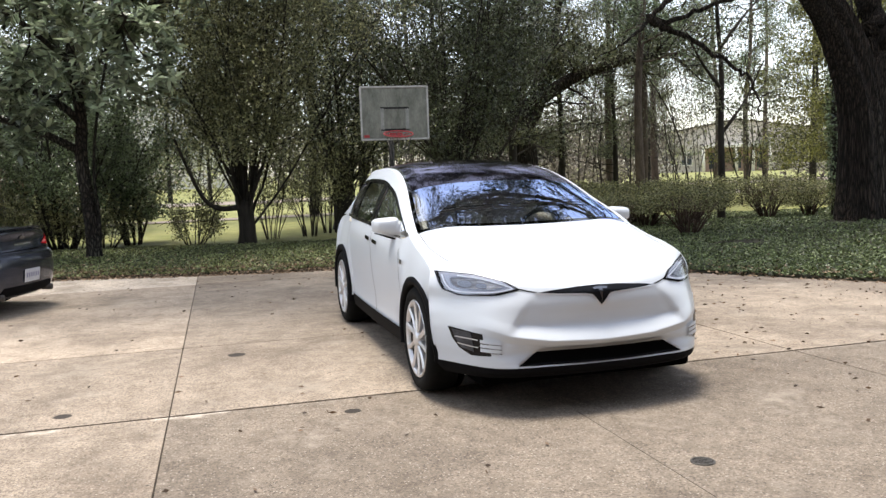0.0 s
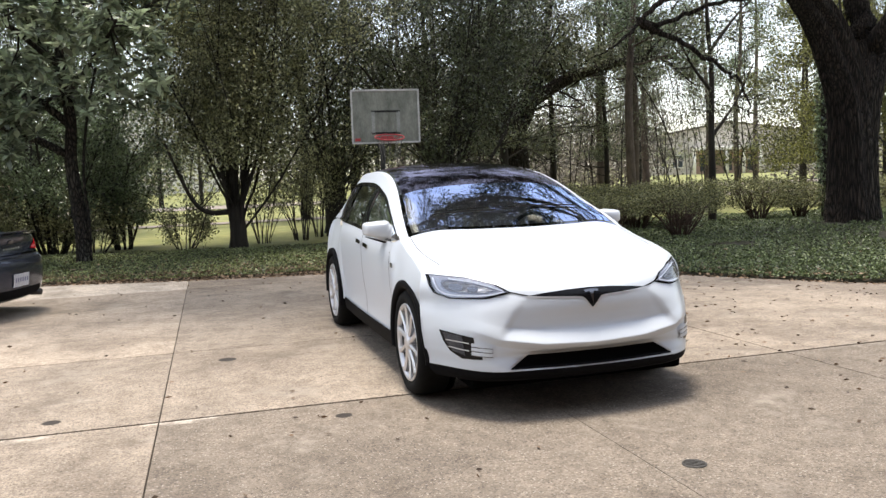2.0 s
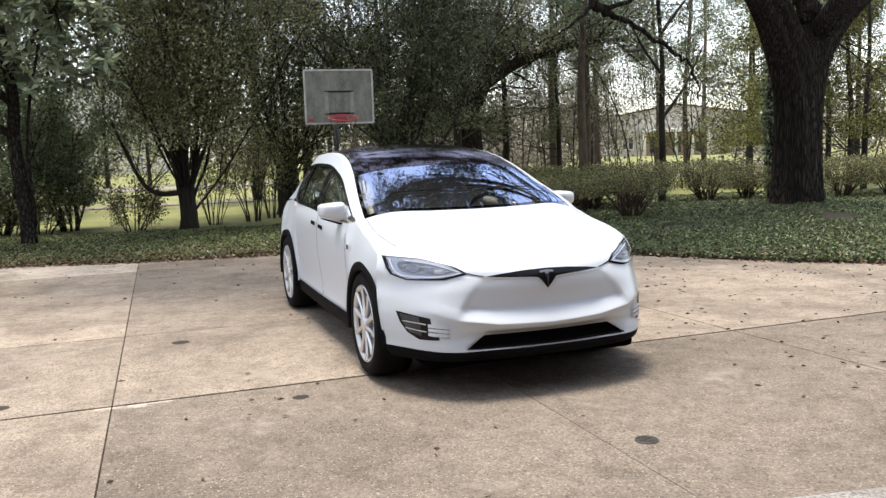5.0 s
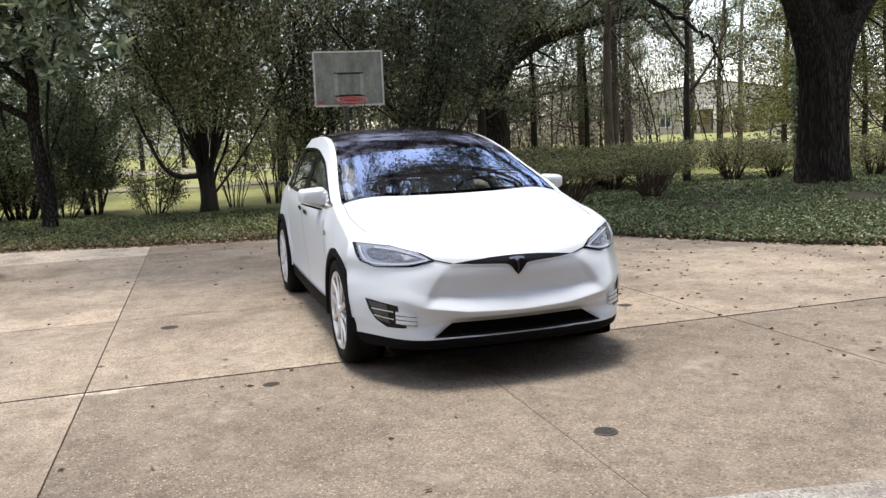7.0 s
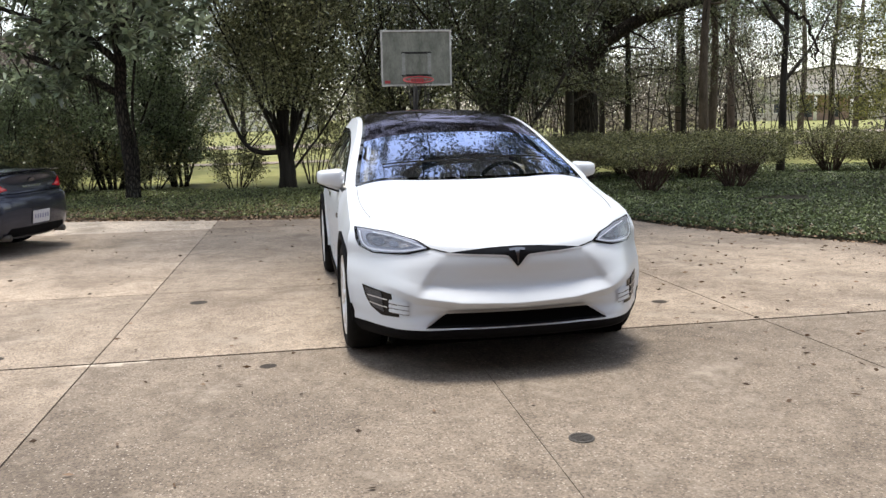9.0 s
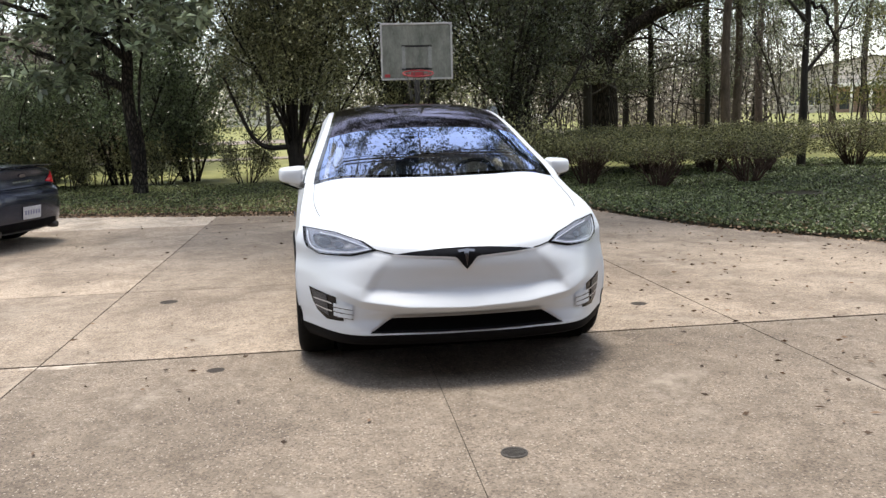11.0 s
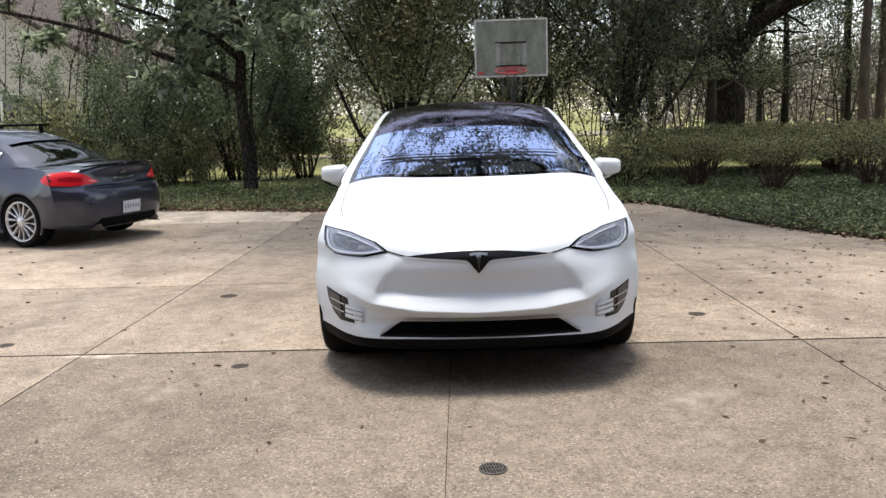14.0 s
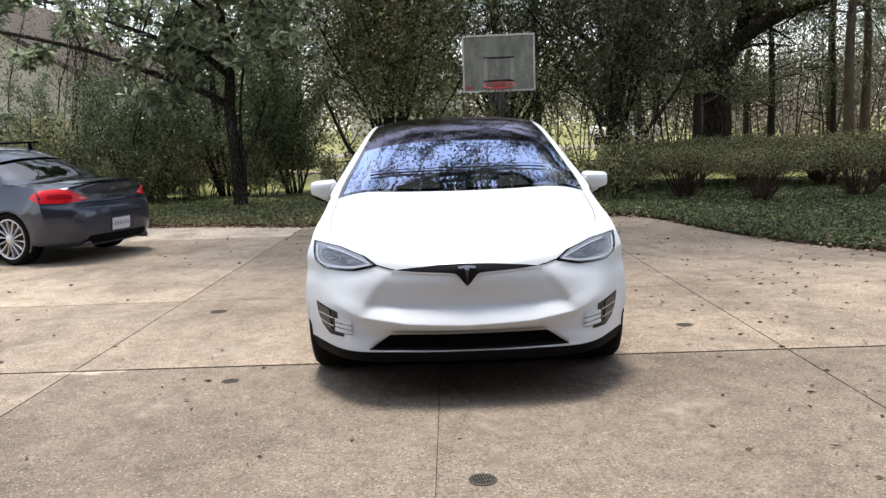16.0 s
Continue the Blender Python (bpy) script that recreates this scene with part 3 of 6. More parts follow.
def arc_pt(hub, ang, r=ARCH, x=0.974):
    return (x, hub + r * math.cos(ang), HUB_Z + r * math.sin(ang))


def project(bvh, outline, offset, n=1, axis="y", smooth=5):
    """A flat outline laid on the skin from in front (axis y) or from the side (axis x); returns a mesh."""
    pts = crom(list(outline) + [outline[0]], n)[:-1] if n > 1 else np.array(outline, float)
    bm = bmesh.new()
    vs = [bm.verts.new((p[0], p[1], 0)) for p in pts]
    f = bm.faces.new(vs)
    bmesh.ops.triangulate(bm, faces=[f])
    for _ in range(smooth):
        long = [e for e in bm.edges if e.calc_length() > 0.035]
        if not long:
            break
        bmesh.ops.subdivide_edges(bm, edges=long, cuts=1)
        bmesh.ops.triangulate(bm, faces=bm.faces[:])
    for v in bm.verts:
        a, b = v.co.x, v.co.y
        o, d = (Vector((a, -3, b)), Vector((0, 1, 0))) if axis == "y" else (Vector((axis * 3, a, b)), Vector((-axis, 0, 0)))
        hit, nor, _, _ = bvh.ray_cast(o, d)
        if hit is None:
            hit, nor, _, _ = bvh.find_nearest(Vector((a, 0.4, b)) if axis == "y" else Vector((axis, a, b)))
        if nor.dot(d) > 0:
            nor = -nor
        v.co = hit + nor * offset
    bmesh.ops.recalc_face_normals(bm, faces=bm.faces[:])
    bm.normal_update()
    c = bm.faces[:][0]
    want = Vector((0, -1, 0)) if axis == "y" else Vector((axis, 0, 0))
    if sum(fc.normal.dot(want) for fc in bm.faces) < 0:
        bmesh.ops.reverse_faces(bm, faces=bm.faces[:])
    me = bpy.data.meshes.new("patch")
    bm.to_mesh(me)
    bm.free()
    me.shade_smooth()
    return me


def ribbon(bvh, pts, width, offset, axis="y", steps=8):
    """A narrow strip laid on the skin along a line."""
    c = crom(pts, steps)
    d = np.gradient(c, axis=0)
    d /= np.linalg.norm(d, axis=1, keepdims=True) + 1e-9
    nrm = np.stack([-d[:, 1], d[:, 0]], -1) * width / 2
    verts = []
    for q in (c - nrm, c, c + nrm):
        for a, b in q:
            if axis == "y":
                o, di = Vector((a, -3, b)), Vector((0, 1, 0))
            elif axis == "z":
                o, di = Vector((a, b, 4)), Vector((0, 0, -1))
            else:
                o, di = Vector((axis * 3, a, b)), Vector((-axis, 0, 0))
            hit, nor, _, _ = bvh.ray_cast(o, di)
            if hit is None:
                hit, nor, _, _ = bvh.find_nearest(o + di * 2.6)
            if nor.dot(di) > 0:
                nor = -nor
            verts.append(hit + nor * offset)
    n = len(c)
    faces = [(r * n + i, r * n + i + 1, (r + 1) * n + i + 1, (r + 1) * n + i) for r in range(2) for i in range(n - 1)]
    return mesh_from("strip", verts, faces, True)


def build_wheel(parent, x, y, side, tyre_r=0.365, rim_r=0.262, spokes=10, width=0.27, name="wheel", slim=1.0):
    """A tyre with rounded shoulders on an alloy rim with paired, tapering spokes."""
    w = new(name)
    w.parent, w.location = parent, (x, y, tyre_r)
    if side < 0:
        w.rotation_euler = (0, 0, math.pi)
    h = width
    prof = [(rim_r - 0.01, -h + 0.03), (rim_r + 0.03, -h), (tyre_r - 0.03, -h), (tyre_r - 0.004, -h + 0.035), (tyre_r, -h + 0.08), (tyre_r, -0.075),
            (tyre_r - 0.004, -0.035), (tyre_r - 0.025, -0.008), (tyre_r - 0.055, 0.0), (rim_r + 0.03, -0.002), (rim_r + 0.008, -0.012), (rim_r - 0.004, -0.03)]
    part("tyre", lathe("tyre", prof, 64), M_TYRE, w)
    rim = [(rim_r + 0.006, -0.014), (rim_r + 0.002, -0.006), (rim_r - 0.012, -0.010), (rim_r - 0.02, -0.035)]
    part("rim", lathe("rim", rim, 64), M_ALLOY, w)
    part("barrel", lathe("barrel", [(rim_r - 0.02, -0.035), (rim_r - 0.03, -0.10), (rim_r - 0.03, -h + 0.03)], 64), M_IRON, w)
    part("brake_disc", lathe("brake_disc", [(0.0, -0.105), (0.17, -0.105), (0.17, -0.12), (0.0, -0.12)], 40), M_IRON, w)
    for kind in (0, 1):
        wi, wo = ((0.032, 0.050), (0.026, 0.036))[kind]
        cols = []
        for q in range(6):
            t = q / 5.0
            r = 0.055 + (rim_r - 0.067) * t
            ang = 0.10 * t + 0.05 * math.sin(math.pi * t)
            half, d, crest = slim * (wi + (wo - wi) * t) / 2, -0.018 + 0.006 * t - 0.006 * math.sin(math.pi * t), 0.011 - 0.004 * t
            cols.append([(d + e, r * math.cos(ang) - w_ * math.sin(ang), r * math.sin(ang) + w_ * math.cos(ang)) for e, w_ in ((-0.035, -half), (0, -half), (crest, -half * 0.25), (crest, half * 0.25), (0, half), (-0.035, half))])
        me = grid_mesh("spoke", np.array(cols))
        me.shade_flat()
        for n in range(kind, spokes, 2):
            sp = part("spoke", me, M_ALLOY, w)
            sp.rotation_euler = (2 * math.pi * (n + 0.5) / spokes, 0, 0)
    part("hub_cap", lathe("hub_cap", [(0.0, 0.004), (0.03, 0.004), (0.055, -0.004), (0.068, -0.022), (0.068, -0.06)], 32), M_ALLOY, w)
    part("wheel_well", lathe("wheel_well", [(0.0, -h - 0.02), (tyre_r - 0.01, -h - 0.02), (tyre_r - 0.01, -0.05)], 40), M_VOID, w)
    return w


def build_white_car():
    car = empty("white_car", pose(-0.012, 0, 0, rz=0.5), "glossy white electric crossover parked nose-out on the concrete drive", "car")
    nose, bonnet, glass, tail = white_car_surface()
    rows = [mirrored(r) for r in nose + bonnet + glass + tail]
    NV, NU = 6, 8
    cut = len(nose) + len(bonnet)
    g = np.concatenate([cr_grid(rows[:cut], NV, NU), cr_grid(rows[cut - 1 :], NV, NU)[1:]])
    # the nose again with finer steps, and its recessed, downward-facing centre panel
    FV, FU = 10, 22
    fine = cr_grid(rows[:cut], FV, FU)[: (len(nose) - 1) * FV + 1]
    fx, fz = np.abs(fine[..., 0]), fine[..., 2]
    half = np.interp(fz, [0.50, 0.745], [0.60, 0.43])
    inside = 1 - smooth_step(half - 0.045, half + 0.025, fx)
    brow = np.interp(fx, [0, 0.35, 0.6, 0.74, 0.95], [0.452, 0.463, 0.50, 0.55, 0.58])
    valley = brow + 0.075
    fade = 1 - smooth_step(0.60, 0.80, fx)
    upper = 0.030 * np.clip((0.745 - fz) / (0.745 - valley), 0, 1)
    out = np.clip((valley - fz) / 0.075, 0, 1)
    tuck = np.clip((brow - fz) / 0.045, 0, 1) * smooth_step(0.33, 0.40, fz)
    fine[..., 1] += inside * upper * (1 - out) - 0.010 * out * (fz > brow) * fade - 0.010 * (1 - tuck) * (fz <= brow) * fade * smooth_step(0.40, 0.43, fz) + 0.022 * tuck * fade
    # even out the glass
    ia = (len(nose) + len(bonnet) - 1) * NV
    for _ in range(14):
        q = g[ia:]
        q[1:-1, 1:-1] = 0.5 * q[1:-1, 1:-1] + 0.125 * (q[:-2, 1:-1] + q[2:, 1:-1] + q[1:-1, :-2] + q[1:-1, 2:])
    iN, iB, iG = (len(nose) - 1) * NV, (len(nose) + len(bonnet) - 1) * NV, (len(nose) + len(bonnet) + len(glass) - 1) * NV
    bvh_verts = [Vector(p) for p in g.reshape(-1, 3)]
    r, k, _ = g.shape
    bvh_faces = [(i * k + j, i * k + j + 1, (i + 1) * k + j + 1, (i + 1) * k + j) for i in range(r - 1) for j in range(k - 1)]
    nr, nk, _ = fine.shape
    base = len(bvh_verts)
    bvh_verts += [Vector(p) for p in fine.reshape(-1, 3)]
    bvh_faces = bvh_faces[iN * (k - 1) :] + [(base + i * nk + j, base + i * nk + j + 1, base + (i + 1) * nk + j + 1, base + (i + 1) * nk + j) for i in range(nr - 1) for j in range(nk - 1)]
    bvh = BVHTree.FromPolygons(bvh_verts, bvh_faces)
    lip = 2 * FV
    part("lower_lip", grid_mesh("lower_lip", fine[: lip + 1]), M_BLACK, car, "black plastic front lip", True)
    bumper = part("front_bumper", grid_mesh("front_bumper", fine[lip:]), M_PAINT, car)
    part("bonnet", grid_mesh("bonnet", g[iN : iB + 1]), M_PAINT, car)
    # windscreen with white pillars at its sides, dark glass roof behind
    ce = 3 * NU + 1          # columns of glass on each side of the middle
    mid = 3 * NU
    iW = iB + int(2.5 * NV)
    part("windscreen", grid_mesh("windscreen", g[iB : iW + 1, mid - ce + 3 : mid + ce - 2]), M_GLASS, car, "large curved windscreen reflecting branches").visible_shadow = False
    part("glass_roof", grid_mesh("glass_roof", g[iW : iG - NV + 1, mid - ce + 3 : mid + ce - 2]), M_ROOFG, car, "dark tinted glass roof")
    part("pillar", grid_mesh("pillar", g[iB : iG + 1, : mid - ce + 4]), M_PAINT, car)
    part("pillar", grid_mesh("pillar", g[iB : iG + 1, mid + ce - 3 :]), M_PAINT, car)
    # black glass border, left free in the middle
    for cols, nm in ((slice(mid - ce + 3, mid - ce + 5), "glass_border"), (slice(mid + ce - 4, mid + ce - 2), "glass_border")):
        edge = g[iB : iG - NV + 1, cols].copy()
        edge[..., 2] += 0.003
        edge[..., 1] -= 0.002
        part(nm, grid_mesh(nm, edge), M_BORDER, car)
    low = g[iB : iB + 2, mid - ce + 3 : mid + ce - 2].copy()
    low[..., 2] += 0.004
    part("cowl", grid_mesh("cowl", low), M_BORDER, car)
    # pale trim of the pillars just inside the glass
    for cols in (slice(mid - ce + 5, mid - ce + 7), slice(mid + ce - 6, mid + ce - 4)):
        trim = g[iB + 2 : iW + 3, cols].copy()
        trim[..., 2] -= 0.03
        trim[..., 1] += 0.02
        part("pillar_lining", grid_mesh("pillar_lining", trim), M_CREAM, car, "pale inner trim of the windscreen pillar")
    part("tail_skin", grid_mesh("tail_skin", g[iG - NV :]), M_PAINT, car)

    # sides: wing round the front wheel, doors, quarter round the rear wheel
    for s in (-1, 1):
        sx = np.array([s, 1, 1])
        E = g[:, -1].copy()
        # doors
        ys = np.linspace(1.35, HUB_R - ARCH - 0.03, 26)
        prof = crom([(0.92, 0.24), (0.933, 0.33), (0.931, 0.42), (0.937, 0.52), (0.951, 0.66), (0.959, 0.80), (0.952, 0.92), (0.922, 1.02)], 4)
        door = np.zeros((len(prof), len(ys), 3))
        for j, y in enumerate(ys):
            q = (y - 1.35) / 2.0
            for i, (x, z) in enumerate(prof):
                zz = z + (0.06 * q) * smooth_step(0.6, 1.0, z)
                door[i, j] = (x + 0.008 * math.sin(math.pi * q) - 0.016 * q * q, y, zz)
        # wing: from the outer line (bumper corner, wing top, door gap) down to the arch
        out = np.vstack([E[8 * NV : iB + 1 : 3], door[4:, 0][::-1]])
        n = len(out)
        ang = []
        for p in out:
            ang.append(math.atan2(p[2] - HUB_Z, p[1] - HUB_F))
        ang = np.unwrap(ang)
        a0, a1 = ang[0], ang[-1]
        inn = np.array([arc_pt(HUB_F, a, x=0.974 - 0.058 * float(smooth_step(1.75, 2.9, a))) for a in ang])
        inn[:, 0] = np.where(out[:, 1] < 0.8, np.minimum(inn[:, 0], out[:, 0] + 0.004 + 0.05 * smooth_step(0.5, 0.85, out[:, 2])), inn[:, 0])
        T = np.linspace(0, 1, 13)
        wing = np.zeros((len(T), n, 3))
        for i, t in enumerate(T):
            wing[i] = out * (1 - t) + inn * t
            wing[i, :, 0] += 0.004 * math.sin(math.pi * min(1, t * 1.15) ** 0.8) * np.clip((out[:, 2] - 0.5) / 0.35, 0.15, 1)
        part("wing", grid_mesh("wing", wing * sx, s > 0), M_PAINT, car)
        kd = 11
        part("front_door", grid_mesh("front_door", door[4:, : kd + 1] * sx, s > 0), M_PAINT, car)
        part("rear_door", grid_mesh("rear_door", door[4:, kd:] * sx, s > 0), M_PAINT, car)
        sill = door[:6].copy()
        sill[..., 0] += 0.012
        part("sill", grid_mesh("sill", sill * sx, s > 0), M_BLACK, car)
        # quarter round the rear wheel
        o2 = np.vstack([door[4:, -1],
                        crom([(0.89, 3.6, 1.085), (0.835, 4.1, 1.08), (0.77, 4.6, 1.05), (0.78, 4.80, 1.00), (0.85, 4.74, 0.80), (0.88, 4.66, 0.50), (0.88, 4.60, 0.27)], 4)])
        a2 = np.unwrap([math.atan2(p[2] - HUB_Z, p[1] - HUB_R) for p in o2])
        i2 = np.array([arc_pt(HUB_R, a, x=0.945) for a in a2])
        quarter = np.array([o2 * (1 - t) + i2 * t + np.array([0.006 * math.sin(math.pi * t), 0, 0]) for t in T])
        part("rear_quarter", grid_mesh("rear_quarter", quarter * sx, s > 0), M_PAINT, car)
        # greenhouse
        rail = E[iB + 2 : iG + 1]
        yb = rail[:, 1]
        belt = np.stack([np.interp(yb, [1.2, 1.35, 3.4, 4.1, 4.7], [0.925, 0.93, 0.91, 0.835, 0.76]), yb, np.interp(yb, [1.2, 1.35, 3.4, 4.1, 4.7], [1.0, 1.02, 1.08, 1.085, 1.06])], -1)
        def strip(y0, y1, t0, t1, push):
            sel = (yb >= y0) & (yb <= y1)
            a, b = belt[sel], rail[sel]
            ok = b[:, 2] > a[:, 2]
            a, b = a[ok], b[ok]
            lo = np.broadcast_to(t0(a[:, 1]) if callable(t0) else t0, len(a))[:, None]
            hi = np.broadcast_to(t1(a[:, 1]) if callable(t1) else t1, len(a))[:, None]
            gg = []
            for f in np.linspace(0, 1, 8):
                t = lo * (1 - f) + hi * f
                gg.append(a * (1 - t) + b * t + np.array([1, 0, 0]) * (push + 0.03 * np.sin(np.pi * t)))
            return np.array(gg) * sx

        def head(d):
            return lambda y: np.interp(y, [1.25, 1.7, 2.3, 3.3, 3.85], [0.92, 0.87, 0.79, 0.78, 0.74]) + d
        part("window_surround", grid_mesh("window_surround", strip(1.3, 3.85, 0.0, 0.06, 0.003), s > 0), M_GLOSS, car)
        part("window_surround", grid_mesh("window_surround", strip(1.3, 3.85, head(-0.03), head(0.035), 0.004), s > 0), M_GLOSS, car)
        part("cant_rail", grid_mesh("cant_rail", strip(1.25, 4.75, head(0.03), 1.0, 0.001), s > 0), M_PAINT, car)
        part("front_side_window", grid_mesh("front_side_window", strip(1.35, 2.42, 0.05, head(0.0), -0.004), s > 0), M_SIDEG, car).visible_shadow = False
        part("rear_side_window", grid_mesh("rear_side_window", strip(2.42, 3.38, 0.05, head(0.0), -0.004), s > 0), M_SIDEG, car).visible_shadow = False
        part("quarter_window", grid_mesh("quarter_window", strip(3.3, 3.78, 0.05, head(0.0), -0.004), s > 0), M_ROOFG, car)
        part("centre_pillar", grid_mesh("centre_pillar", strip(2.36, 2.54, 0.0, 0.8, 0.006), s > 0), M_GLOSS, car)
        part("rear_pillar", grid_mesh("rear_pillar", strip(3.24, 3.42, 0.0, 0.8, 0.006), s > 0), M_GLOSS, car)
        part("tail_pillar", grid_mesh("tail_pillar", strip(3.70, 4.78, 0.0, 1.0, 0.001), s > 0), M_PAINT, car)
        # arch claddings
        for hub, b0, b1 in ((HUB_F, -14, 192), (HUB_R, -8, 194)):
            c = lathe("arch_cladding", [(ARCH - 0.030, 0.84), (ARCH - 0.030, 0.962), (ARCH - 0.024, 0.976), (ARCH + 0.0, 0.981), (ARCH + 0.026, 0.977), (ARCH + 0.030, 0.92)], 60, "x", b0, b1)
            v = np.array([q.co[:] for q in c.vertices])
            turn = np.degrees(np.arctan2(v[:, 2], v[:, 1])) % 360
            rad = np.hypot(v[:, 1], v[:, 2])
            thin = np.where((rad > ARCH + 0.01) & (turn < 250), 1 - 0.03 * smooth_step(125, 172, turn), 1.0)
            v[:, 1] *= thin
            v[:, 2] *= thin
            if hub == HUB_F:
                v[:, 0] -= (0.014 * smooth_step(85, 150, turn) + 0.022 * smooth_step(165, 192, turn)) * (turn < 250)
            if hub == HUB_R:
                v[:, 0] -= 0.012
            v[:, 0] *= s
            v[:, 1] = v[:, 1] + hub
            v[:, 2] += HUB_Z
            for q, co in zip(c.vertices, v):
                q.co = co
            part("arch_cladding", c, M_BLACK, car)
        edge = E[2 * NV : 8 * NV + 5]
        flange = np.array([edge + np.array(o) for o in ((-0.012, -0.014, 0), (0.002, -0.006, 0), (0.003, 0.008, 0), (-0.006, 0.026, 0), (-0.06, 0.035, 0))])
        part("arch_flange", grid_mesh("arch_flange", flange[:, : 2 * NV + 1] * sx, s > 0), M_BLACK, car)
        part("arch_flange", grid_mesh("arch_flange", flange[:2, 2 * NV :] * sx, s > 0), M_PAINT, car)
        for hub in (HUB_F, HUB_R):
            build_wheel(car, s * (0.972 if hub == HUB_F else 0.965), hub, s, width=0.245)
        side_verts = [Vector(p * sx) for p in door.reshape(-1, 3)]
        dr, dk, _ = door.shape
        dbvh = BVHTree.FromPolygons(side_verts, [(i * dk + j, i * dk + j + 1, (i + 1) * dk + j + 1, (i + 1) * dk + j) for i in range(dr - 1) for j in range(dk - 1)])
        part("door_gap", ribbon(dbvh, [(2.30, 0.36), (2.33, 0.7), (2.36, 1.05)], 0.008, 0.003, s), M_VOID, car)
        part("door_gap", ribbon(dbvh, [(1.375, 0.36), (1.37, 0.7), (1.375, 0.95)], 0.006, 0.003, s), M_VOID, car)
        part("door_handle", ribbon(dbvh, [(2.10, 0.935), (2.28, 0.945)], 0.03, 0.008, s), M_GLOSS, car)
        part("door_handle", ribbon(dbvh, [(2.40, 0.950), (2.58, 0.958)], 0.03, 0.008, s), M_GLOSS, car)
        # wing badge
        bm = bmesh.new()
        box(bm, s * 0.972, 1.25, 0.865, 0.010, 0.045, 0.035, 0.004)
        part("wing_badge", bm, M_SMOKE, car)
        # mirror
        bm = bmesh.new()
        bmesh.ops.create_uvsphere(bm, u_segments=24, v_segments=14, radius=1.0)
        for v in bm.verts:
            x, y, z = v.co
            px = math.copysign(abs(x) ** 0.38, x)
            pz = math.copysign(abs(z) ** 0.42, z)
            py = y if y < 0 else y * 0.35
            drop = 0.5 * (px + 1)
            v.co = (s * (0.985 + 0.098 * px), 1.65 + 0.11 * py + 0.03 * px, 1.108 + 0.066 * pz * (1 - 0.26 * drop) - (0.022 * (1 - drop) if pz < 0 else 0.0))
        if s < 0:
            bmesh.ops.reverse_faces(bm, faces=bm.faces[:])
        mir = part("door_mirror", bm, M_PAINT, car, "", True)
        part("mirror_stalk", tube("mirror_stalk", [(s * 0.85, 1.55, 1.010), (s * 0.92, 1.60, 1.022), (s * 1.0, 1.64, 1.045)], [0.016, 0.018, 0.018]), M_PAINT, mir)
        part("mirror_trim", tube("mirror_trim", [(s * 0.87, 1.535, 0.998), (s * 0.95, 1.56, 1.012), (s * 1.02, 1.59, 1.036), (s * 1.07, 1.64, 1.052)], [0.006, 0.007, 0.007, 0.004]), M_BLACK, mir)
        # headlight: dark rim, reflector, light guides, clear cover
        hl = [(0.490, 0.768), (0.565, 0.815), (0.72, 0.856), (0.908, 0.868), (0.905, 0.80), (0.89, 0.758), (0.82, 0.728), (0.63, 0.736)]
        hl = [(s * a, b) for a, b in hl]
        cx, cz = s * 0.74, 0.80
        def inner(f, dz=0.0):
            return [(cx + (a - cx) * f, cz + (b - cz) * f + dz) for a, b in hl]
        lamp = part("headlight", project(bvh, hl, 0.003), M_VOID, car, "clear headlight with dark rim")
        part("reflector", project(bvh, inner(0.885), 0.006), M_LAMP, lamp)
        part("recess", project(bvh, [(s * 0.575, 0.783), (s * 0.66, 0.812), (s * 0.78, 0.832), (s * 0.835, 0.825), (s * 0.832, 0.787), (s * 0.79, 0.768), (s * 0.66, 0.766)], 0.009), M_LAMP_D, lamp)
        part("bezel", ribbon(bvh, [(s * 0.575, 0.783), (s * 0.66, 0.812), (s * 0.78, 0.832), (s * 0.835, 0.825), (s * 0.832, 0.787), (s * 0.79, 0.768), (s * 0.66, 0.766), (s * 0.575, 0.783)], 0.006, 0.011, steps=4), M_SMOKE, lamp)
        for x0, z0, ww in ((0.775, 0.797, 0.034), (0.695, 0.789, 0.026)):
            part("projector", project(bvh, [(s * (x0 + ww * math.cos(a)), z0 + 0.6 * ww * math.sin(a)) for a in np.linspace(0, 6.2832, 17)[:-1]], 0.012), M_SMOKE, lamp, "dark round projector lens")
        part("light_guide", ribbon(bvh, [(s * 0.874, 0.845), (s * 0.868, 0.80), (s * 0.850, 0.768), (s * 0.80, 0.750), (s * 0.64, 0.752), (s * 0.535, 0.772)], 0.009, 0.012), M_DRL, lamp)
        part("light_guide", ribbon(bvh, [(s * 0.80, 0.842), (s * 0.70, 0.828), (s * 0.62, 0.805), (s * 0.54, 0.778)], 0.006, 0.012), M_DRL, lamp)
        part("cover", project(bvh, inner(0.97), 0.018), M_LENS, lamp)
        # fog lamp pod
        fog = [(0.885, 0.537), (0.80, 0.520), (0.735, 0.508), (0.731, 0.455), (0.706, 0.448), (0.696, 0.376), (0.79, 0.372), (0.84, 0.41), (0.87, 0.47)]
        pod = part("fog_lamp", project(bvh, [(s * a, b) for a, b in fog], 0.003), M_GLOSS, car, "black fog lamp pod with thin chrome trim")
        part("lamp_insert", project(bvh, [(s * 0.868, 0.525), (s * 0.785, 0.512), (s * 0.775, 0.395), (s * 0.83, 0.415), (s * 0.855, 0.47)], 0.007), M_FOG, pod)
        part("lamp_trim", ribbon(bvh, [(s * 0.855, 0.480), (s * 0.79, 0.475), (s * 0.755, 0.471)], 0.006, 0.010), M_ALLOY, pod)
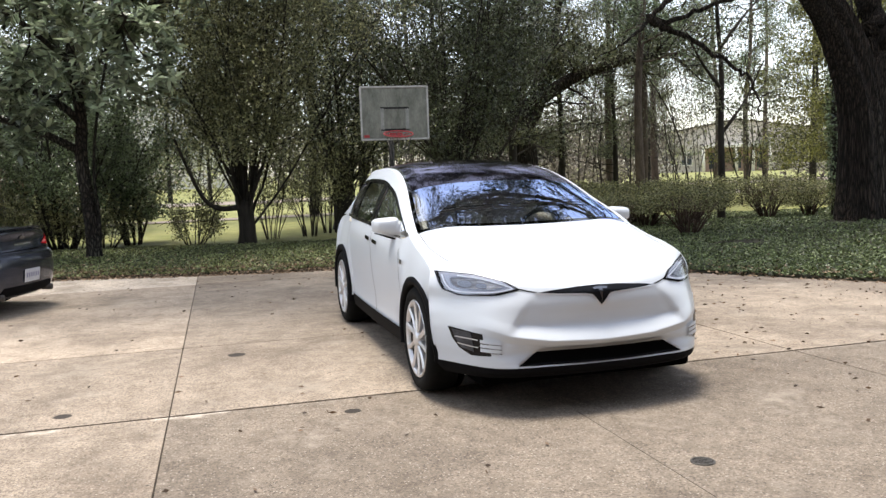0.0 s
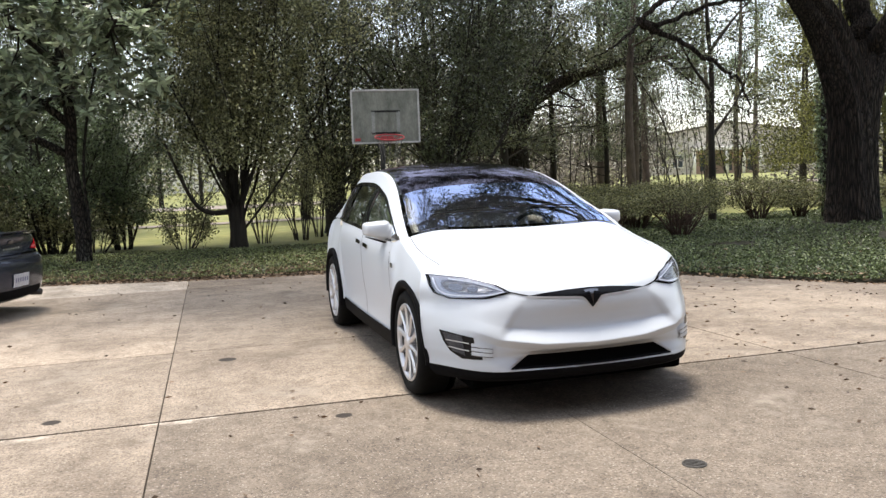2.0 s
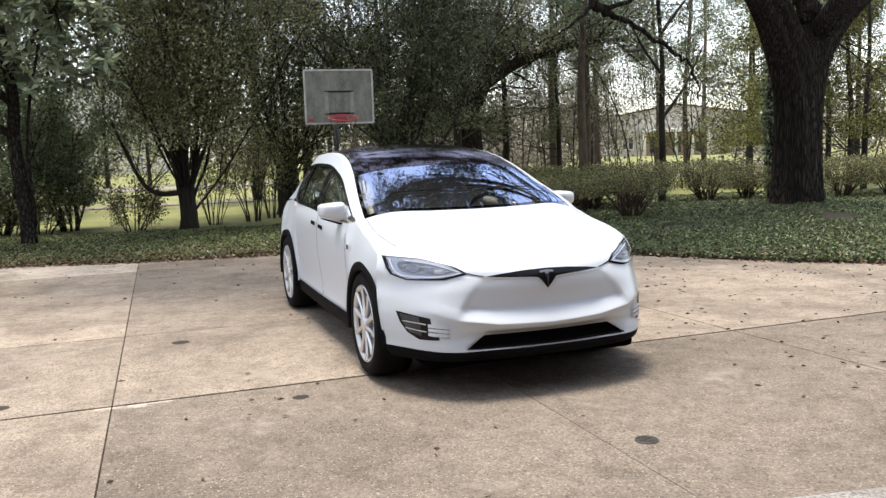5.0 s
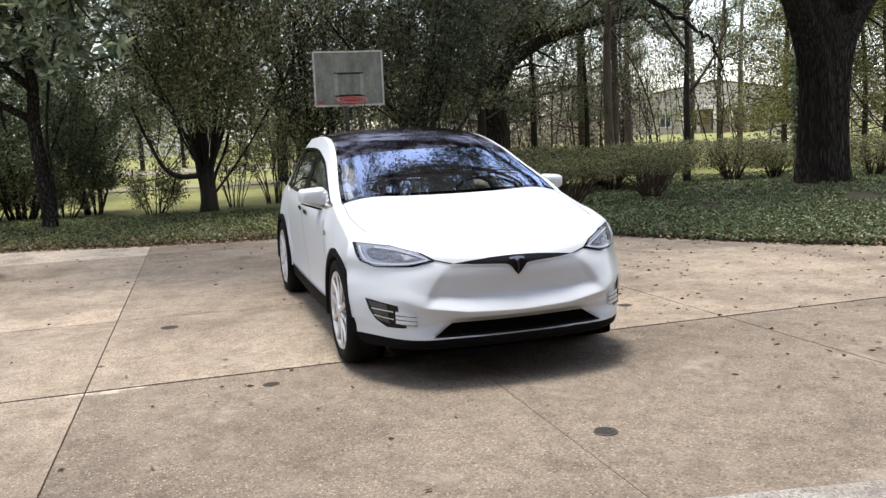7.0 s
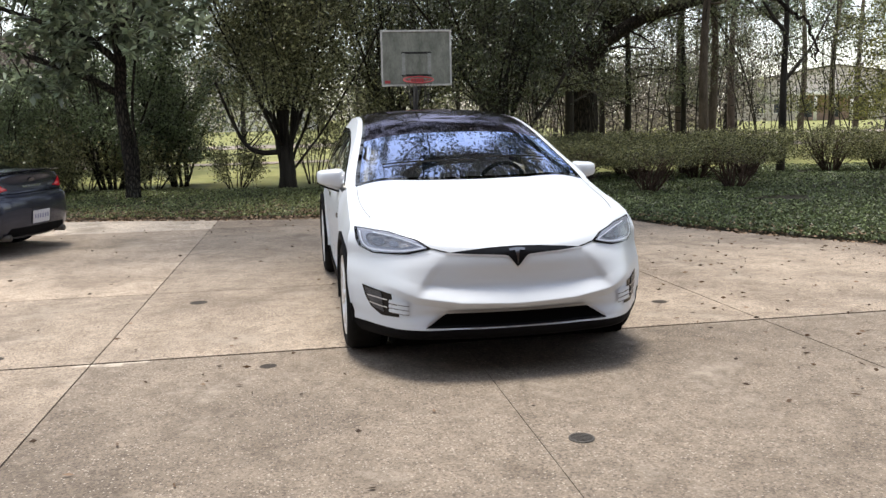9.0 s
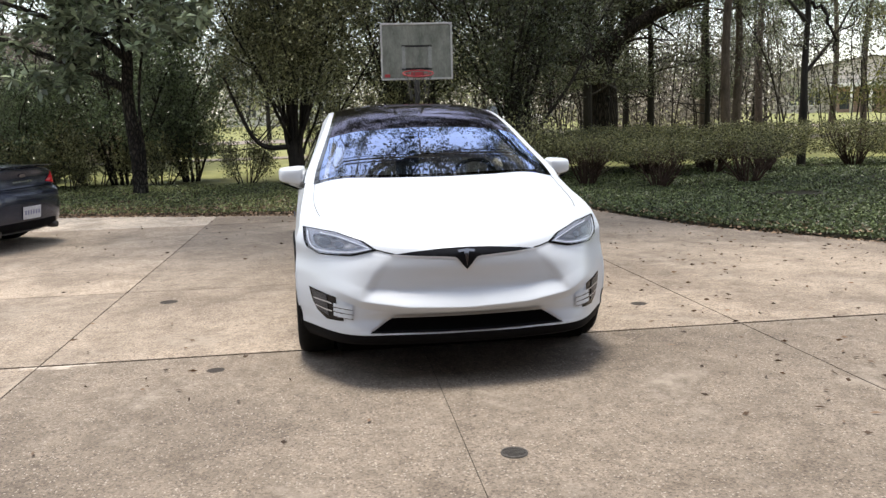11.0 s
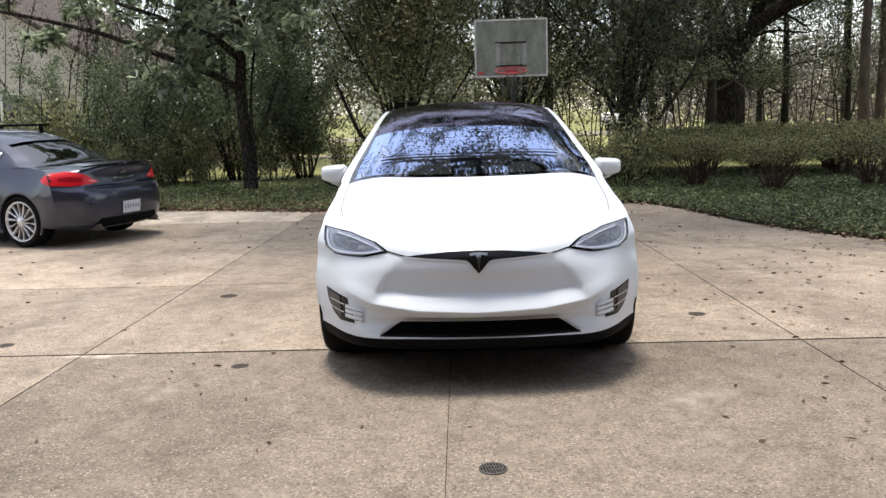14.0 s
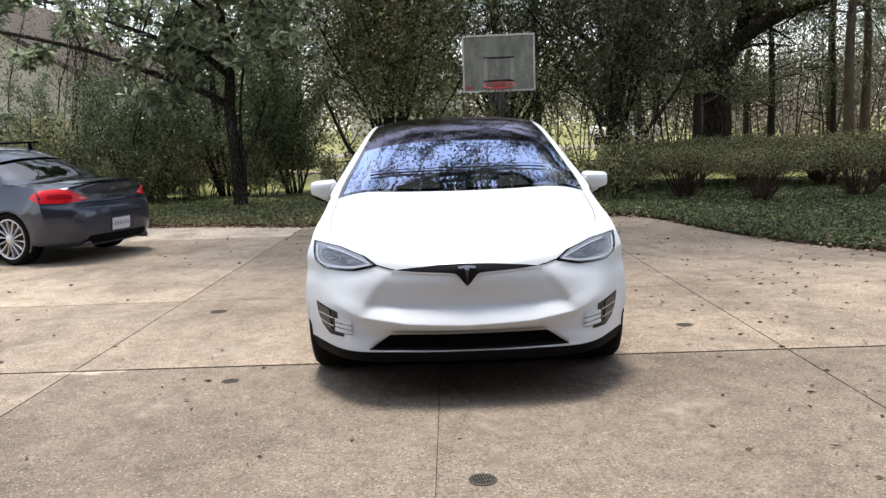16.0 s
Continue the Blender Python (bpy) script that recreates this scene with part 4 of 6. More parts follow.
        part("lamp_trim", ribbon(bvh, [(s * 0.845, 0.440), (s * 0.79, 0.430), (s * 0.755, 0.426)], 0.006, 0.010), M_ALLOY, pod)
        for z in (0.462, 0.436, 0.410):
            part("lamp_fin", ribbon(bvh, [(s * 0.745, z + 0.003), (s * 0.69, z - 0.002), (s * 0.645, z - 0.006)], 0.020, 0.011), M_PAINT, pod, "white painted fin")
            part("fin_gap", ribbon(bvh, [(s * 0.742, z - 0.009), (s * 0.69, z - 0.014), (s * 0.640, z - 0.018)], 0.0035, 0.013), M_SMOKE, pod)
        # shut lines
        part("bonnet_gap", ribbon(bvh, [(s * 0.80, 0.585), (s * 0.822, 0.72), (s * 0.835, 0.88), (s * 0.835, 1.05), (s * 0.825, 1.24)], 0.0035, 0.002, "z"), M_SMOKE, car)
        part("bonnet_gap", ribbon(bvh, [(s * 0.40, 0.748), (s * 0.45, 0.758), (s * 0.495, 0.77)], 0.007, 0.004), M_VOID, car)

    # slot below the bonnet with its pointed middle, intake and emblem
    slot = [(-0.415, 0.745), (-0.30, 0.760), (-0.15, 0.772), (0, 0.776), (0.15, 0.772), (0.30, 0.760), (0.415, 0.745), (0.28, 0.737), (0.085, 0.727), (0.05, 0.712), (0, 0.658), (-0.05, 0.712), (-0.085, 0.727), (-0.28, 0.737)]
    gr = part("upper_grille", project(bvh, slot, 0.004), M_GLOSS, car, "narrow black slot with a pointed middle")
    part("grille_trim", ribbon(bvh, [(-0.415, 0.742), (-0.28, 0.734), (-0.09, 0.724), (-0.05, 0.708), (0, 0.655), (0.05, 0.708), (0.09, 0.724), (0.28, 0.734), (0.415, 0.742)], 0.009, 0.007, steps=4), M_ALLOY, gr)
    part("emblem", project(bvh, [(-0.050, 0.760), (0, 0.765), (0.050, 0.760), (0.045, 0.748), (0.014, 0.751), (0, 0.676), (-0.014, 0.751), (-0.045, 0.748)], 0.010), M_SMOKE, gr)
    intake = [(-0.43, 0.398), (0.43, 0.398), (0.555, 0.316), (-0.555, 0.316)]
    lo = part("lower_intake", project(bvh, intake, 0.004), M_VOID, car, "black lower air intake")
    part("intake_strip", ribbon(bvh, [(-0.54, 0.318), (0, 0.318), (0.54, 0.318)], 0.0028, 0.006), M_SMOKE, lo)
    # these strips put the shade of the downturned bumper edge into a silver colour
    part("intake_strip", ribbon(bvh, [(-0.42, 0.408), (0, 0.408), (0.42, 0.408)], 0.022, 0.004), M_ALLOY, lo, "silver strip standing in for the shaded bumper edge")
    for s in (-1, 1):
        part("intake_strip", ribbon(bvh, [(s * 0.437, 0.403), (s * 0.495, 0.365), (s * 0.552, 0.326)], 0.012, 0.004), M_ALLOY, lo, "silver strip standing in for the shaded bumper edge")
    part("intake_blade", ribbon(bvh, [(-0.545, 0.322), (0, 0.318), (0.545, 0.322)], 0.008, 0.008), M_BLACK, lo)

    # wipers resting at the foot of the windscreen
    for wp in ([(-0.62, 1.40), (-0.30, 1.36), (0.05, 1.335)], [(0.02, 1.375), (0.30, 1.40), (0.60, 1.44)]):
        arm = part("wiper", ribbon(bvh, wp, 0.022, 0.012, "z"), M_BLACK, car)
        part("blade", ribbon(bvh, [(x, y + 0.022) for x, y in wp], 0.010, 0.022, "z"), M_VOID, arm)
    # belly and cabin
    bm = bmesh.new()
    box(bm, 0, 2.75, 0.26, 1.64, 3.9, 0.24, 0.05)
    part("belly", bm, M_VOID, car)
    # low black box, added to keep light from under the nose
    bm = bmesh.new()
    box(bm, 0, 0.72, 0.225, 1.48, 1.04, 0.12, 0.03)
    part("nose_light_block", bm, M_VOID, car)
    bm = bmesh.new()
    box(bm, 0, 2.7, 0.62, 1.80, 3.3, 0.30, 0.06)
    part("cabin_floor", bm, M_DASH, car)
    dash = cr_grid([[(-0.80, 1.22, 1.02), (-0.4, 1.14, 1.04), (0, 1.12, 1.045), (0.4, 1.14, 1.04), (0.80, 1.22, 1.02)],
                    [(-0.80, 1.5, 1.00), (-0.4, 1.5, 1.04), (0, 1.5, 1.05), (0.4, 1.5, 1.05), (0.80, 1.5, 1.00)],
                    [(-0.80, 1.72, 0.96), (-0.4, 1.72, 1.0), (0, 1.72, 1.02), (0.4, 1.72, 1.03), (0.80, 1.72, 0.96)],
                    [(-0.80, 1.74, 0.70), (-0.4, 1.74, 0.70), (0, 1.74, 0.70), (0.4, 1.74, 0.70), (0.80, 1.74, 0.70)]], 5, 5)
    part("dashboard", grid_mesh("dashboard", dash), M_DASH, car)
    for s in (-1, 1):
        for y0, nm in ((2.22, "front_seat"), (3.15, "rear_seat")):
            bm = bmesh.new()
            box(bm, s * 0.39, y0, 0.86, 0.50, 0.50, 0.14, 0.05)
            box(bm, s * 0.39, y0 + 0.30, 1.08, 0.48, 0.14, 0.52, 0.06, (-16, 0, 0))
            seat = part(nm, bm, M_CREAM, car, "cream leather seat", True)
            bm = bmesh.new()
            box(bm, s * 0.39, y0 + 0.41, 1.37, 0.26, 0.10, 0.17, 0.04, (-10, 0, 0))
            part("headrest", bm, M_CREAM, seat, "", True)
        part("pillar_lining", tube("pillar_lining", [(s * 0.735, 1.48, 1.06), (s * 0.665, 1.76, 1.18), (s * 0.60, 2.10, 1.32), (s * 0.56, 2.50, 1.40), (s * 0.55, 3.4, 1.43)], [0.05, 0.056, 0.056, 0.045, 0.04], 10), M_CREAM, car)
        part("belt_lining", tube("belt_lining", [(s * 0.86, 1.5, 0.97), (s * 0.86, 3.6, 1.05)], 0.05, 8), M_CREAM, car)
        part("pillar_lining", tube("pillar_lining", [(s * 0.82, 2.46, 1.0), (s * 0.74, 2.47, 1.25), (s * 0.58, 2.48, 1.43)], 0.045, 8), M_CREAM, car)
    part("steering_wheel", lathe("steering_wheel", [(0.18 + 0.016 * math.cos(a), 0.016 * math.sin(a)) for a in np.linspace(0, 2 * math.pi, 9)], 32, "z"), M_DASH, car).matrix_local = Matrix.Translation((0.39, 1.88, 1.0)) @ Euler((radians(-65), 0, 0)).to_matrix().to_4x4()
    bm = bmesh.new()
    box(bm, 0, 1.95, 1.36, 0.22, 0.03, 0.06, 0.012, (-12, 0, 0))
    part("rear_view_mirror", bm, M_DASH, car)
    return car


build_white_car()


# ---- trees, shrubs and ground cover ----
def quads_mesh(name, v):
    """A mesh of loose four-cornered leaves from an array (n, 4, 3)."""
    n = len(v)
    me = bpy.data.meshes.new(name)
    me.vertices.add(n * 4)
    me.vertices.foreach_set("co", np.ascontiguousarray(v, dtype=np.float32).ravel())
    me.loops.add(n * 4)
    me.loops.foreach_set("vertex_index", np.arange(n * 4, dtype=np.int32))
    me.polygons.add(n)
    me.polygons.foreach_set("loop_start", np.arange(0, n * 4, 4, dtype=np.int32))
    me.update(calc_edges=True)
    return me


def leaf_quads(rng, centres, length, width, droop=0.3, flat=0.0, cup=0.22):
    """Small folded leaves at the given places, turned at random."""
    n = len(centres)
    d = rng.normal(size=(n, 3))
    d[:, 2] = d[:, 2] * (1 - flat) - droop
    d /= np.linalg.norm(d, axis=1, keepdims=True)
    a = np.cross(d, rng.normal(size=(n, 3)) + np.array([0, 0, 3.0 * flat]) * 0 + (np.array([0, 0, 1.0]) if flat else 0))
    a /= np.linalg.norm(a, axis=1, keepdims=True) + 1e-9
    up = np.cross(a, d)
    ln = (length * rng.uniform(0.65, 1.25, n))[:, None]
    wd = (width * rng.uniform(0.7, 1.2, n))[:, None]
    fold = up * wd * cup
    c = centres
    return np.stack([c - d * ln / 2, c + a * wd / 2 + fold - d * ln * 0.05, c + d * ln / 2, c - a * wd / 2 + fold - d * ln * 0.05], 1)


class Wood:
    """Limbs as tapering tubes, and the places where leaves sit."""

    def __init__(self, seed):
        self.rng = np.random.default_rng(seed)
        self.v, self.f, self.n, self.tips = [], [], 0, []

    def limb(self, pts, radii, sides=7):
        v, f = tube_arrays(pts, radii, sides, self.n)
        self.v.append(v)
        self.f += f
        self.n += len(v)

    def grow(self, p, d, length, r, depth, kids, spread, up=0.15, wob=0.12, taper=0.45, bare=0.25, sides=7, keep=0.62):
        """A limb that wanders, and from it smaller limbs, down to twigs."""
        rng = self.rng
        seg = max(4, int(length / 0.28)) if depth else max(2, int(length / 0.3))
        seg = min(seg, 14)
        pts, dd = [np.array(p, float)], np.array(d, float) / np.linalg.norm(d)
        for _ in range(seg):
            dd = dd + rng.normal(size=3) * wob + np.array([0, 0, up]) / seg
            dd /= np.linalg.norm(dd)
            pts.append(pts[-1] + dd * length / seg)
        pts = np.array(pts)
        radii = np.linspace(r, max(r * taper, 0.003), len(pts))
        self.limb(pts, radii, sides)
        if depth == 0:
            self.tips.append(pts[1:])
            return
        if depth == 1:
            self.tips.append(pts[len(pts) // 2 :])
        for k in range(kids[0]):
            t = bare + (1 - bare) * (k + rng.uniform(0.2, 1.0)) / kids[0]
            i = min(len(pts) - 1, int(t * seg))
            dirn = pts[min(i + 1, seg)] - pts[max(i - 1, 0)]
            dirn /= np.linalg.norm(dirn) + 1e-9
            side = rng.normal(size=3)
            side -= dirn * (side @ dirn)
            side /= np.linalg.norm(side) + 1e-9
            nd = dirn + side * spread * rng.uniform(0.6, 1.3)
            self.grow(pts[i], nd, length * keep * rng.uniform(0.7, 1.15), radii[i] * 0.45, depth - 1, kids[1:] or kids, spread, up, wob * 1.15, taper, 0.2, max(3, sides - 2) if depth > 1 else 3, keep)

    def bark(self, name="trunk"):
        return mesh_from(name, np.vstack(self.v), self.f, True)

    def sprays(self, each, length, width, low):
        """Whorls of large leaves that fan out from the ends of the twigs."""
        rng = self.rng
        ends = np.array([q for t in self.tips for q in (t[-1], t[len(t) // 2], t[0])])
        ends = ends[ends[:, 2] > low]
        n = len(ends) * each
        base = np.repeat(ends, each, 0) + rng.normal(size=(n, 3)) * 0.02
        d = rng.normal(size=(n, 3)) * np.array([1, 1, 0.55]) + np.array([0, 0, -0.25])
        d /= np.linalg.norm(d, axis=1, keepdims=True)
        a = np.cross(d, rng.normal(size=(n, 3)) * 0.5 + np.array([0, 0, 1.0]))
        a /= np.linalg.norm(a, axis=1, keepdims=True)
        ln = (length * rng.uniform(0.6, 1.2, n))[:, None]
        wd = (width * rng.uniform(0.75, 1.2, n))[:, None]
        up = np.cross(a, d)
        return quads_mesh("crown", np.stack([base, base + d * ln * 0.55 + a * wd / 2 + up * wd * 0.2, base + d * ln, base + d * ln * 0.55 - a * wd / 2 + up * wd * 0.2], 1))

    def leaves(self, count, length, width, jitter, droop=0.3, low=-9.0, name="crown", clump=1.2):
        rng = self.rng
        weight = np.concatenate([np.full(len(t), rng.gamma(clump) + 0.05) for t in self.tips])
        pts = np.vstack(self.tips)
        weight = weight[pts[:, 2] > low]
        pts = pts[pts[:, 2] > low]
        c = pts[rng.choice(len(pts), count, p=weight / weight.sum())] + rng.normal(size=(count, 3)) * jitter
        c = c[c[:, 2] > low]
        return quads_mesh(name, leaf_quads(rng, c, length, width, droop))


def tree_thing(name, w, crown, bark_mat, leaf_mat, m, label, category="tree", group=""):
    t = empty(name, m, label, category, group)
    part("trunk", w.bark(), bark_mat, t)
    part("crown", crown, leaf_mat, t)
    return t


def on_land(x, y):
    return float(ground_z(x, y))


def build_broadleaf():
    """The grey-trunked tree by the drive: two long limbs to one side, big pale leaves hanging in sprays."""
    w = Wood(11)
    trunk = crom([(0, 0, -0.15), (0.01, 0, 0.5), (-0.05, 0.03, 1.2), (-0.10, 0.05, 1.9), (-0.06, 0.08, 2.6), (-0.16, 0.1, 3.6), (-0.1, 0.0, 5.2), (0.1, 0.1, 7.5)], 5)
    w.limb(trunk, np.interp(np.linspace(0, 1, len(trunk)), [0, 0.05, 0.3, 0.6, 1], [0.20, 0.14, 0.12, 0.095, 0.04]), 12)
    second = crom([(0.12, -0.05, -0.1), (0.14, -0.06, 0.8), (0.10, -0.03, 1.6), (0.22, 0.0, 2.6), (0.5, 0.1, 3.9), (0.8, 0.2, 5.6)], 5)
    w.limb(second, np.linspace(0.03, 0.022, len(second)), 7)
    limbs = [[(-0.09, 0.05, 1.95), (-0.7, -0.1, 2.3), (-1.5, -0.3, 2.62), (-2.6, -0.5, 3.05), (-4.3, -0.9, 3.45), (-6.2, -1.2, 3.8)],
             [(-0.06, 0.06, 2.5), (-0.6, 0.1, 2.95), (-1.5, 0.2, 3.3), (-2.7, 0.3, 3.75), (-4.2, 0.3, 4.3)],
             [(-0.1, 0.06, 3.0), (0.4, -0.7, 3.5), (0.8, -1.7, 3.8), (1.0, -2.6, 3.9)],
             [(-0.14, 0.1, 3.5), (-0.8, -0.8, 4.1), (-1.3, -1.8, 4.3), (-1.8, -2.6, 4.25)],
             [(0.5, 0.1, 3.9), (1.2, 0.0, 4.5), (2.0, -0.2, 4.9)],
             [(-0.1, 0.05, 4.4), (-1.0, -0.4, 5.2), (-2.2, -0.9, 5.7)]]
    for n, l in enumerate(limbs):
        c = crom(l, 5)
        w.limb(c, np.linspace(0.075 if n < 2 else 0.05, 0.018, len(c)), 8)
        for k in range(11):
            i = int(len(c) * (0.25 + 0.73 * k / 10.0))
            i = min(i, len(c) - 1)
            d = w.rng.normal(size=3) * 0.7 + np.array([-0.2 if n < 2 else 0, -0.15, 0.15])
            w.grow(c[i], d, w.rng.uniform(0.6, 1.2), 0.018, 1, [4], 0.9, 0.0, 0.2, 0.4, 0.2, 5)
    for k in range(7):
        w.grow(trunk[-1 - 2 * k], w.rng.normal(size=3) + np.array([0, 0, 0.3]), w.rng.uniform(1.0, 2.2), 0.03, 1, [6], 0.9, 0.1, 0.15, 0.4, 0.2, 5)
    crown = w.sprays(10, 0.235, 0.092, 2.0)
    tree_thing("broadleaf_tree", w, crown, M_BARK_LICHEN, M_LEAF_MAG, pose(-4.32, 12.5, on_land(-4.32, 12.5)) @ Matrix.Scale(1.04, 4), "grey-trunked broadleaf tree with long side limbs beside the drive")


def multistem(seed, stems, height, lean, leaves, size, low, foot_r=0.2, foot_h=1.1, stem_r=0.026, jitter=0.13, spare=0.15, keep=0.28):
    """A short stout foot from which many thin stems fan upwards."""
    w = Wood(seed)
    rng = w.rng
    foot = crom([(0, 0, -0.2), (0.02, 0, 0.3), (0.0, 0.02, foot_h * 0.6), (-0.02, 0, foot_h), (-0.03, 0.02, foot_h * 1.7)], 5)
    w.limb(foot, np.interp(np.linspace(0, 1, len(foot)), [0, 0.2, 0.6, 1], [foot_r * 1.5, foot_r * 1.1, foot_r, foot_r * 0.3]), 14)
    for k in range(stems):
        a = 2 * math.pi * (k + rng.uniform(0, 0.8)) / stems
        rr = foot_r * rng.uniform(0.3, 0.95)
        p = (rr * math.cos(a), rr * math.sin(a), foot_h * rng.uniform(0.25, 1.2))
        q = lean * (rng.uniform(0.05, 0.4) if k % 3 else rng.uniform(0.5, 1.2))
        d = (math.cos(a) * q, math.sin(a) * q, 1.0)
        w.grow(p, d, height * rng.uniform(0.65, 1.05), stem_r * rng.uniform(0.6, 1.5), 2, [9, 5], 0.95, 0.22, 0.065, 0.25, spare, 6, keep)
    return w, w.leaves(leaves, size, size * 0.5, jitter, 0.2, low=low)


def build_multistem_trees():
    w, crown = multistem(21, 28, 7.0, 0.60, 105000, 0.07, 1.7, foot_r=0.17, jitter=0.28)
    low = crom([(-0.1, -0.05, 0.80), (-0.55, -0.2, 0.80), (-0.85, -0.3, 1.0), (-1.1, -0.35, 1.5), (-1.4, -0.4, 2.3)], 5)
    w.limb(low, np.linspace(0.065, 0.025, len(low)), 8)
    for k in range(8):
        w.grow(low[6 + k], w.rng.normal(size=3) * 0.6 + np.array([-0.3, 0, 0.6]), 1.3, 0.014, 1, [5], 0.6, 0.1, 0.12, 0.3, 0.2, 5)
    tree_thing("multi_stem_tree", w, crown, M_BARK, M_LEAF_OLIVE, pose(-1.38, 14.5, on_land(-1.28, 14.5)), "multi-stemmed evergreen tree with fine olive leaves")
    w, crown = multistem(22, 14, 7.4, 0.85, 35000, 0.09, 1.1, foot_r=0.28, foot_h=1.3, stem_r=0.036, jitter=0.22, spare=0.1, keep=0.36)
    t = tree_thing("multi_stem_tree", w, crown, M_BARK, M_LEAF_STEM_D, pose(3.8, 15.4, on_land(3.7, 15.0)), "dark multi-stemmed tree behind the clipped shrubs", group="dark multi-stemmed trees")
    copy_thing(t, pose(-6.6, 23.0, on_land(-3.6, 20.5), rz=30) @ Matrix.Scale(1.1, 4))
    copy_thing(t, pose(1.35, 17.6, on_land(1.3, 17.3), rz=80))


def build_hollies():
    """Dense dark evergreens, leafy nearly to the ground."""
    def holly(seed, h, n):
        w = Wood(seed)
        for k in range(9):
            a = k * 0.7
            q = w.rng.uniform(0.1, 0.5)
            w.grow((0.18 * math.cos(a), 0.18 * math.sin(a), -0.15), (q * math.cos(a), q * math.sin(a), 1), h * w.rng.uniform(0.75, 1.05), 0.04, 2, [10, 5], 0.95, 0.05, 0.07, 0.25, 0.18, 6, 0.33)
        return w, w.leaves(n, 0.085, 0.042, 0.13, 0.25, low=0.7)
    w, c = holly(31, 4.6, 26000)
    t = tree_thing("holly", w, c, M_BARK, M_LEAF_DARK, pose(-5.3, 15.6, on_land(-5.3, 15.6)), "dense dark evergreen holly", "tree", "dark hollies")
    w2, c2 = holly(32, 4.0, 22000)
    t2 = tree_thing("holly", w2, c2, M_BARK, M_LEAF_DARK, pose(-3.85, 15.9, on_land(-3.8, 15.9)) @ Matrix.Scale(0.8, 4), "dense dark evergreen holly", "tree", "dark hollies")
    for k, (x, y, sc) in enumerate([(-7.0, 14.3, 0.85), (-8.7, 14.6, 0.6), (-7.4, 17.4, 0.8)]):
        copy_thing(t if k % 2 else t2, pose(x, y, on_land(x, y), rz=67 * k) @ Matrix.Scale(sc, 4))


def build_small_shrubs():
    """Straggly shrubs and cane clumps in the bed."""
    def canes(seed, n, h, leaves, size, lean):
        w = Wood(seed)
        for k in range(n):
            a = w.rng.uniform(0, 6.28)
            q = lean * w.rng.uniform(0.2, 1)
            w.grow((0.14 * math.cos(a), 0.14 * math.sin(a), -0.1), (q * math.cos(a), q * math.sin(a), 1), h * w.rng.uniform(0.6, 1.1), 0.013, 1, [5], 0.8, 0.0, 0.08, 0.35, 0.35, 5, 0.3)
        return w, w.leaves(leaves, size, size * 0.45, 0.09, 0.2, low=0.12)
    w, c = canes(41, 12, 1.3, 2600, 0.07, 0.8)
    a = tree_thing("low_shrub", w, c, M_BARK, M_LEAF_OLIVE, pose(-2.55, 14.9, on_land(-2.55, 14.9)), "straggly low shrub with thin stems", "shrub", "straggly low shrubs")
    for k, (x, y, sc) in enumerate([(-6.2, 14.2, 1.0), (-5.0, 14.9, 1.1), (-7.9, 13.1, 1.1), (2.9, 11.4, 1.1), (-9.2, 13.4, 1.7), (-11.0, 13.6, 1.6), (-13.2, 13.8, 1.7), (-10.1, 15.2, 1.6), (-6.9, 14.8, 1.3), (-5.9, 15.6, 1.25), (-8.2, 15.4, 1.45), (-7.2, 13.7, 1.0), (-4.4, 15.2, 1.0)]):
        copy_thing(a, pose(x, y, on_land(x, y), rz=100 * k) @ Matrix.Scale(sc, 4))
    w, c = canes(42, 16, 2.3, 2200, 0.075, 0.28)
    b = tree_thing("cane_clump", w, c, M_BARK, M_LEAF_OLIVE, pose(0.15, 15.6, on_land(0.15, 15.6)), "clump of upright thin canes with sparse leaves", "shrub", "cane clumps")
    copy_thing(b, pose(-0.75, 15.3, on_land(-0.7, 15.3), rz=120) @ Matrix.Scale(0.85, 4))
    copy_thing(b, pose(0.75, 16.4, on_land(0.7, 16.4), rz=200))


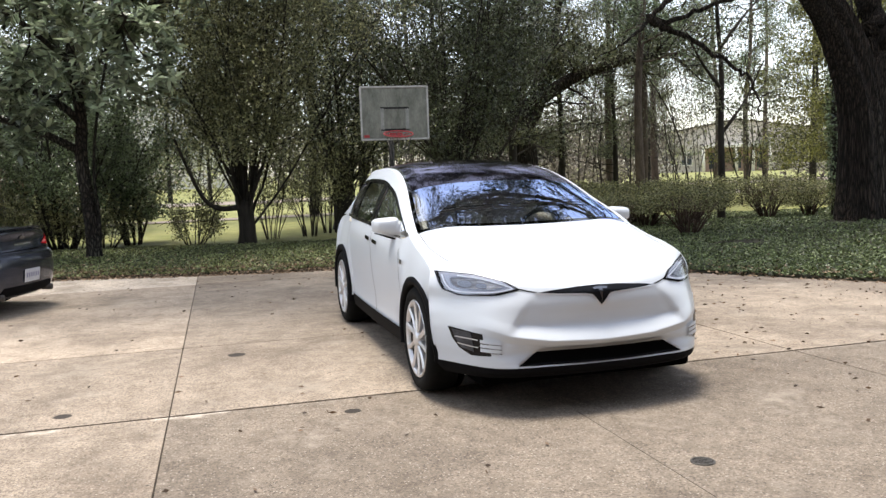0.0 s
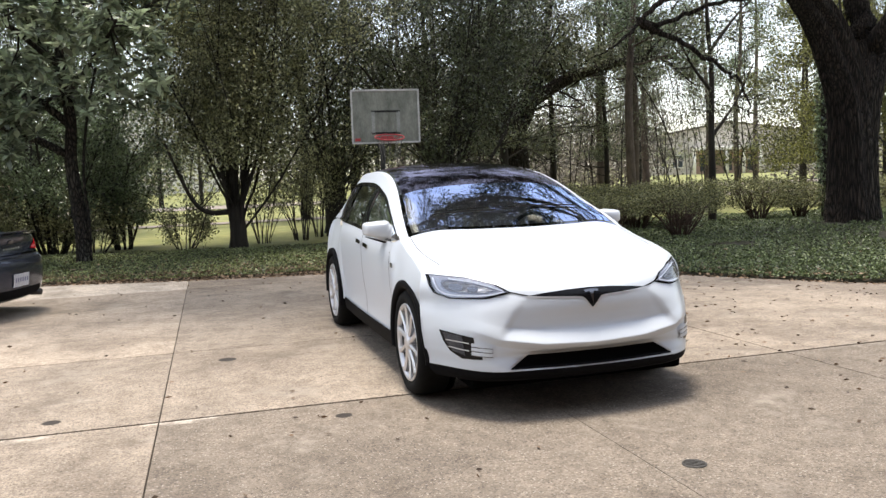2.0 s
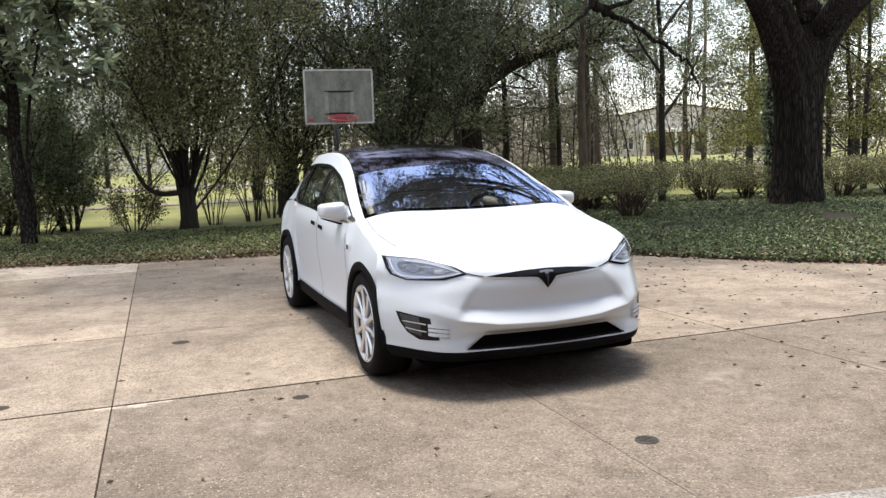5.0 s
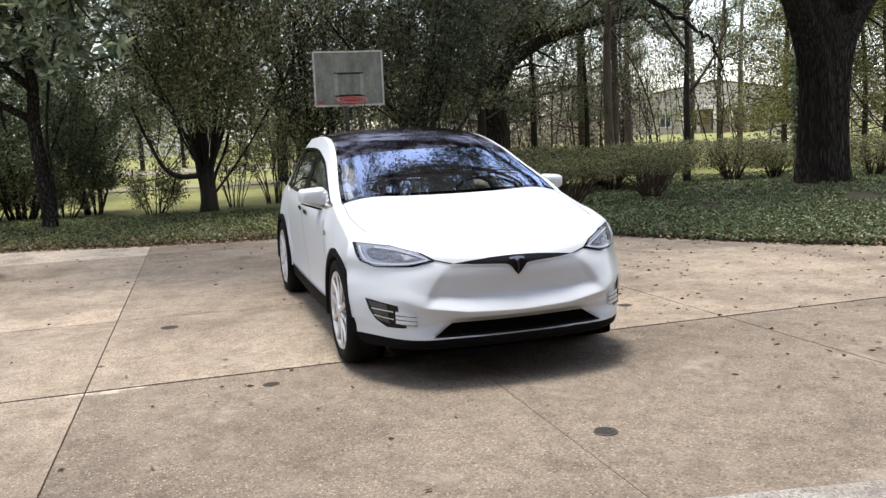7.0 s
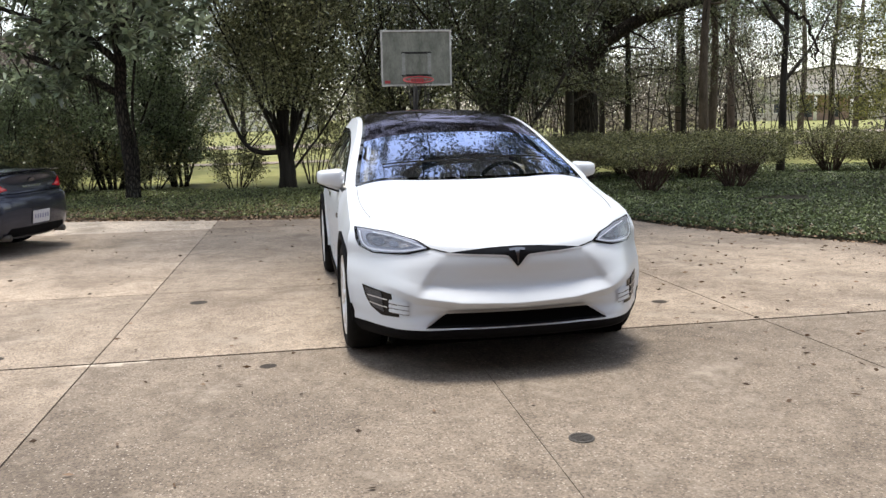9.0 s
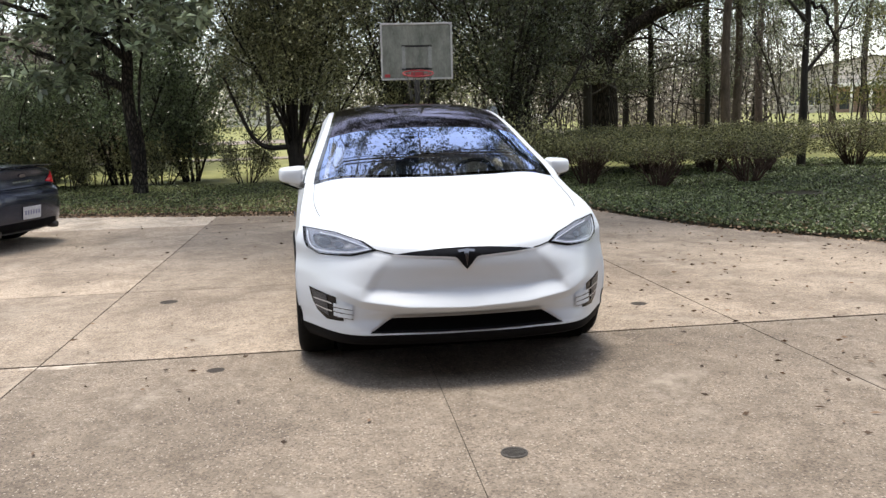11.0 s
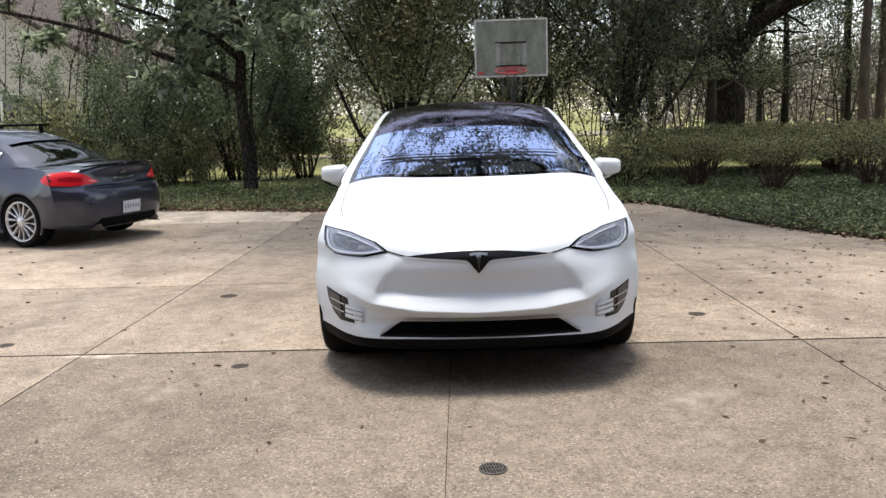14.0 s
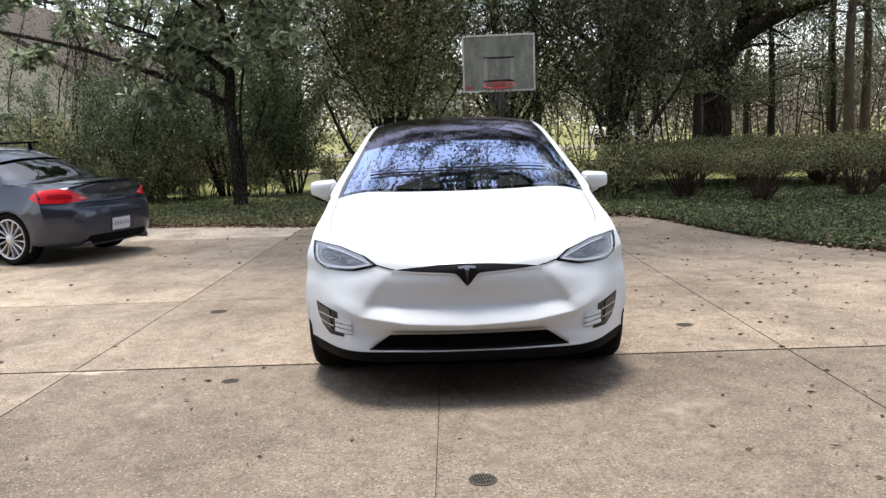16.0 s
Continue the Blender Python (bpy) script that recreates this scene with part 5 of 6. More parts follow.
def build_hedge():
    """Azalea-like bushes: bare forked stems below, a dense flat-topped head of small leaves."""
    def bush(seed, n, lowest):
        w = Wood(seed)
        rng = w.rng
        for k in range(20):
            a = rng.uniform(0, 6.28)
            q = rng.uniform(0.08, 0.45)
            w.grow((0.07 * math.cos(a), 0.07 * math.sin(a), -0.08), (q * math.cos(a), q * math.sin(a), 1), rng.uniform(0.75, 1.15), 0.016, 1, [6], 0.75, 0.05, 0.09, 0.4, 0.3, 5, 0.42)
        pts = []
        while len(pts) < n:
            x, y, z = rng.uniform(-0.8, 0.8), rng.uniform(-0.75, 0.75), rng.uniform(lowest, 1.16)
            lim = (0.66 if lowest > 0.5 else 0.80) + 0.10 * math.sin(3 * math.atan2(y, x) + seed) - (1.5 if lowest > 0.5 else 0.4) * max(0, 0.85 - z) ** 1.5
            top = 1.12 + 0.07 * math.sin(7 * x + seed) * math.cos(6 * y) + 0.04 * math.sin(19 * x + 13 * y)
            if math.hypot(x, y) < lim and z < top and (rng.uniform() < 0.35 or z > top - 0.16 or math.hypot(x, y) > lim - 0.2):
                pts.append((x, y, z))
        c = np.array(pts) + rng.normal(size=(n, 3)) * 0.03
        return w, quads_mesh("crown", leaf_quads(rng, c, 0.042, 0.021, 0.0))
    made = []
    for s, n, lowest in ((51, 4300, 0.60), (52, 8000, 0.36)):
        w, c = bush(s, n, lowest)
        made.append((w, c))
    spots = [(3.77, 9.88, 0.97), (4.74, 9.0, 1.0), (6.29, 8.95, 0.98), (3.5, 12.2, 0.95), (4.6, 12.0, 1.08), (5.7, 11.7, 1.1), (6.8, 11.4, 1.1), (7.75, 11.2, 1.08), (3.0, 11.3, 0.8),
             (10.2, 11.9, 1.1), (11.3, 11.9, 1.05), (13.2, 10.9, 1.1), (14.4, 10.6, 1.05), (15.6, 10.4, 1.1), (5.9, 12.9, 1.1), (7.2, 12.6, 1.1)]
    firsts = []
    for k, (x, y, sc) in enumerate(spots):
        x, y, sc = -1.3 + 1.08 * (x + 1.3), -4.75 + 1.08 * (y + 4.75), sc * 1.07
        m = pose(x, y, on_land(x, y) + 0.02, rz=73 * k) @ Matrix.Diagonal((sc * 1.08, sc * 1.08, sc * (0.80 + 0.035 * ((k * 7) % 5)), 1))
        kind = 0 if y < 12.2 and x < 8.6 else 1
        if k in (0, 3):
            w, c = made[kind]
            firsts.append(tree_thing("clipped_bush", w, c, M_TWIG, M_LEAF_HEDGE, m, "clipped hedge bush with bare twiggy stems", "bush", "hedge bushes"))
        else:
            copy_thing(firsts[kind], m)


def build_oak():
    """The great live oak by the bed: a fluted trunk that parts into heavy limbs."""
    w = Wood(61)
    rng = w.rng
    def fluted(line, radii, phase):
        """A heavy limb with deep furrows along it."""
        c = crom(line, 6)
        sides = 40
        v, f = tube_arrays(c, np.interp(np.linspace(0, 1, len(c)), np.linspace(0, 1, len(radii)), radii), sides, w.n)
        v = v.reshape(-1, sides, 3)
        ang = np.arange(sides) * 2 * np.pi / sides
        for i in range(len(c)):
            fl = 1 + 0.08 * np.sin(ang * 4 + phase + 0.15 * i) + 0.11 * np.sin(ang * 9 + 1.3 * phase + 0.1 * i) + 0.02 * np.sin(ang * 17 + phase) + 0.008 * rng.normal(size=sides)
            v[i] = c[i] + (v[i] - c[i]) * fl[:, None]
        w.v.append(v.reshape(-1, 3))
        w.f += f
        w.n += sides * len(c)

    fluted([(0, 0, -0.3), (0, 0, 0.1), (0, 0, 0.8), (-0.02, 0, 1.8), (-0.12, 0, 2.5), (-0.38, 0, 3.2), (-0.78, -0.03, 3.9), (-1.5, -0.1, 4.6)], [0.60, 0.47, 0.41, 0.385, 0.38, 0.35, 0.32, 0.26], 0.4)
    fluted([(0.05, 0.03, -0.3), (0.05, 0.03, 0.5), (0.06, 0.03, 1.6), (0.15, 0.02, 2.4), (0.44, 0.0, 3.1), (0.98, -0.05, 3.75), (1.75, -0.2, 4.4), (2.9, -0.4, 5.6)], [0.54, 0.43, 0.385, 0.37, 0.33, 0.28, 0.22, 0.12], 2.1)
    limbs = [([(-1.4, -0.1, 4.5), (-2.2, 0.2, 4.46), (-3.3, 0.4, 4.36), (-3.85, 0.4, 4.25), (-4.36, 0.4, 3.80), (-4.80, 0.4, 3.46), (-5.05, 0.4, 3.30)], 0.105, 0.006),
             ([(-4.30, 0.4, 3.85), (-4.0, 0.7, 3.84), (-3.75, 0.9, 3.79), (-3.1, 0.9, 3.58), (-2.26, 0.9, 3.12), (-1.82, 0.9, 2.76), (-1.65, 0.9, 2.15)], 0.075, 0.018),
             ([(-4.05, 0.8, 3.84), (-3.35, 0.9, 4.01), (-2.57, 0.9, 4.27), (-1.65, 0.9, 4.45), (-0.9, 0.9, 4.9)], 0.05, 0.03),
             ([(0.1, 0, 2.7), (0.28, 0.1, 3.7), (0.3, 0.35, 4.8), (0.0, 0.5, 5.6), (-0.3, 0.8, 7.6), (-0.2, 0.9, 10)], 0.28, 0.10),
             ([(0.35, -0.1, 3.3), (0.6, -1.4, 5.0), (0.5, -3.6, 6.6), (-1.0, -6.2, 7.6), (-3.5, -8.0, 8.0)], 0.18, 0.05),
             ([(-1.3, -0.1, 4.5), (-1.8, 0.8, 5.6), (-3.2, 1.6, 6.4), (-5.5, 2.0, 7.2), (-8.0, 2.0, 7.6)], 0.18, 0.05),
             ([(-0.9, 0.1, 4.2), (-2.6, -0.4, 6.2), (-5.6, -0.6, 7.8), (-9.0, -0.8, 8.8), (-12.5, -0.6, 9.2), (-14.5, -0.4, 9.2)], 0.14, 0.03),
             ([(-1.3, 0.0, 4.5), (-3.0, -1.8, 6.6), (-6.0, -2.4, 8.2), (-9.2, -2.6, 9.0), (-12.0, -2.2, 9.6), (-14.5, -2.0, 9.6)], 0.13, 0.03),
             ([(0.0, 0.5, 5.6), (-2.0, 4.0, 8.5), (-5.0, 7.0, 10.5), (-9.4, 8.5, 11.5), (-13.0, 9.0, 11.8)], 0.13, 0.03),
             ([(-1.3, 0.0, 4.5), (-3.0, 3.0, 8.0), (-6.0, 4.5, 10.0), (-10.0, 5.0, 10.8), (-14.0, 5.0, 11.0)], 0.13, 0.03),
             ([(0.0, 0.5, 5.6), (-2.6, 0.6, 8.4), (-6.0, 0.6, 10.0), (-9.4, 0.4, 10.6), (-12.6, 0.4, 11.0), (-14.8, 0.4, 11.0)], 0.13, 0.03)]
    for n, (l, r0, r1) in enumerate(limbs):
        c = crom(l, 6)
        c = c + rng.normal(size=c.shape) * (0.03 if n else 0.015)
        w.limb(c, np.linspace(r0, r1, len(c)), 12)
        high = l[-1][2] > 8.2 and l[-1][0] < -9
        count = 38 if high else (4 if n == 0 else 9 if n < 3 else 15)
        for k in range(count):
            i = min(int(len(c) * (0.28 + 0.7 * k / (count - 1.0))), len(c) - 1)
            d = rng.normal(size=3) * 0.8 + np.array([-0.2, 0, 0.1 if n < 3 else 0.25])
            if n < 3:
                had = len(w.tips)
                w.grow(c[i], d, rng.uniform(0.4, 1.0), 0.010, 1, [4], 0.9, -0.1, 0.2, 0.3, 0.25, 5, 0.5)
                del w.tips[had:]
            else:
                w.grow(c[i], d, rng.uniform(0.9, 2.6), 0.035, 2, [6, 5], 0.8, 0.05, 0.17, 0.3, 0.25, 5, 0.5)
    crown = w.leaves(80000, 0.12, 0.062, 0.17, 0.15, low=4.7, clump=0.45)
    tree_thing("live_oak", w, crown, M_BARK_OAK, M_LEAF_LIVE, pose(9.98, 8.9, on_land(9.98, 8.9) - 0.03), "massive live oak with fluted dark trunk and spreading limbs")


def build_woods():
    """Trees further back: slim straight trunks, forked oaks, and saplings between them."""
    def tall(seed, h, r, leaves, low, limb0, size=0.13, jit=0.24):
        w = Wood(seed)
        c = crom([(0, 0, -0.3), (w.rng.normal() * 0.1, 0, h * 0.25), (w.rng.normal() * 0.25, w.rng.normal() * 0.2, h * 0.55), (w.rng.normal() * 0.4, w.rng.normal() * 0.4, h)], 8)
        w.limb(c, np.linspace(r, r * 0.2, len(c)), 9)
        for k in range(20):
            t = limb0 + (1 - limb0) * k / 20.0
            i = min(int(t * len(c)), len(c) - 1)
            a = w.rng.uniform(0, 6.28)
            w.grow(c[i], (math.cos(a), math.sin(a), w.rng.uniform(-0.1, 0.6)), w.rng.uniform(1.6, 3.6) * (1.15 - 0.5 * t), r * 0.22, 1, [7], 0.8, 0.1, 0.12, 0.3, 0.3, 5, 0.45)
        return w, w.leaves(int(leaves * 0.8), size, size * 0.5, jit, 0.2, low=low, clump=0.4)
    protos = []
    for seed, h, r, n, low, l0, size, mat, label, grp in [
            (71, 15, 0.19, 13000, 2.6, 0.22, 0.12, M_LEAF_OAK, "tall slim woodland tree with straight dark trunk", "woodland trees"),
            (72, 13, 0.15, 13000, 2.2, 0.16, 0.115, M_LEAF_STEM, "slim woodland tree with fine olive foliage", "woodland trees"),
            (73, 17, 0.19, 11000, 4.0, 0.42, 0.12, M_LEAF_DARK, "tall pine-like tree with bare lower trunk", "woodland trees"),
            (74, 9, 0.11, 15000, 1.4, 0.12, 0.10, M_LEAF_YEL, "young tree with yellow-green leaves", "woodland trees")]:
        w, c = tall(seed, h, r, n, low, l0, size)
        protos.append((w, c, mat, label, grp))
    rng = random.Random(5)
    spots = [(11.0, 19.24, 2, 0.85), (9.0, 24.0, 1, 0.95), (11.4, 26.2, 0, 0.8), (12.0, 30.5, 1, 1.0), (7.3, 28.5, 1, 1.0), (12.9, 24.6, 1, 0.8), (-8.3, 22.0, 0, 0.9), (-6.2, 31.0, 0, 1.1), (20.1, 22.5, 3, 0.95), (21.0, 19.5, 3, 1.1), (23.5, 24.0, 3, 1.2), (12.96, 22.65, 2, 1.0), (13.85, 26.9, 2, 1.1), (9.6, 25.6, 0, 0.9), (5.0, 21.5, 0, 0.9), (2.6, 21.5, 0, 1.0), (16.0, 15.9, 3, 0.85), (24.0, 32.0, 2, 1.0), (31.0, 40.0, 2, 1.15), (24.9, 36.0, 2, 1.1), (18.2, 18.5, 3, 1.0), (17.5, 14.5, 3, 1.0), (19.5, 17.0, 3, 1.1)]
    for _ in range(300):
        if len(spots) >= 38:
            break
        x, y = rng.uniform(-24, 30), rng.uniform(19.5, 52)
        if (x < 1.2 and y < 47) or any(math.hypot(x - a, y - b) < 2.1 for a, b, *_ in spots):
            continue
        if 0.585 < (x + 2.4) / (y + 4.7) < 0.765:
            continue
        k = rng.choice([0, 0, 1, 1, 2, 2, 3] if x > 10 else [0, 0, 1, 1, 1, 2])
        spots.append((x, y, k, rng.uniform(0.85, 1.25)))
    first = {}
    for n, (x, y, k, sc) in enumerate(spots):
        m = pose(x, y, on_land(x, y), rz=n * 83) @ Matrix.Scale(sc, 4)
        if k in first:
            copy_thing(first[k], m)
        else:
            w, c, mat, label, grp = protos[k]
            first[k] = tree_thing("woodland_tree", w, c, M_BARK_PINE if k == 2 else M_BARK, mat, m, label, "tree", grp)
    # forked dark oak further back
    w = Wood(75)
    c = crom([(0, 0, -0.3), (0.1, 0, 1.5), (-0.1, 0, 3.0), (-0.5, 0.1, 4.6), (-0.6, 0.2, 8)], 6)
    w.limb(c, np.interp(np.linspace(0, 1, len(c)), [0, 0.1, 0.5, 1], [0.62, 0.44, 0.36, 0.15]), 14)
    for l in ([(0.0, 0, 2.6), (0.6, 0, 3.5), (1.05, 0.2, 4.9), (1.5, 0.4, 6.4), (1.9, 0.4, 9)], [(-0.1, 0, 2.7), (-1.0, -0.3, 3.0), (-1.9, -0.5, 2.95), (-3.2, -0.4, 3.4), (-4.6, -0.4, 4.4)], [(0.2, 0, 3.4), (1.9, -0.4, 4.4), (3.9, -0.6, 4.9), (5.5, -0.8, 5.0)]):
        cc = crom(l, 6)
        w.limb(cc, np.linspace(0.26, 0.06, len(cc)), 10)
        for k in range(13):
            w.grow(cc[min(4 + k, len(cc) - 1)], w.rng.normal(size=3) + np.array([0, 0, 0.2]), w.rng.uniform(1, 2.6), 0.05, 2, [5, 4], 0.8, 0.1, 0.15, 0.3, 0.25, 5, 0.5)
    tree_thing("woodland_oak", w, w.leaves(15000, 0.11, 0.055, 0.2, 0.15, low=4.3, clump=0.4), M_BARK_OAK, M_LEAF_OAK, pose(7.9, 21.4, on_land(7.9, 21.4)), "dark forked oak in the wood")
    # slim dark tree that forks above the hedge
    w = Wood(76)
    w.limb(crom([(0, 0, -0.2), (0.02, 0, 1.0), (0.0, 0, 2.2), (0.05, 0.05, 3.6), (-0.05, 0.1, 5.5), (0.0, 0.1, 8.5)], 6), np.linspace(0.105, 0.03, 31), 9)
    for l in ([(0.0, 0, 2.1), (0.35, 0, 2.5), (0.8, 0.1, 3.0), (1.3, 0.1, 3.9)], [(0.02, 0, 3.2), (-0.5, 0, 3.8), (-0.9, 0.1, 4.6)], [(0, 0, 4.2), (0.6, 0, 4.9), (1.2, 0.2, 5.4)]):
        cc = crom(l, 6)
        w.limb(cc, np.linspace(0.05, 0.015, len(cc)), 7)
        for k in range(9):
            w.grow(cc[min(6 + k, len(cc) - 1)], w.rng.normal(size=3) + np.array([0, 0, 0.2]), w.rng.uniform(0.6, 1.3), 0.014, 1, [5], 0.8, 0.0, 0.18, 0.3, 0.25, 5, 0.5)
    tree_thing("slim_tree", w, w.leaves(2600, 0.08, 0.04, 0.16, 0.2, low=2.6, clump=0.5), M_BARK, M_LEAF_OAK, pose(10.0, 13.55, on_land(10.0, 13.5)), "slim dark tree that forks above the hedge")
    # slender trunk wrapped in ivy behind the great oak
    w = Wood(77)
    c = crom([(0, 0, -0.2), (0.03, 0, 1.2), (-0.02, 0.03, 2.6), (0.05, 0.05, 4.2), (0.0, 0.1, 7.0)], 6)
    w.limb(c, np.linspace(0.10, 0.05, len(c)), 9)
    n = 2400
    z = w.rng.uniform(0.2, 4.6, n)
    a, r = w.rng.uniform(0, 6.28, n), 0.13 + 0.13 * w.rng.uniform(size=n) ** 2
    ivy = np.stack([np.interp(z, c[:, 2], c[:, 0]) + r * np.cos(a), np.interp(z, c[:, 2], c[:, 1]) + r * np.sin(a), z], -1)
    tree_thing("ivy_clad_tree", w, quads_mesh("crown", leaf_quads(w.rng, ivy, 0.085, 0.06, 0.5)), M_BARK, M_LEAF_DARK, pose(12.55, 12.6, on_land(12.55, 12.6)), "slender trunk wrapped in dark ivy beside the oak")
    # thickets of thin saplings
    for nm, seed, x0, x1, y0, y1, n, leaves in (("sapling_thicket", 81, 1.2, 10.5, 22.5, 28, 50, 30000), ("sapling_thicket", 82, 9.5, 24, 18, 30, 26, 14000), ("sapling_thicket", 83, 8.0, 23, 28, 41, 60, 30000), ("sapling_thicket", 84, -12.0, -7.2, 16.5, 19.5, 22, 12000)):
        w = Wood(seed)
        for _ in range(n):
            x, y = w.rng.uniform(x0, x1), w.rng.uniform(y0, y1)
            w.grow((x, y, on_land(x, y) - 0.1), (w.rng.normal() * 0.06, w.rng.normal() * 0.06, 1), w.rng.uniform(4, 8.5), w.rng.uniform(0.015, 0.035), 1, [9], 0.9, 0.2, 0.085, 0.3, 0.3, 5, 0.27)
        ob = empty(nm, Matrix(), "thicket of thin upright saplings with scattered leaves", "saplings", kind="stuff")
        part("stems", w.bark("stems"), M_BARK, ob)
        part("crown", w.leaves(leaves, 0.09, 0.045, 0.3, 0.2, low=0.4, clump=0.4), M_FAR if seed > 82 else M_LEAF_OAK, ob)
    # undergrowth between the trunks, and the distant wood closing the view
    rng2 = np.random.default_rng(9)
    for a0, a1, n in ((0.24, 0.535, 15000), (0.67, 1.0, 5000)):
        cl = 160
        ca, cr, ch = rng2.uniform(a0, a1, cl), rng2.uniform(36, 52, cl), rng2.uniform(0.5, 3.6, cl)
        pick = rng2.integers(0, cl, n)
        c = np.stack([np.sin(ca) * cr, np.cos(ca) * cr, ch], -1)[pick] + rng2.normal(size=(n, 3)) * np.array([0.8, 0.8, 0.7])
        c[:, 2] = np.abs(c[:, 2])
        ob = part("undergrowth", quads_mesh("undergrowth", leaf_quads(rng2, c, 0.22, 0.12, 0.1)), M_FAR)
        tagged(ob, "brown and olive undergrowth between far trunks", "undergrowth", kind="stuff")
    for nm, mat, n, size, r0, r1, hmax in (("far_woods", M_FAR, 52000, 0.4, 80, 120, 9.0), ("far_woods", M_LEAF_OLIVE, 15000, 0.4, 62, 82, 5)):
        cl = 700
        ca = rng2.uniform(-1.25, 1.25, cl)
        ca = np.where((ca > 0.56) & (ca < 0.69), ca - 0.5, ca)
        cr = rng2.uniform(r0, r1, cl)
        ch = rng2.uniform(1.5, hmax, cl) * rng2.uniform(0.5, 1, cl)
        pick = rng2.integers(0, cl, n)
        c = np.stack([np.sin(ca) * cr, np.cos(ca) * cr, ch], -1)[pick] + rng2.normal(size=(n, 3)) * np.array([1.7, 1.7, 1.3])
        c[:, 2] = np.abs(c[:, 2])
        ob = part(nm, quads_mesh(nm, leaf_quads(rng2, c, size, size * 0.6, 0.1)), mat)
        tagged(ob, "hazy belt of distant woodland foliage", "woods", kind="stuff")


def build_ground_cover():
    rng = np.random.default_rng(15)

    def field(n, x0, x1, depth, near):
        x = rng.uniform(x0, x1, n)
        t = rng.uniform(0, 1, n) ** near
        y = edge_y(x) + 0.04 + 0.1 * rng.uniform(size=n) ** 2 + t * np.minimum(depth, 15.6 - edge_y(x) + 0.4 * np.sin(x * 0.7))
        keep = np.array([noise.noise((a * 0.8, b * 0.8, 3.0)) for a, b in zip(x, y)]) > -0.55
        return x[keep], y[keep]
    for nm, n, x0, x1, depth, near, label in (("ground_cover", 105000, -11.5, 2.6, 5.0, 1.15, "low creeping evergreen ground cover with fallen leaves"), ("ivy_bed", 205000, 2.5, 16.5, 15.5, 1.35, "dense low ivy covering the raised bed")):
        x, y = field(n, x0, x1, depth, near)
        hump = np.array([noise.noise((a * 2.2, b * 2.2, 0)) for a, b in zip(x, y)])
        tall = 0.075 - 0.035 * smooth_step(0.5, 3.0, y - edge_y(x))
        z = ground_z(x, y) + 0.028 + tall * rng.uniform(0, 1, len(x)) ** 1.5 * np.clip((y - edge_y(x)) / 0.3, 0.25, 1) + 0.022 * hump
        c = np.stack([x, y, z], -1)
        ob = part(nm, quads_mesh(nm, leaf_quads(rng, c, 0.045, 0.031, 0.0, flat=0.5)), M_CREEP if nm == "ground_cover" else M_IVY)
        tagged(ob, label, "ground cover", kind="stuff")
    # brown litter on the beds and along the edge of the drive
    n = 26000
    x = rng.uniform(-11, 14, n)
    y = edge_y(x) + rng.gamma(1.3, 0.45, n) - 0.17
    c = np.stack([x, y, np.where(y > edge_y(x), ground_z(x, y) + 0.07 * np.clip((y - edge_y(x)) / 0.25, 0.2, 1), 0.008)], -1)
    keep = rng.uniform(size=n) < np.where(x < 1.5, 1.0, 0.3)
    ob = part("leaf_litter", quads_mesh("leaf_litter", leaf_quads(rng, c[keep], 0.06, 0.034, 0.0, flat=0.85, cup=0.08)), M_LITTER)
    tagged(ob, "brown fallen leaves gathered along the edge of the drive", "leaf litter", kind="stuff")
    n = 2700
    x, y = rng.uniform(-8, 8, n), rng.uniform(-1.6, 8.6, n)
    keep = (y < edge_y(x) - 0.1) & ~((np.abs(x) < 0.95) & (y > -0.1) & (y < 5.0))
    w = np.where(x > 1.5, 1.0, 0.2)
    keep &= rng.uniform(size=n) < w
    c = np.stack([x, y, np.full(n, 0.012)], -1)[keep]
    ob = part("fallen_leaves", quads_mesh("fallen_leaves", leaf_quads(rng, c, 0.05, 0.019, 0.0, flat=0.97, cup=0.06)), M_DRY)
    tagged(ob, "scattered dry brown leaves on the concrete", "leaves", kind="stuff")


build_broadleaf()
build_multistem_trees()
build_hollies()
build_small_shrubs()
build_hedge()
build_oak()
build_woods()
build_ground_cover()


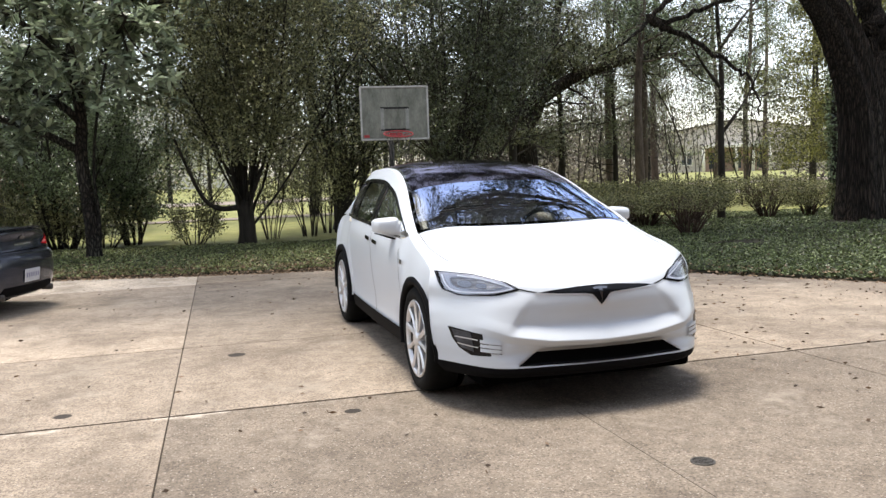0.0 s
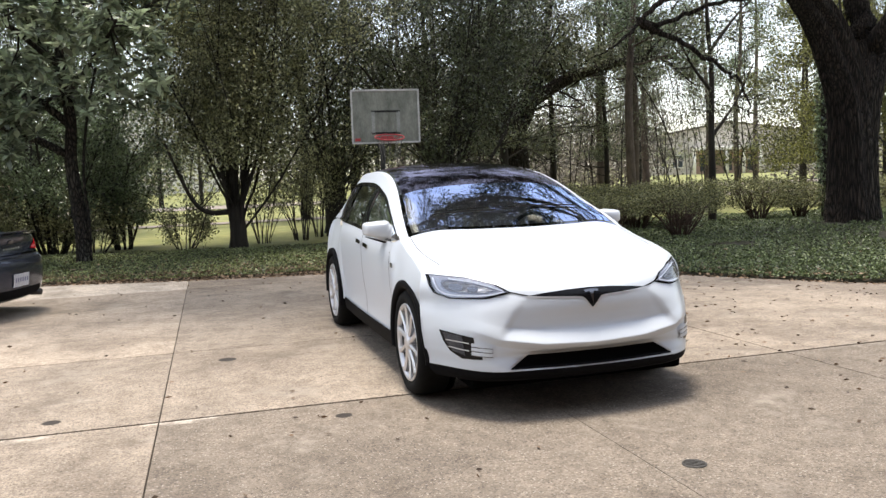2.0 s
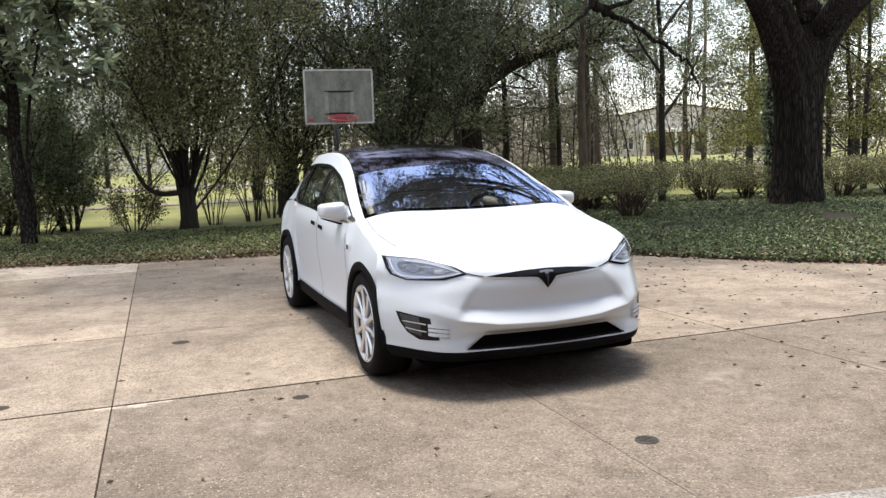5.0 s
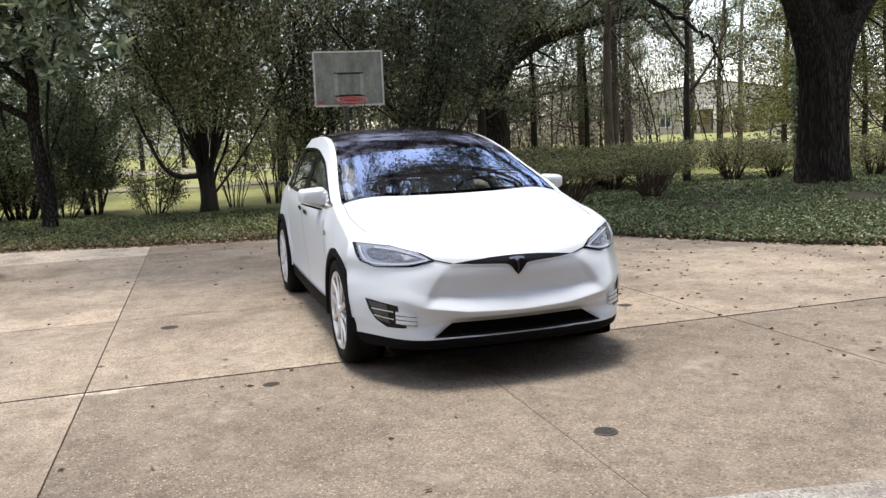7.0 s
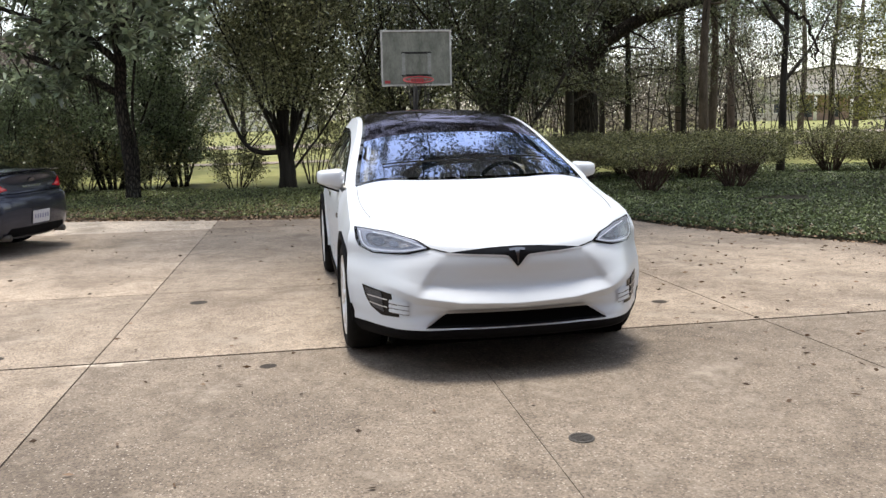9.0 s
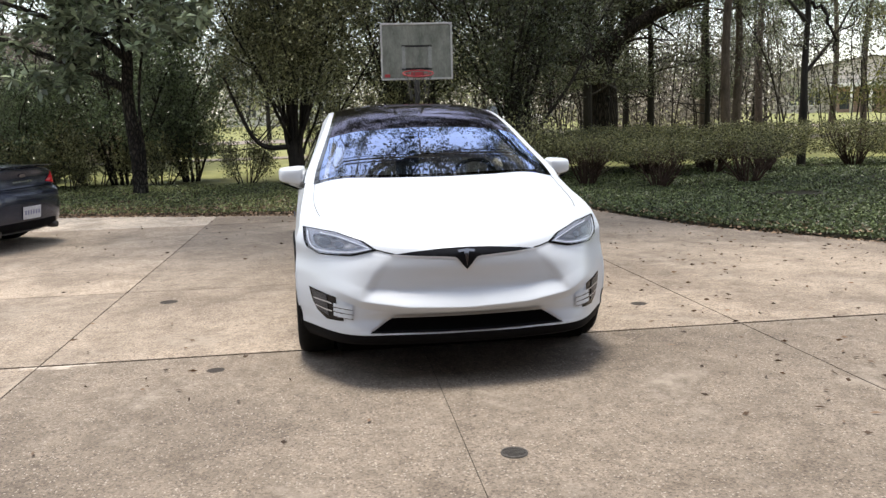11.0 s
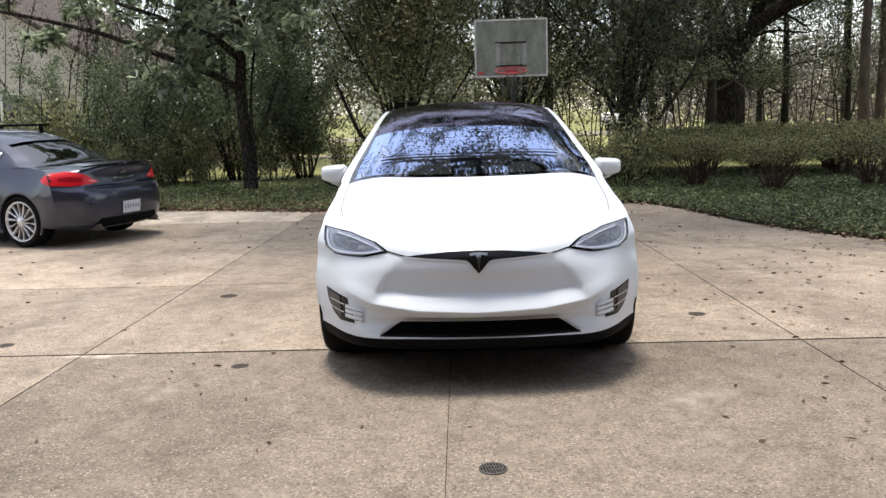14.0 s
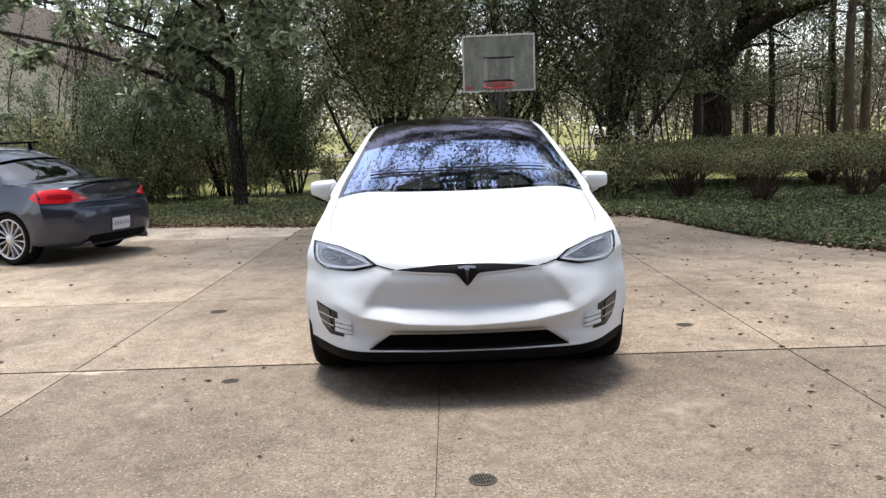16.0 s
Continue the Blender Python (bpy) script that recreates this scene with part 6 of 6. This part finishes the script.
# ---- the blue-grey saloon ----
def build_grey_car():
    """Tail at the origin, nose along +y."""
    car = empty("grey_car", pose(-4.30, 6.20, 0, rz=69), "dark blue-grey saloon with roof bars parked on the drive", "car")
    tail = [
        [(0, 0.14, 0.20), (0.30, 0.15, 0.20), (0.60, 0.22, 0.21), (0.79, 0.44, 0.23)],
        [(0, 0.05, 0.27), (0.30, 0.06, 0.27), (0.62, 0.13, 0.28), (0.84, 0.40, 0.28)],
        [(0, 0.01, 0.42), (0.30, 0.02, 0.42), (0.63, 0.09, 0.42), (0.865, 0.38, 0.42)],
        [(0, 0.00, 0.58), (0.30, 0.01, 0.58), (0.64, 0.09, 0.58), (0.875, 0.38, 0.58)],
        [(0, 0.02, 0.68), (0.30, 0.03, 0.68), (0.64, 0.11, 0.68), (0.875, 0.40, 0.68)],
        [(0, 0.08, 0.735), (0.30, 0.09, 0.735), (0.63, 0.15, 0.735), (0.868, 0.42, 0.75)],
        [(0, 0.10, 0.86), (0.30, 0.11, 0.86), (0.62, 0.17, 0.865), (0.85, 0.46, 0.87)],
        [(0, 0.08, 0.965), (0.30, 0.09, 0.96), (0.60, 0.19, 0.930), (0.825, 0.50, 0.905)],
    ]
    boot = [
        [(0, 0.16, 0.985), (0.29, 0.17, 0.98), (0.58, 0.27, 0.955), (0.80, 0.58, 0.945)],
        [(0, 0.48, 1.005), (0.28, 0.49, 1.00), (0.55, 0.55, 0.985), (0.77, 0.82, 0.975)],
    ]
    top = [
        [(0, 0.74, 1.03), (0.28, 0.76, 1.025), (0.54, 0.82, 1.01), (0.745, 1.02, 1.01)],
        [(0, 1.12, 1.20), (0.26, 1.13, 1.195), (0.48, 1.18, 1.17), (0.66, 1.30, 1.15)],
        [(0, 1.52, 1.345), (0.25, 1.53, 1.34), (0.46, 1.56, 1.315), (0.60, 1.64, 1.275)],
        [(0, 2.00, 1.435), (0.25, 2.00, 1.43), (0.44, 2.02, 1.41), (0.57, 2.06, 1.365)],
        [(0, 2.60, 1.445), (0.25, 2.60, 1.44), (0.44, 2.60, 1.415), (0.57, 2.60, 1.37)],
        [(0, 3.10, 1.37), (0.27, 3.09, 1.365), (0.48, 3.06, 1.335), (0.62, 3.00, 1.29)],
        [(0, 3.72, 1.06), (0.32, 3.70, 1.06), (0.58, 3.62, 1.04), (0.77, 3.45, 1.00)],
    ]
    front = [
        [(0, 4.30, 0.92), (0.32, 4.28, 0.92), (0.60, 4.22, 0.90), (0.80, 4.10, 0.88)],
        [(0, 4.68, 0.74), (0.32, 4.66, 0.74), (0.62, 4.55, 0.74), (0.83, 4.32, 0.74)],
        [(0, 4.75, 0.45), (0.32, 4.73, 0.45), (0.62, 4.62, 0.45), (0.84, 4.38, 0.45)],
        [(0, 4.66, 0.20), (0.32, 4.64, 0.20), (0.62, 4.54, 0.20), (0.80, 4.34, 0.20)],
    ]
    NV, NU = 5, 6
    g = cr_grid([mirrored(r)[::-1] for r in tail + boot + top + front], NV, NU)
    iT, iB, iG = (len(tail) - 1) * NV, (len(tail) + len(boot) - 1) * NV, (len(tail) + len(boot) + len(top) - 1) * NV
    r, k, _ = g.shape
    bvh = BVHTree.FromPolygons([Vector(p) for p in g.reshape(-1, 3)], [(i * k + j, i * k + j + 1, (i + 1) * k + j + 1, (i + 1) * k + j) for i in range(r - 1) for j in range(k - 1)])
    part("rear_bumper", grid_mesh("rear_bumper", g[: 4 * NV + 1]), M_GREY, car)
    part("tail_panel", grid_mesh("tail_panel", g[4 * NV : iT + 1]), M_GREY, car)
    part("boot_lid", grid_mesh("boot_lid", g[iT : iB + 2]), M_GREY, car)
    part("rear_window", grid_mesh("rear_window", g[iB + 2 : iB + 2 * NV + 3, 4:-4]), M_DARKG, car, "dark sloping rear window")
    part("body_shell", grid_mesh("body_shell", g[iB + 1 : iB + 2 * NV + 4, :5]), M_GREY, car)
    part("body_shell", grid_mesh("body_shell", g[iB + 1 : iB + 2 * NV + 4, -5:]), M_GREY, car)
    part("roof", grid_mesh("roof", g[iB + 2 * NV + 3 : iG - 2 * NV + 1]), M_GREY, car)
    part("front_window", grid_mesh("front_window", g[iG - 2 * NV : iG + 1]), M_ROOFG, car)
    part("bonnet", grid_mesh("bonnet", g[iG:]), M_GREY, car)
    RH, FH, R = 0.97, 3.82, 0.365
    for s in (-1, 1):
        sx = np.array([s, 1, 1])
        E = g[:, 0].copy()
        E[:, 0] = np.abs(E[:, 0])
        out = np.vstack([E[: iB + 3 : 2], crom([(0.79, 1.25, 0.985), (0.83, 1.60, 0.95), (0.868, 1.72, 0.82), (0.872, 1.74, 0.62), (0.865, 1.74, 0.42), (0.845, 1.74, 0.24)], 4)])
        ang = np.unwrap([math.atan2(p[2] - 0.325, p[1] - RH) for p in out])
        inn = np.array([(0.868, RH + R * math.cos(a), 0.325 + R * math.sin(a)) for a in ang])
        q = np.array([out * (1 - t) + inn * t + np.array([0.010 * math.sin(math.pi * t), 0, 0]) for t in np.linspace(0, 1, 11)])
        part("rear_quarter", grid_mesh("rear_quarter", q * sx, s > 0), M_GREY, car)
        lipm = lathe("arch_lip", [(R - 0.03, 0.80), (R - 0.03, 0.862), (R - 0.012, 0.874), (R + 0.008, 0.866)], 48, "x", -25, 205)
        for v in lipm.vertices:
            v.co = (v.co.x * s, v.co.y + RH, v.co.z + 0.325)
        part("arch_lip", lipm, M_GREY, car)
        ys = np.linspace(1.74, 4.34, 20)
        prof = crom([(0.83, 0.22), (0.85, 0.30), (0.862, 0.45), (0.875, 0.65), (0.865, 0.82), (0.80, 0.96)], 4)
        door = np.array([[(x, y, z - 0.06 * smooth_step(2.9, 4.3, y) * smooth_step(0.6, 0.95, z)) for y in ys] for x, z in prof])
        part("rear_door", grid_mesh("rear_door", door[:, :8] * sx, s > 0), M_GREY, car)
        part("front_door", grid_mesh("front_door", door[:, 7:14] * sx, s > 0), M_GREY, car)
        part("front_wing", grid_mesh("front_wing", door[:, 13:] * sx, s > 0), M_GREY, car)
        rail = E[iB + 1 : iG + 1]
        yb = rail[:, 1]
        belt = np.stack([np.interp(yb, [0.8, 1.3, 2.5, 3.6], [0.775, 0.80, 0.81, 0.79]), yb, np.interp(yb, [0.8, 1.3, 2.5, 3.6], [0.975, 0.975, 0.96, 0.94])], -1)

        def strip(y0, y1, t0, t1, push):
            sel = (yb >= y0) & (yb <= y1)
            a, b = belt[sel], rail[sel]
            return np.array([a * (1 - t) + b * t + np.array([push + 0.02 * math.sin(math.pi * t), 0, 0]) for t in np.linspace(t0, t1, 6)]) * sx
        part("side_pillar", grid_mesh("side_pillar", strip(0.9, 3.5, 0, 1, -0.004), s > 0), M_GREY, car)
        win = strip(1.36, 3.2, 0.12, 0.86, 0.004)
        part("side_window", grid_mesh("side_window", win, s > 0), M_DARKG, car)
        loop = np.vstack([win[:, 0], win[-1], win[::-1, -1], win[0, ::-1], win[:1, 0]])
        part("window_trim", tube("window_trim", loop + np.array([s * 0.004, 0, 0]), 0.010, 6), M_CHROME, car)
        for hub in (RH, FH):
            build_wheel(car, s * 0.868, hub, s, 0.325, 0.245, 14, 0.22, slim=0.55)
        # rear lamp: long wedge on the corner
        lamp = [(0.42, 0.785), (0.50, 0.835), (0.60, 0.895), (0.70, 0.925), (0.82, 0.905), (0.862, 0.84), (0.858, 0.765), (0.72, 0.752), (0.55, 0.765)]
        tl = part("tail_lamp", project(bvh, [(s * a, b) for a, b in lamp], 0.006), M_RED, car, "red tail lamp")
        qv = (q * sx).reshape(-1, 3)
        qr, qk, _ = q.shape
        qb = BVHTree.FromPolygons([Vector(p) for p in qv], [(i * qk + j, i * qk + j + 1, (i + 1) * qk + j + 1, (i + 1) * qk + j) for i in range(qr - 1) for j in range(qk - 1)])
        part("lamp_wing", project(qb, [(0.39, 0.765), (0.50, 0.785), (0.60, 0.825), (0.56, 0.865), (0.48, 0.915), (0.42, 0.925)], 0.007, 1, s), M_RED, tl)
        part("lamp_band", project(bvh, [(s * 0.60, 0.80), (s * 0.70, 0.80), (s * 0.80, 0.815), (s * 0.79, 0.855), (s * 0.70, 0.865), (s * 0.62, 0.84)], 0.010), M_RED_D, tl)
        part("reversing_lens", project(bvh, [(s * 0.43, 0.80), (s * 0.50, 0.825), (s * 0.56, 0.81), (s * 0.50, 0.787)], 0.011), M_RED_L, tl)
        part("exhaust_tip", tube("exhaust_tip", [(s * 0.50, 0.30, 0.235), (s * 0.50, 0.06, 0.235)], 0.04, 16), M_IRON, car)
        part("rack_foot", tube("rack_foot", [(s * 0.52, 1.95, 1.38), (s * 0.50, 1.95, 1.475)], 0.03, 8), M_BLACK, car)
        part("rack_foot", tube("rack_foot", [(s * 0.52, 2.70, 1.38), (s * 0.50, 2.70, 1.475)], 0.03, 8), M_BLACK, car)
    for y in (1.95, 2.70):
        bm = bmesh.new()
        box(bm, 0, y, 1.49, 1.30, 0.055, 0.03, 0.012)
        part("roof_bar", bm, M_BLACK, car, "black roof bar")
    part("boot_gap", ribbon(bvh, [(-0.60, 0.74), (0, 0.735), (0.60, 0.74)], 0.010, 0.004), M_VOID, car)
    plate = part("number_plate", project(bvh, [(-0.155, 0.37), (0.155, 0.37), (0.155, 0.52), (-0.155, 0.52)], 0.012), M_PLATE, car, "white number plate")
    for n in range(6):
        x = -0.115 + n * 0.046
        part("plate_bar", project(bvh, [(x - 0.012, 0.425), (x + 0.012, 0.425), (x + 0.012, 0.475), (x - 0.012, 0.475)], 0.016), M_INK, plate)
    part("valance", project(bvh, [(-0.55, 0.235), (0.55, 0.235), (0.48, 0.34), (-0.48, 0.34)], 0.005), M_BLACK, car)
    part("badge", project(bvh, [(0.055 * math.cos(a), 0.885 + 0.022 * math.sin(a)) for a in np.linspace(0, 6.28, 14)[:-1]], 0.010), M_SMOKE, car)
    for n in range(7):
        x = -0.15 + n * 0.05
        part("name_bar", project(bvh, [(x - 0.013, 0.80), (x + 0.013, 0.80), (x + 0.013, 0.822), (x - 0.013, 0.822)], 0.008), M_CHROME, car)
    sp = cr_grid([[(-0.62, 0.19, 0.965), (0, 0.08, 0.985), (0.62, 0.19, 0.965)], [(-0.62, 0.12, 0.985), (0, 0.01, 1.012), (0.62, 0.12, 0.985)], [(-0.62, 0.22, 0.98), (0, 0.15, 1.005), (0.62, 0.22, 0.98)]], 3, 8)
    part("boot_spoiler", grid_mesh("boot_spoiler", sp), M_GREY, car)
    bm = bmesh.new()
    box(bm, 0, 2.35, 0.36, 1.36, 4.3, 0.24, 0.05)
    part("belly", bm, M_VOID, car)


# ---- basketball goal ----
def build_goal():
    goal = empty("basketball_goal", pose(0.70, 8.58, 0, rz=-4), "weathered basketball goal with clouded board and red hoop", "basketball goal")
    bm = bmesh.new()
    box(bm, 0, 0, 2.425, 1.06, 0.012, 0.81, 0.003)
    board = part("backboard", bm, M_BOARD, goal)
    for x, z, sx, sz in ((0, 2.835, 1.09, 0.028), (0, 2.015, 1.09, 0.028), (-0.533, 2.425, 0.028, 0.80), (0.533, 2.425, 0.028, 0.80)):
        bm = bmesh.new()
        box(bm, x, -0.004, z, sx, 0.04, sz, 0.005)
        part("board_frame", bm, M_BOARD_E, board)
    for x, z, sx, sz in ((0, 2.505, 0.46, 0.03), (0, 2.165, 0.46, 0.03), (-0.20, 2.335, 0.055, 0.34), (0.20, 2.335, 0.055, 0.34)):
        bm = bmesh.new()
        box(bm, x, -0.0085, z, sx, 0.003, sz)
        part("target_mark", bm, M_MARK if sx < 0.1 else M_POST, board)
    part("sticker", box(bmesh.new(), -0.455, -0.008, 2.068, 0.085, 0.003, 0.045), M_RIM, board, "faded red sticker")
    a = np.linspace(0, 2 * math.pi, 40)
    part("hoop", tube("hoop", [(0.225 * math.cos(t), -0.315 + 0.218 * math.sin(t), 2.085 + 0.055 * math.sin(t)) for t in a], 0.011, 8), M_RIM, goal, "red steel hoop")
    bm = bmesh.new()
    box(bm, 0, -0.055, 2.085, 0.20, 0.10, 0.06, 0.008)
    part("hoop_bracket", bm, M_RIM, goal)
    for s in (-1, 1):
        part("brace", tube("brace", [(s * 0.17, -0.18, 2.095), (s * 0.08, -0.02, 2.06)], 0.007, 6), M_RIM, goal)
    rng = random.Random(4)
    for k in range(10):
        t = 2 * math.pi * k / 10
        x0, y0 = 0.22 * math.cos(t), -0.32 + 0.22 * math.sin(t)
        x1, y1 = 0.13 * math.cos(t + 0.3) + rng.uniform(-0.02, 0.02), -0.32 + 0.13 * math.sin(t + 0.3)
        part("net_cord", tube("net_cord", crom([(x0, y0, 2.09), ((x0 + x1) / 2 * 0.95, (y0 + y1) / 2 - 0.01, 1.92), (x1, y1, 1.72 + rng.uniform(-0.06, 0.06))], 5), 0.0045, 5), M_NET, goal)
    part("post", tube("post", [(0.02, 0.62, -0.1), (0.02, 0.62, 2.45)], 0.04, 16), M_POST, goal, "dark steel post")
    for s in (-1, 1):
        part("arm", tube("arm", [(0.02 + s * 0.06, 0.62, 2.40), (s * 0.20, 0.02, 2.62)], 0.013, 8), M_POST, goal)
        part("arm", tube("arm", [(0.02 + s * 0.06, 0.62, 1.95), (s * 0.20, 0.02, 2.16)], 0.013, 8), M_POST, goal)


# ---- small things on the drive ----
def build_drain():
    d = empty("floor_drain", pose(0.01, -1.045, 0.006, rz=12), "round dark iron drain grate set in the concrete", "drain")
    part("ring", lathe("ring", [(0.062, -0.02), (0.062, 0.002), (0.055, 0.004), (0.052, 0.0), (0.052, -0.02)], 40, "z"), M_IRON, d)
    part("sump", lathe("sump", [(0.0, -0.004), (0.053, -0.004)], 32, "z"), M_VOID, d)
    for k in range(8):
        x = -0.044 + 0.0126 * k
        h = math.sqrt(max(0.0, 0.053**2 - x * x))
        bm = bmesh.new()
        box(bm, x, 0, -0.001, 0.0065, 2 * h, 0.008)
        part("bar", bm, M_IRON, d)
    for k in range(2):
        bm = bmesh.new()
        box(bm, 0, -0.02 + 0.04 * k, -0.0005, 0.09, 0.006, 0.008)
        part("bar", bm, M_IRON, d)


# ---- houses, road and a car beyond the trees ----
def gable_house(name, m, w, d, eave, ridge, wall_mat, roof_mat, label, rows):
    """Gable end towards -y. rows: windows as (x, z, width, height) on the front."""
    h = empty(name, m, label, "house")
    bm = bmesh.new()
    f = [(-w / 2, 0), (w / 2, 0), (w / 2, eave), (0, ridge), (-w / 2, eave)]
    lo = [bm.verts.new((x, 0, z)) for x, z in f]
    hi = [bm.verts.new((x, d, z)) for x, z in f]
    bm.faces.new(lo)
    bm.faces.new(hi[::-1])
    for i in range(5):
        if i not in (2, 3):
            bm.faces.new((lo[(i + 1) % 5], lo[i], hi[i], hi[(i + 1) % 5]))
    bmesh.ops.recalc_face_normals(bm, faces=bm.faces[:])
    wall = part("wall", bm, wall_mat, h)
    for s in (-1, 1):
        bm = bmesh.new()
        L = math.hypot(w / 2 + 0.5, (ridge - eave) * (w / 2 + 0.5) / (w / 2))
        a = math.atan2(ridge - eave, w / 2)
        box(bm, s * (w / 4 + 0.22), d / 2, (ridge + eave) / 2 - 0.12 + 0.1, L, d + 0.9, 0.16, 0.0, (0, s * math.degrees(a), 0))
        part("roof", bm, roof_mat, h)
    for x, z, ww, hh in rows:
        win = part("window", box(bmesh.new(), x, -0.03, z, ww, 0.06, hh, 0.005), M_WALLW, h)
        part("pane", box(bmesh.new(), x - ww * 0.24, -0.065, z, ww * 0.40, 0.02, hh * 0.86), M_PANE, win)
        part("pane", box(bmesh.new(), x + ww * 0.24, -0.065, z, ww * 0.40, 0.02, hh * 0.86), M_PANE, win)
    return h


def build_far_things():
    h = gable_house("neighbour_house", pose(-17.4, 23.0, 0), 13.6, 12, 2.75, 6.9, M_SIDING, M_SHINGLE, "beige clapboard house with a brown shingle gable roof", [(-2.5, 1.7, 1.3, 1.5), (2.6, 1.7, 1.3, 1.5)])
    for k in range(26):
        z = 0.3 + k * 0.2
        half = 6.8 if z < 2.75 else 6.8 * (6.9 - z) / 4.15
        if half > 0.3:
            part("siding_board", box(bmesh.new(), 0, -0.012, z, 2 * half, 0.02, 0.185, 0.0, (2, 0, 0)), M_SIDING, h)
    g = gable_house("garden_wing", pose(-8.6, 27.0, 0, rz=90), 7.0, 7.5, 2.2, 4.3, M_BRICK, M_SHINGLE, "low brick wing with a brown shingle roof", [])
    gable_house("cream_house", pose(-5.0, 105.0, 0, rz=4), 15.0, 12, 8.2, 12.0, M_WALLW, M_SHINGLE, "cream two-storey house beyond the lawn", [(-4.4, 5.6, 1.3, 1.7), (0.4, 5.6, 1.3, 1.7), (4.6, 5.6, 1.3, 1.7), (-4.4, 1.9, 1.3, 1.7), (4.6, 1.9, 1.3, 1.7)])
    p = gable_house("white_house", pose(62.0, 87.0, 0, rz=-36), 22.0, 14, 4.6, 6.4, M_SIDING, M_SHINGLE, "pale brick house with a white columned porch", [(-8.2, 1.7, 1.4, 1.7), (-6.0, 1.7, 1.4, 1.7), (7.0, 1.7, 1.4, 1.7), (9.2, 1.7, 1.4, 1.7)])
    porch = part("porch_roof", box(bmesh.new(), 0, -1.6, 3.15, 8.4, 3.2, 0.40, 0.05), M_WALLW, p, "white porch roof")
    for k in range(5):
        part("column", tube("column", [(-3.8 + 1.9 * k, -2.9, 0), (-3.8 + 1.9 * k, -2.9, 3.0)], 0.19, 12), M_WALLW, p)
    part("porch_wall", box(bmesh.new(), 0, -0.06, 1.5, 8.0, 0.08, 2.9), M_BRICK, p)
    for k in range(3):
        part("porch_window", box(bmesh.new(), -2.8 + 2.8 * k, -0.12, 1.4, 1.0, 0.05, 2.0), M_PANE, p)
    for nm, x0, x1, y0, y1 in (("road", -120, 140, 40.0, 45.5), ("lane", -60, 3.0, 24.6, 25.9), ("lane", 12, 70, 27.3, 31.0)):
        xs = np.linspace(x0, x1, 30)
        gg = np.array([[(x, y + 0.02 * (x if nm == "road" else 0) + 0.4 * math.sin(x * 0.11), on_land(x, 30) + 0.03) for x in xs] for y in (y0, y1)])
        tagged(part(nm, grid_mesh(nm, gg), M_ROAD), "pale road beyond the lawn" if nm == "road" else "narrow pale garden path", "road", kind="structure")
    v = empty("white_van", pose(9.9, 44.5, on_land(14, 40) + 0.03, rz=25), "white vehicle parked on the far road", "car")
    bm = bmesh.new()
    box(bm, 0, 0, 0.72, 1.75, 4.5, 0.72, 0.14)
    part("body", bm, M_WALLW, v, "", True)
    bm = bmesh.new()
    r = bmesh.ops.create_cube(bm, size=1.0, matrix=Matrix.Translation((0, 0.2, 1.33)) @ Matrix.Diagonal((1.55, 2.6, 0.55, 1)))
    for q in r["verts"]:
        if q.co.z > 1.33:
            q.co.y = 0.2 + (q.co.y - 0.2) * 0.68
            q.co.x *= 0.86
    bmesh.ops.bevel(bm, geom=bm.edges[:], offset=0.07, segments=2, affect="EDGES")
    part("cabin", bm, M_PANE, v)
    for sx_ in (-1, 1):
        for y in (-1.35, 1.35):
            part("wheel", lathe("wheel", [(0.0, 0.0), (0.2, 0.0), (0.31, -0.01), (0.33, -0.05), (0.33, -0.2), (0.0, -0.2)], 20), M_TYRE, v).matrix_local = pose(sx_ * 0.86 + (0.1 if sx_ < 0 else 0), y, 0.33)
    st = part("tree_stump", tube("tree_stump", [(0, 0, -0.1), (0.02, 0, 0.25), (0.0, 0.02, 0.42)], [0.26, 0.2, 0.18], 14), M_BARK_OAK)
    st.location = (11.3, 10.3, on_land(11.3, 10.3))
    tagged(st, "short dark tree stump beside the oak", "stump")


# ---- the unseen house behind the viewer, added to hold back light ----
def build_home():
    home = empty("house_front", Matrix(), "unseen house front behind the viewer, added to hold light off the drive", "house", kind="structure")
    bm = bmesh.new()
    box(bm, 0, -7.4, 4.2, 30, 0.3, 8.6)
    part("wall_south", bm, M_BRICK_D, home)
    bm = bmesh.new()
    box(bm, 0, -9.6, 9.75, 31, 6.4, 0.2, 0.0, (-30, 0, 0))
    part("roof_south", bm, M_SHINGLE, home)
    for x in (-3.4, 3.4):
        bm = bmesh.new()
        box(bm, x, -7.23, 1.15, 4.9, 0.08, 2.3, 0.01)
        dr = part("garage_door", bm, M_DOOR, home)
        for k in range(4):
            part("door_panel", box(bmesh.new(), x, -7.185, 0.30 + 0.56 * k, 4.7, 0.03, 0.48, 0.008), M_DOOR, dr)


build_grey_car()
build_goal()
build_drain()
build_far_things()
build_home()
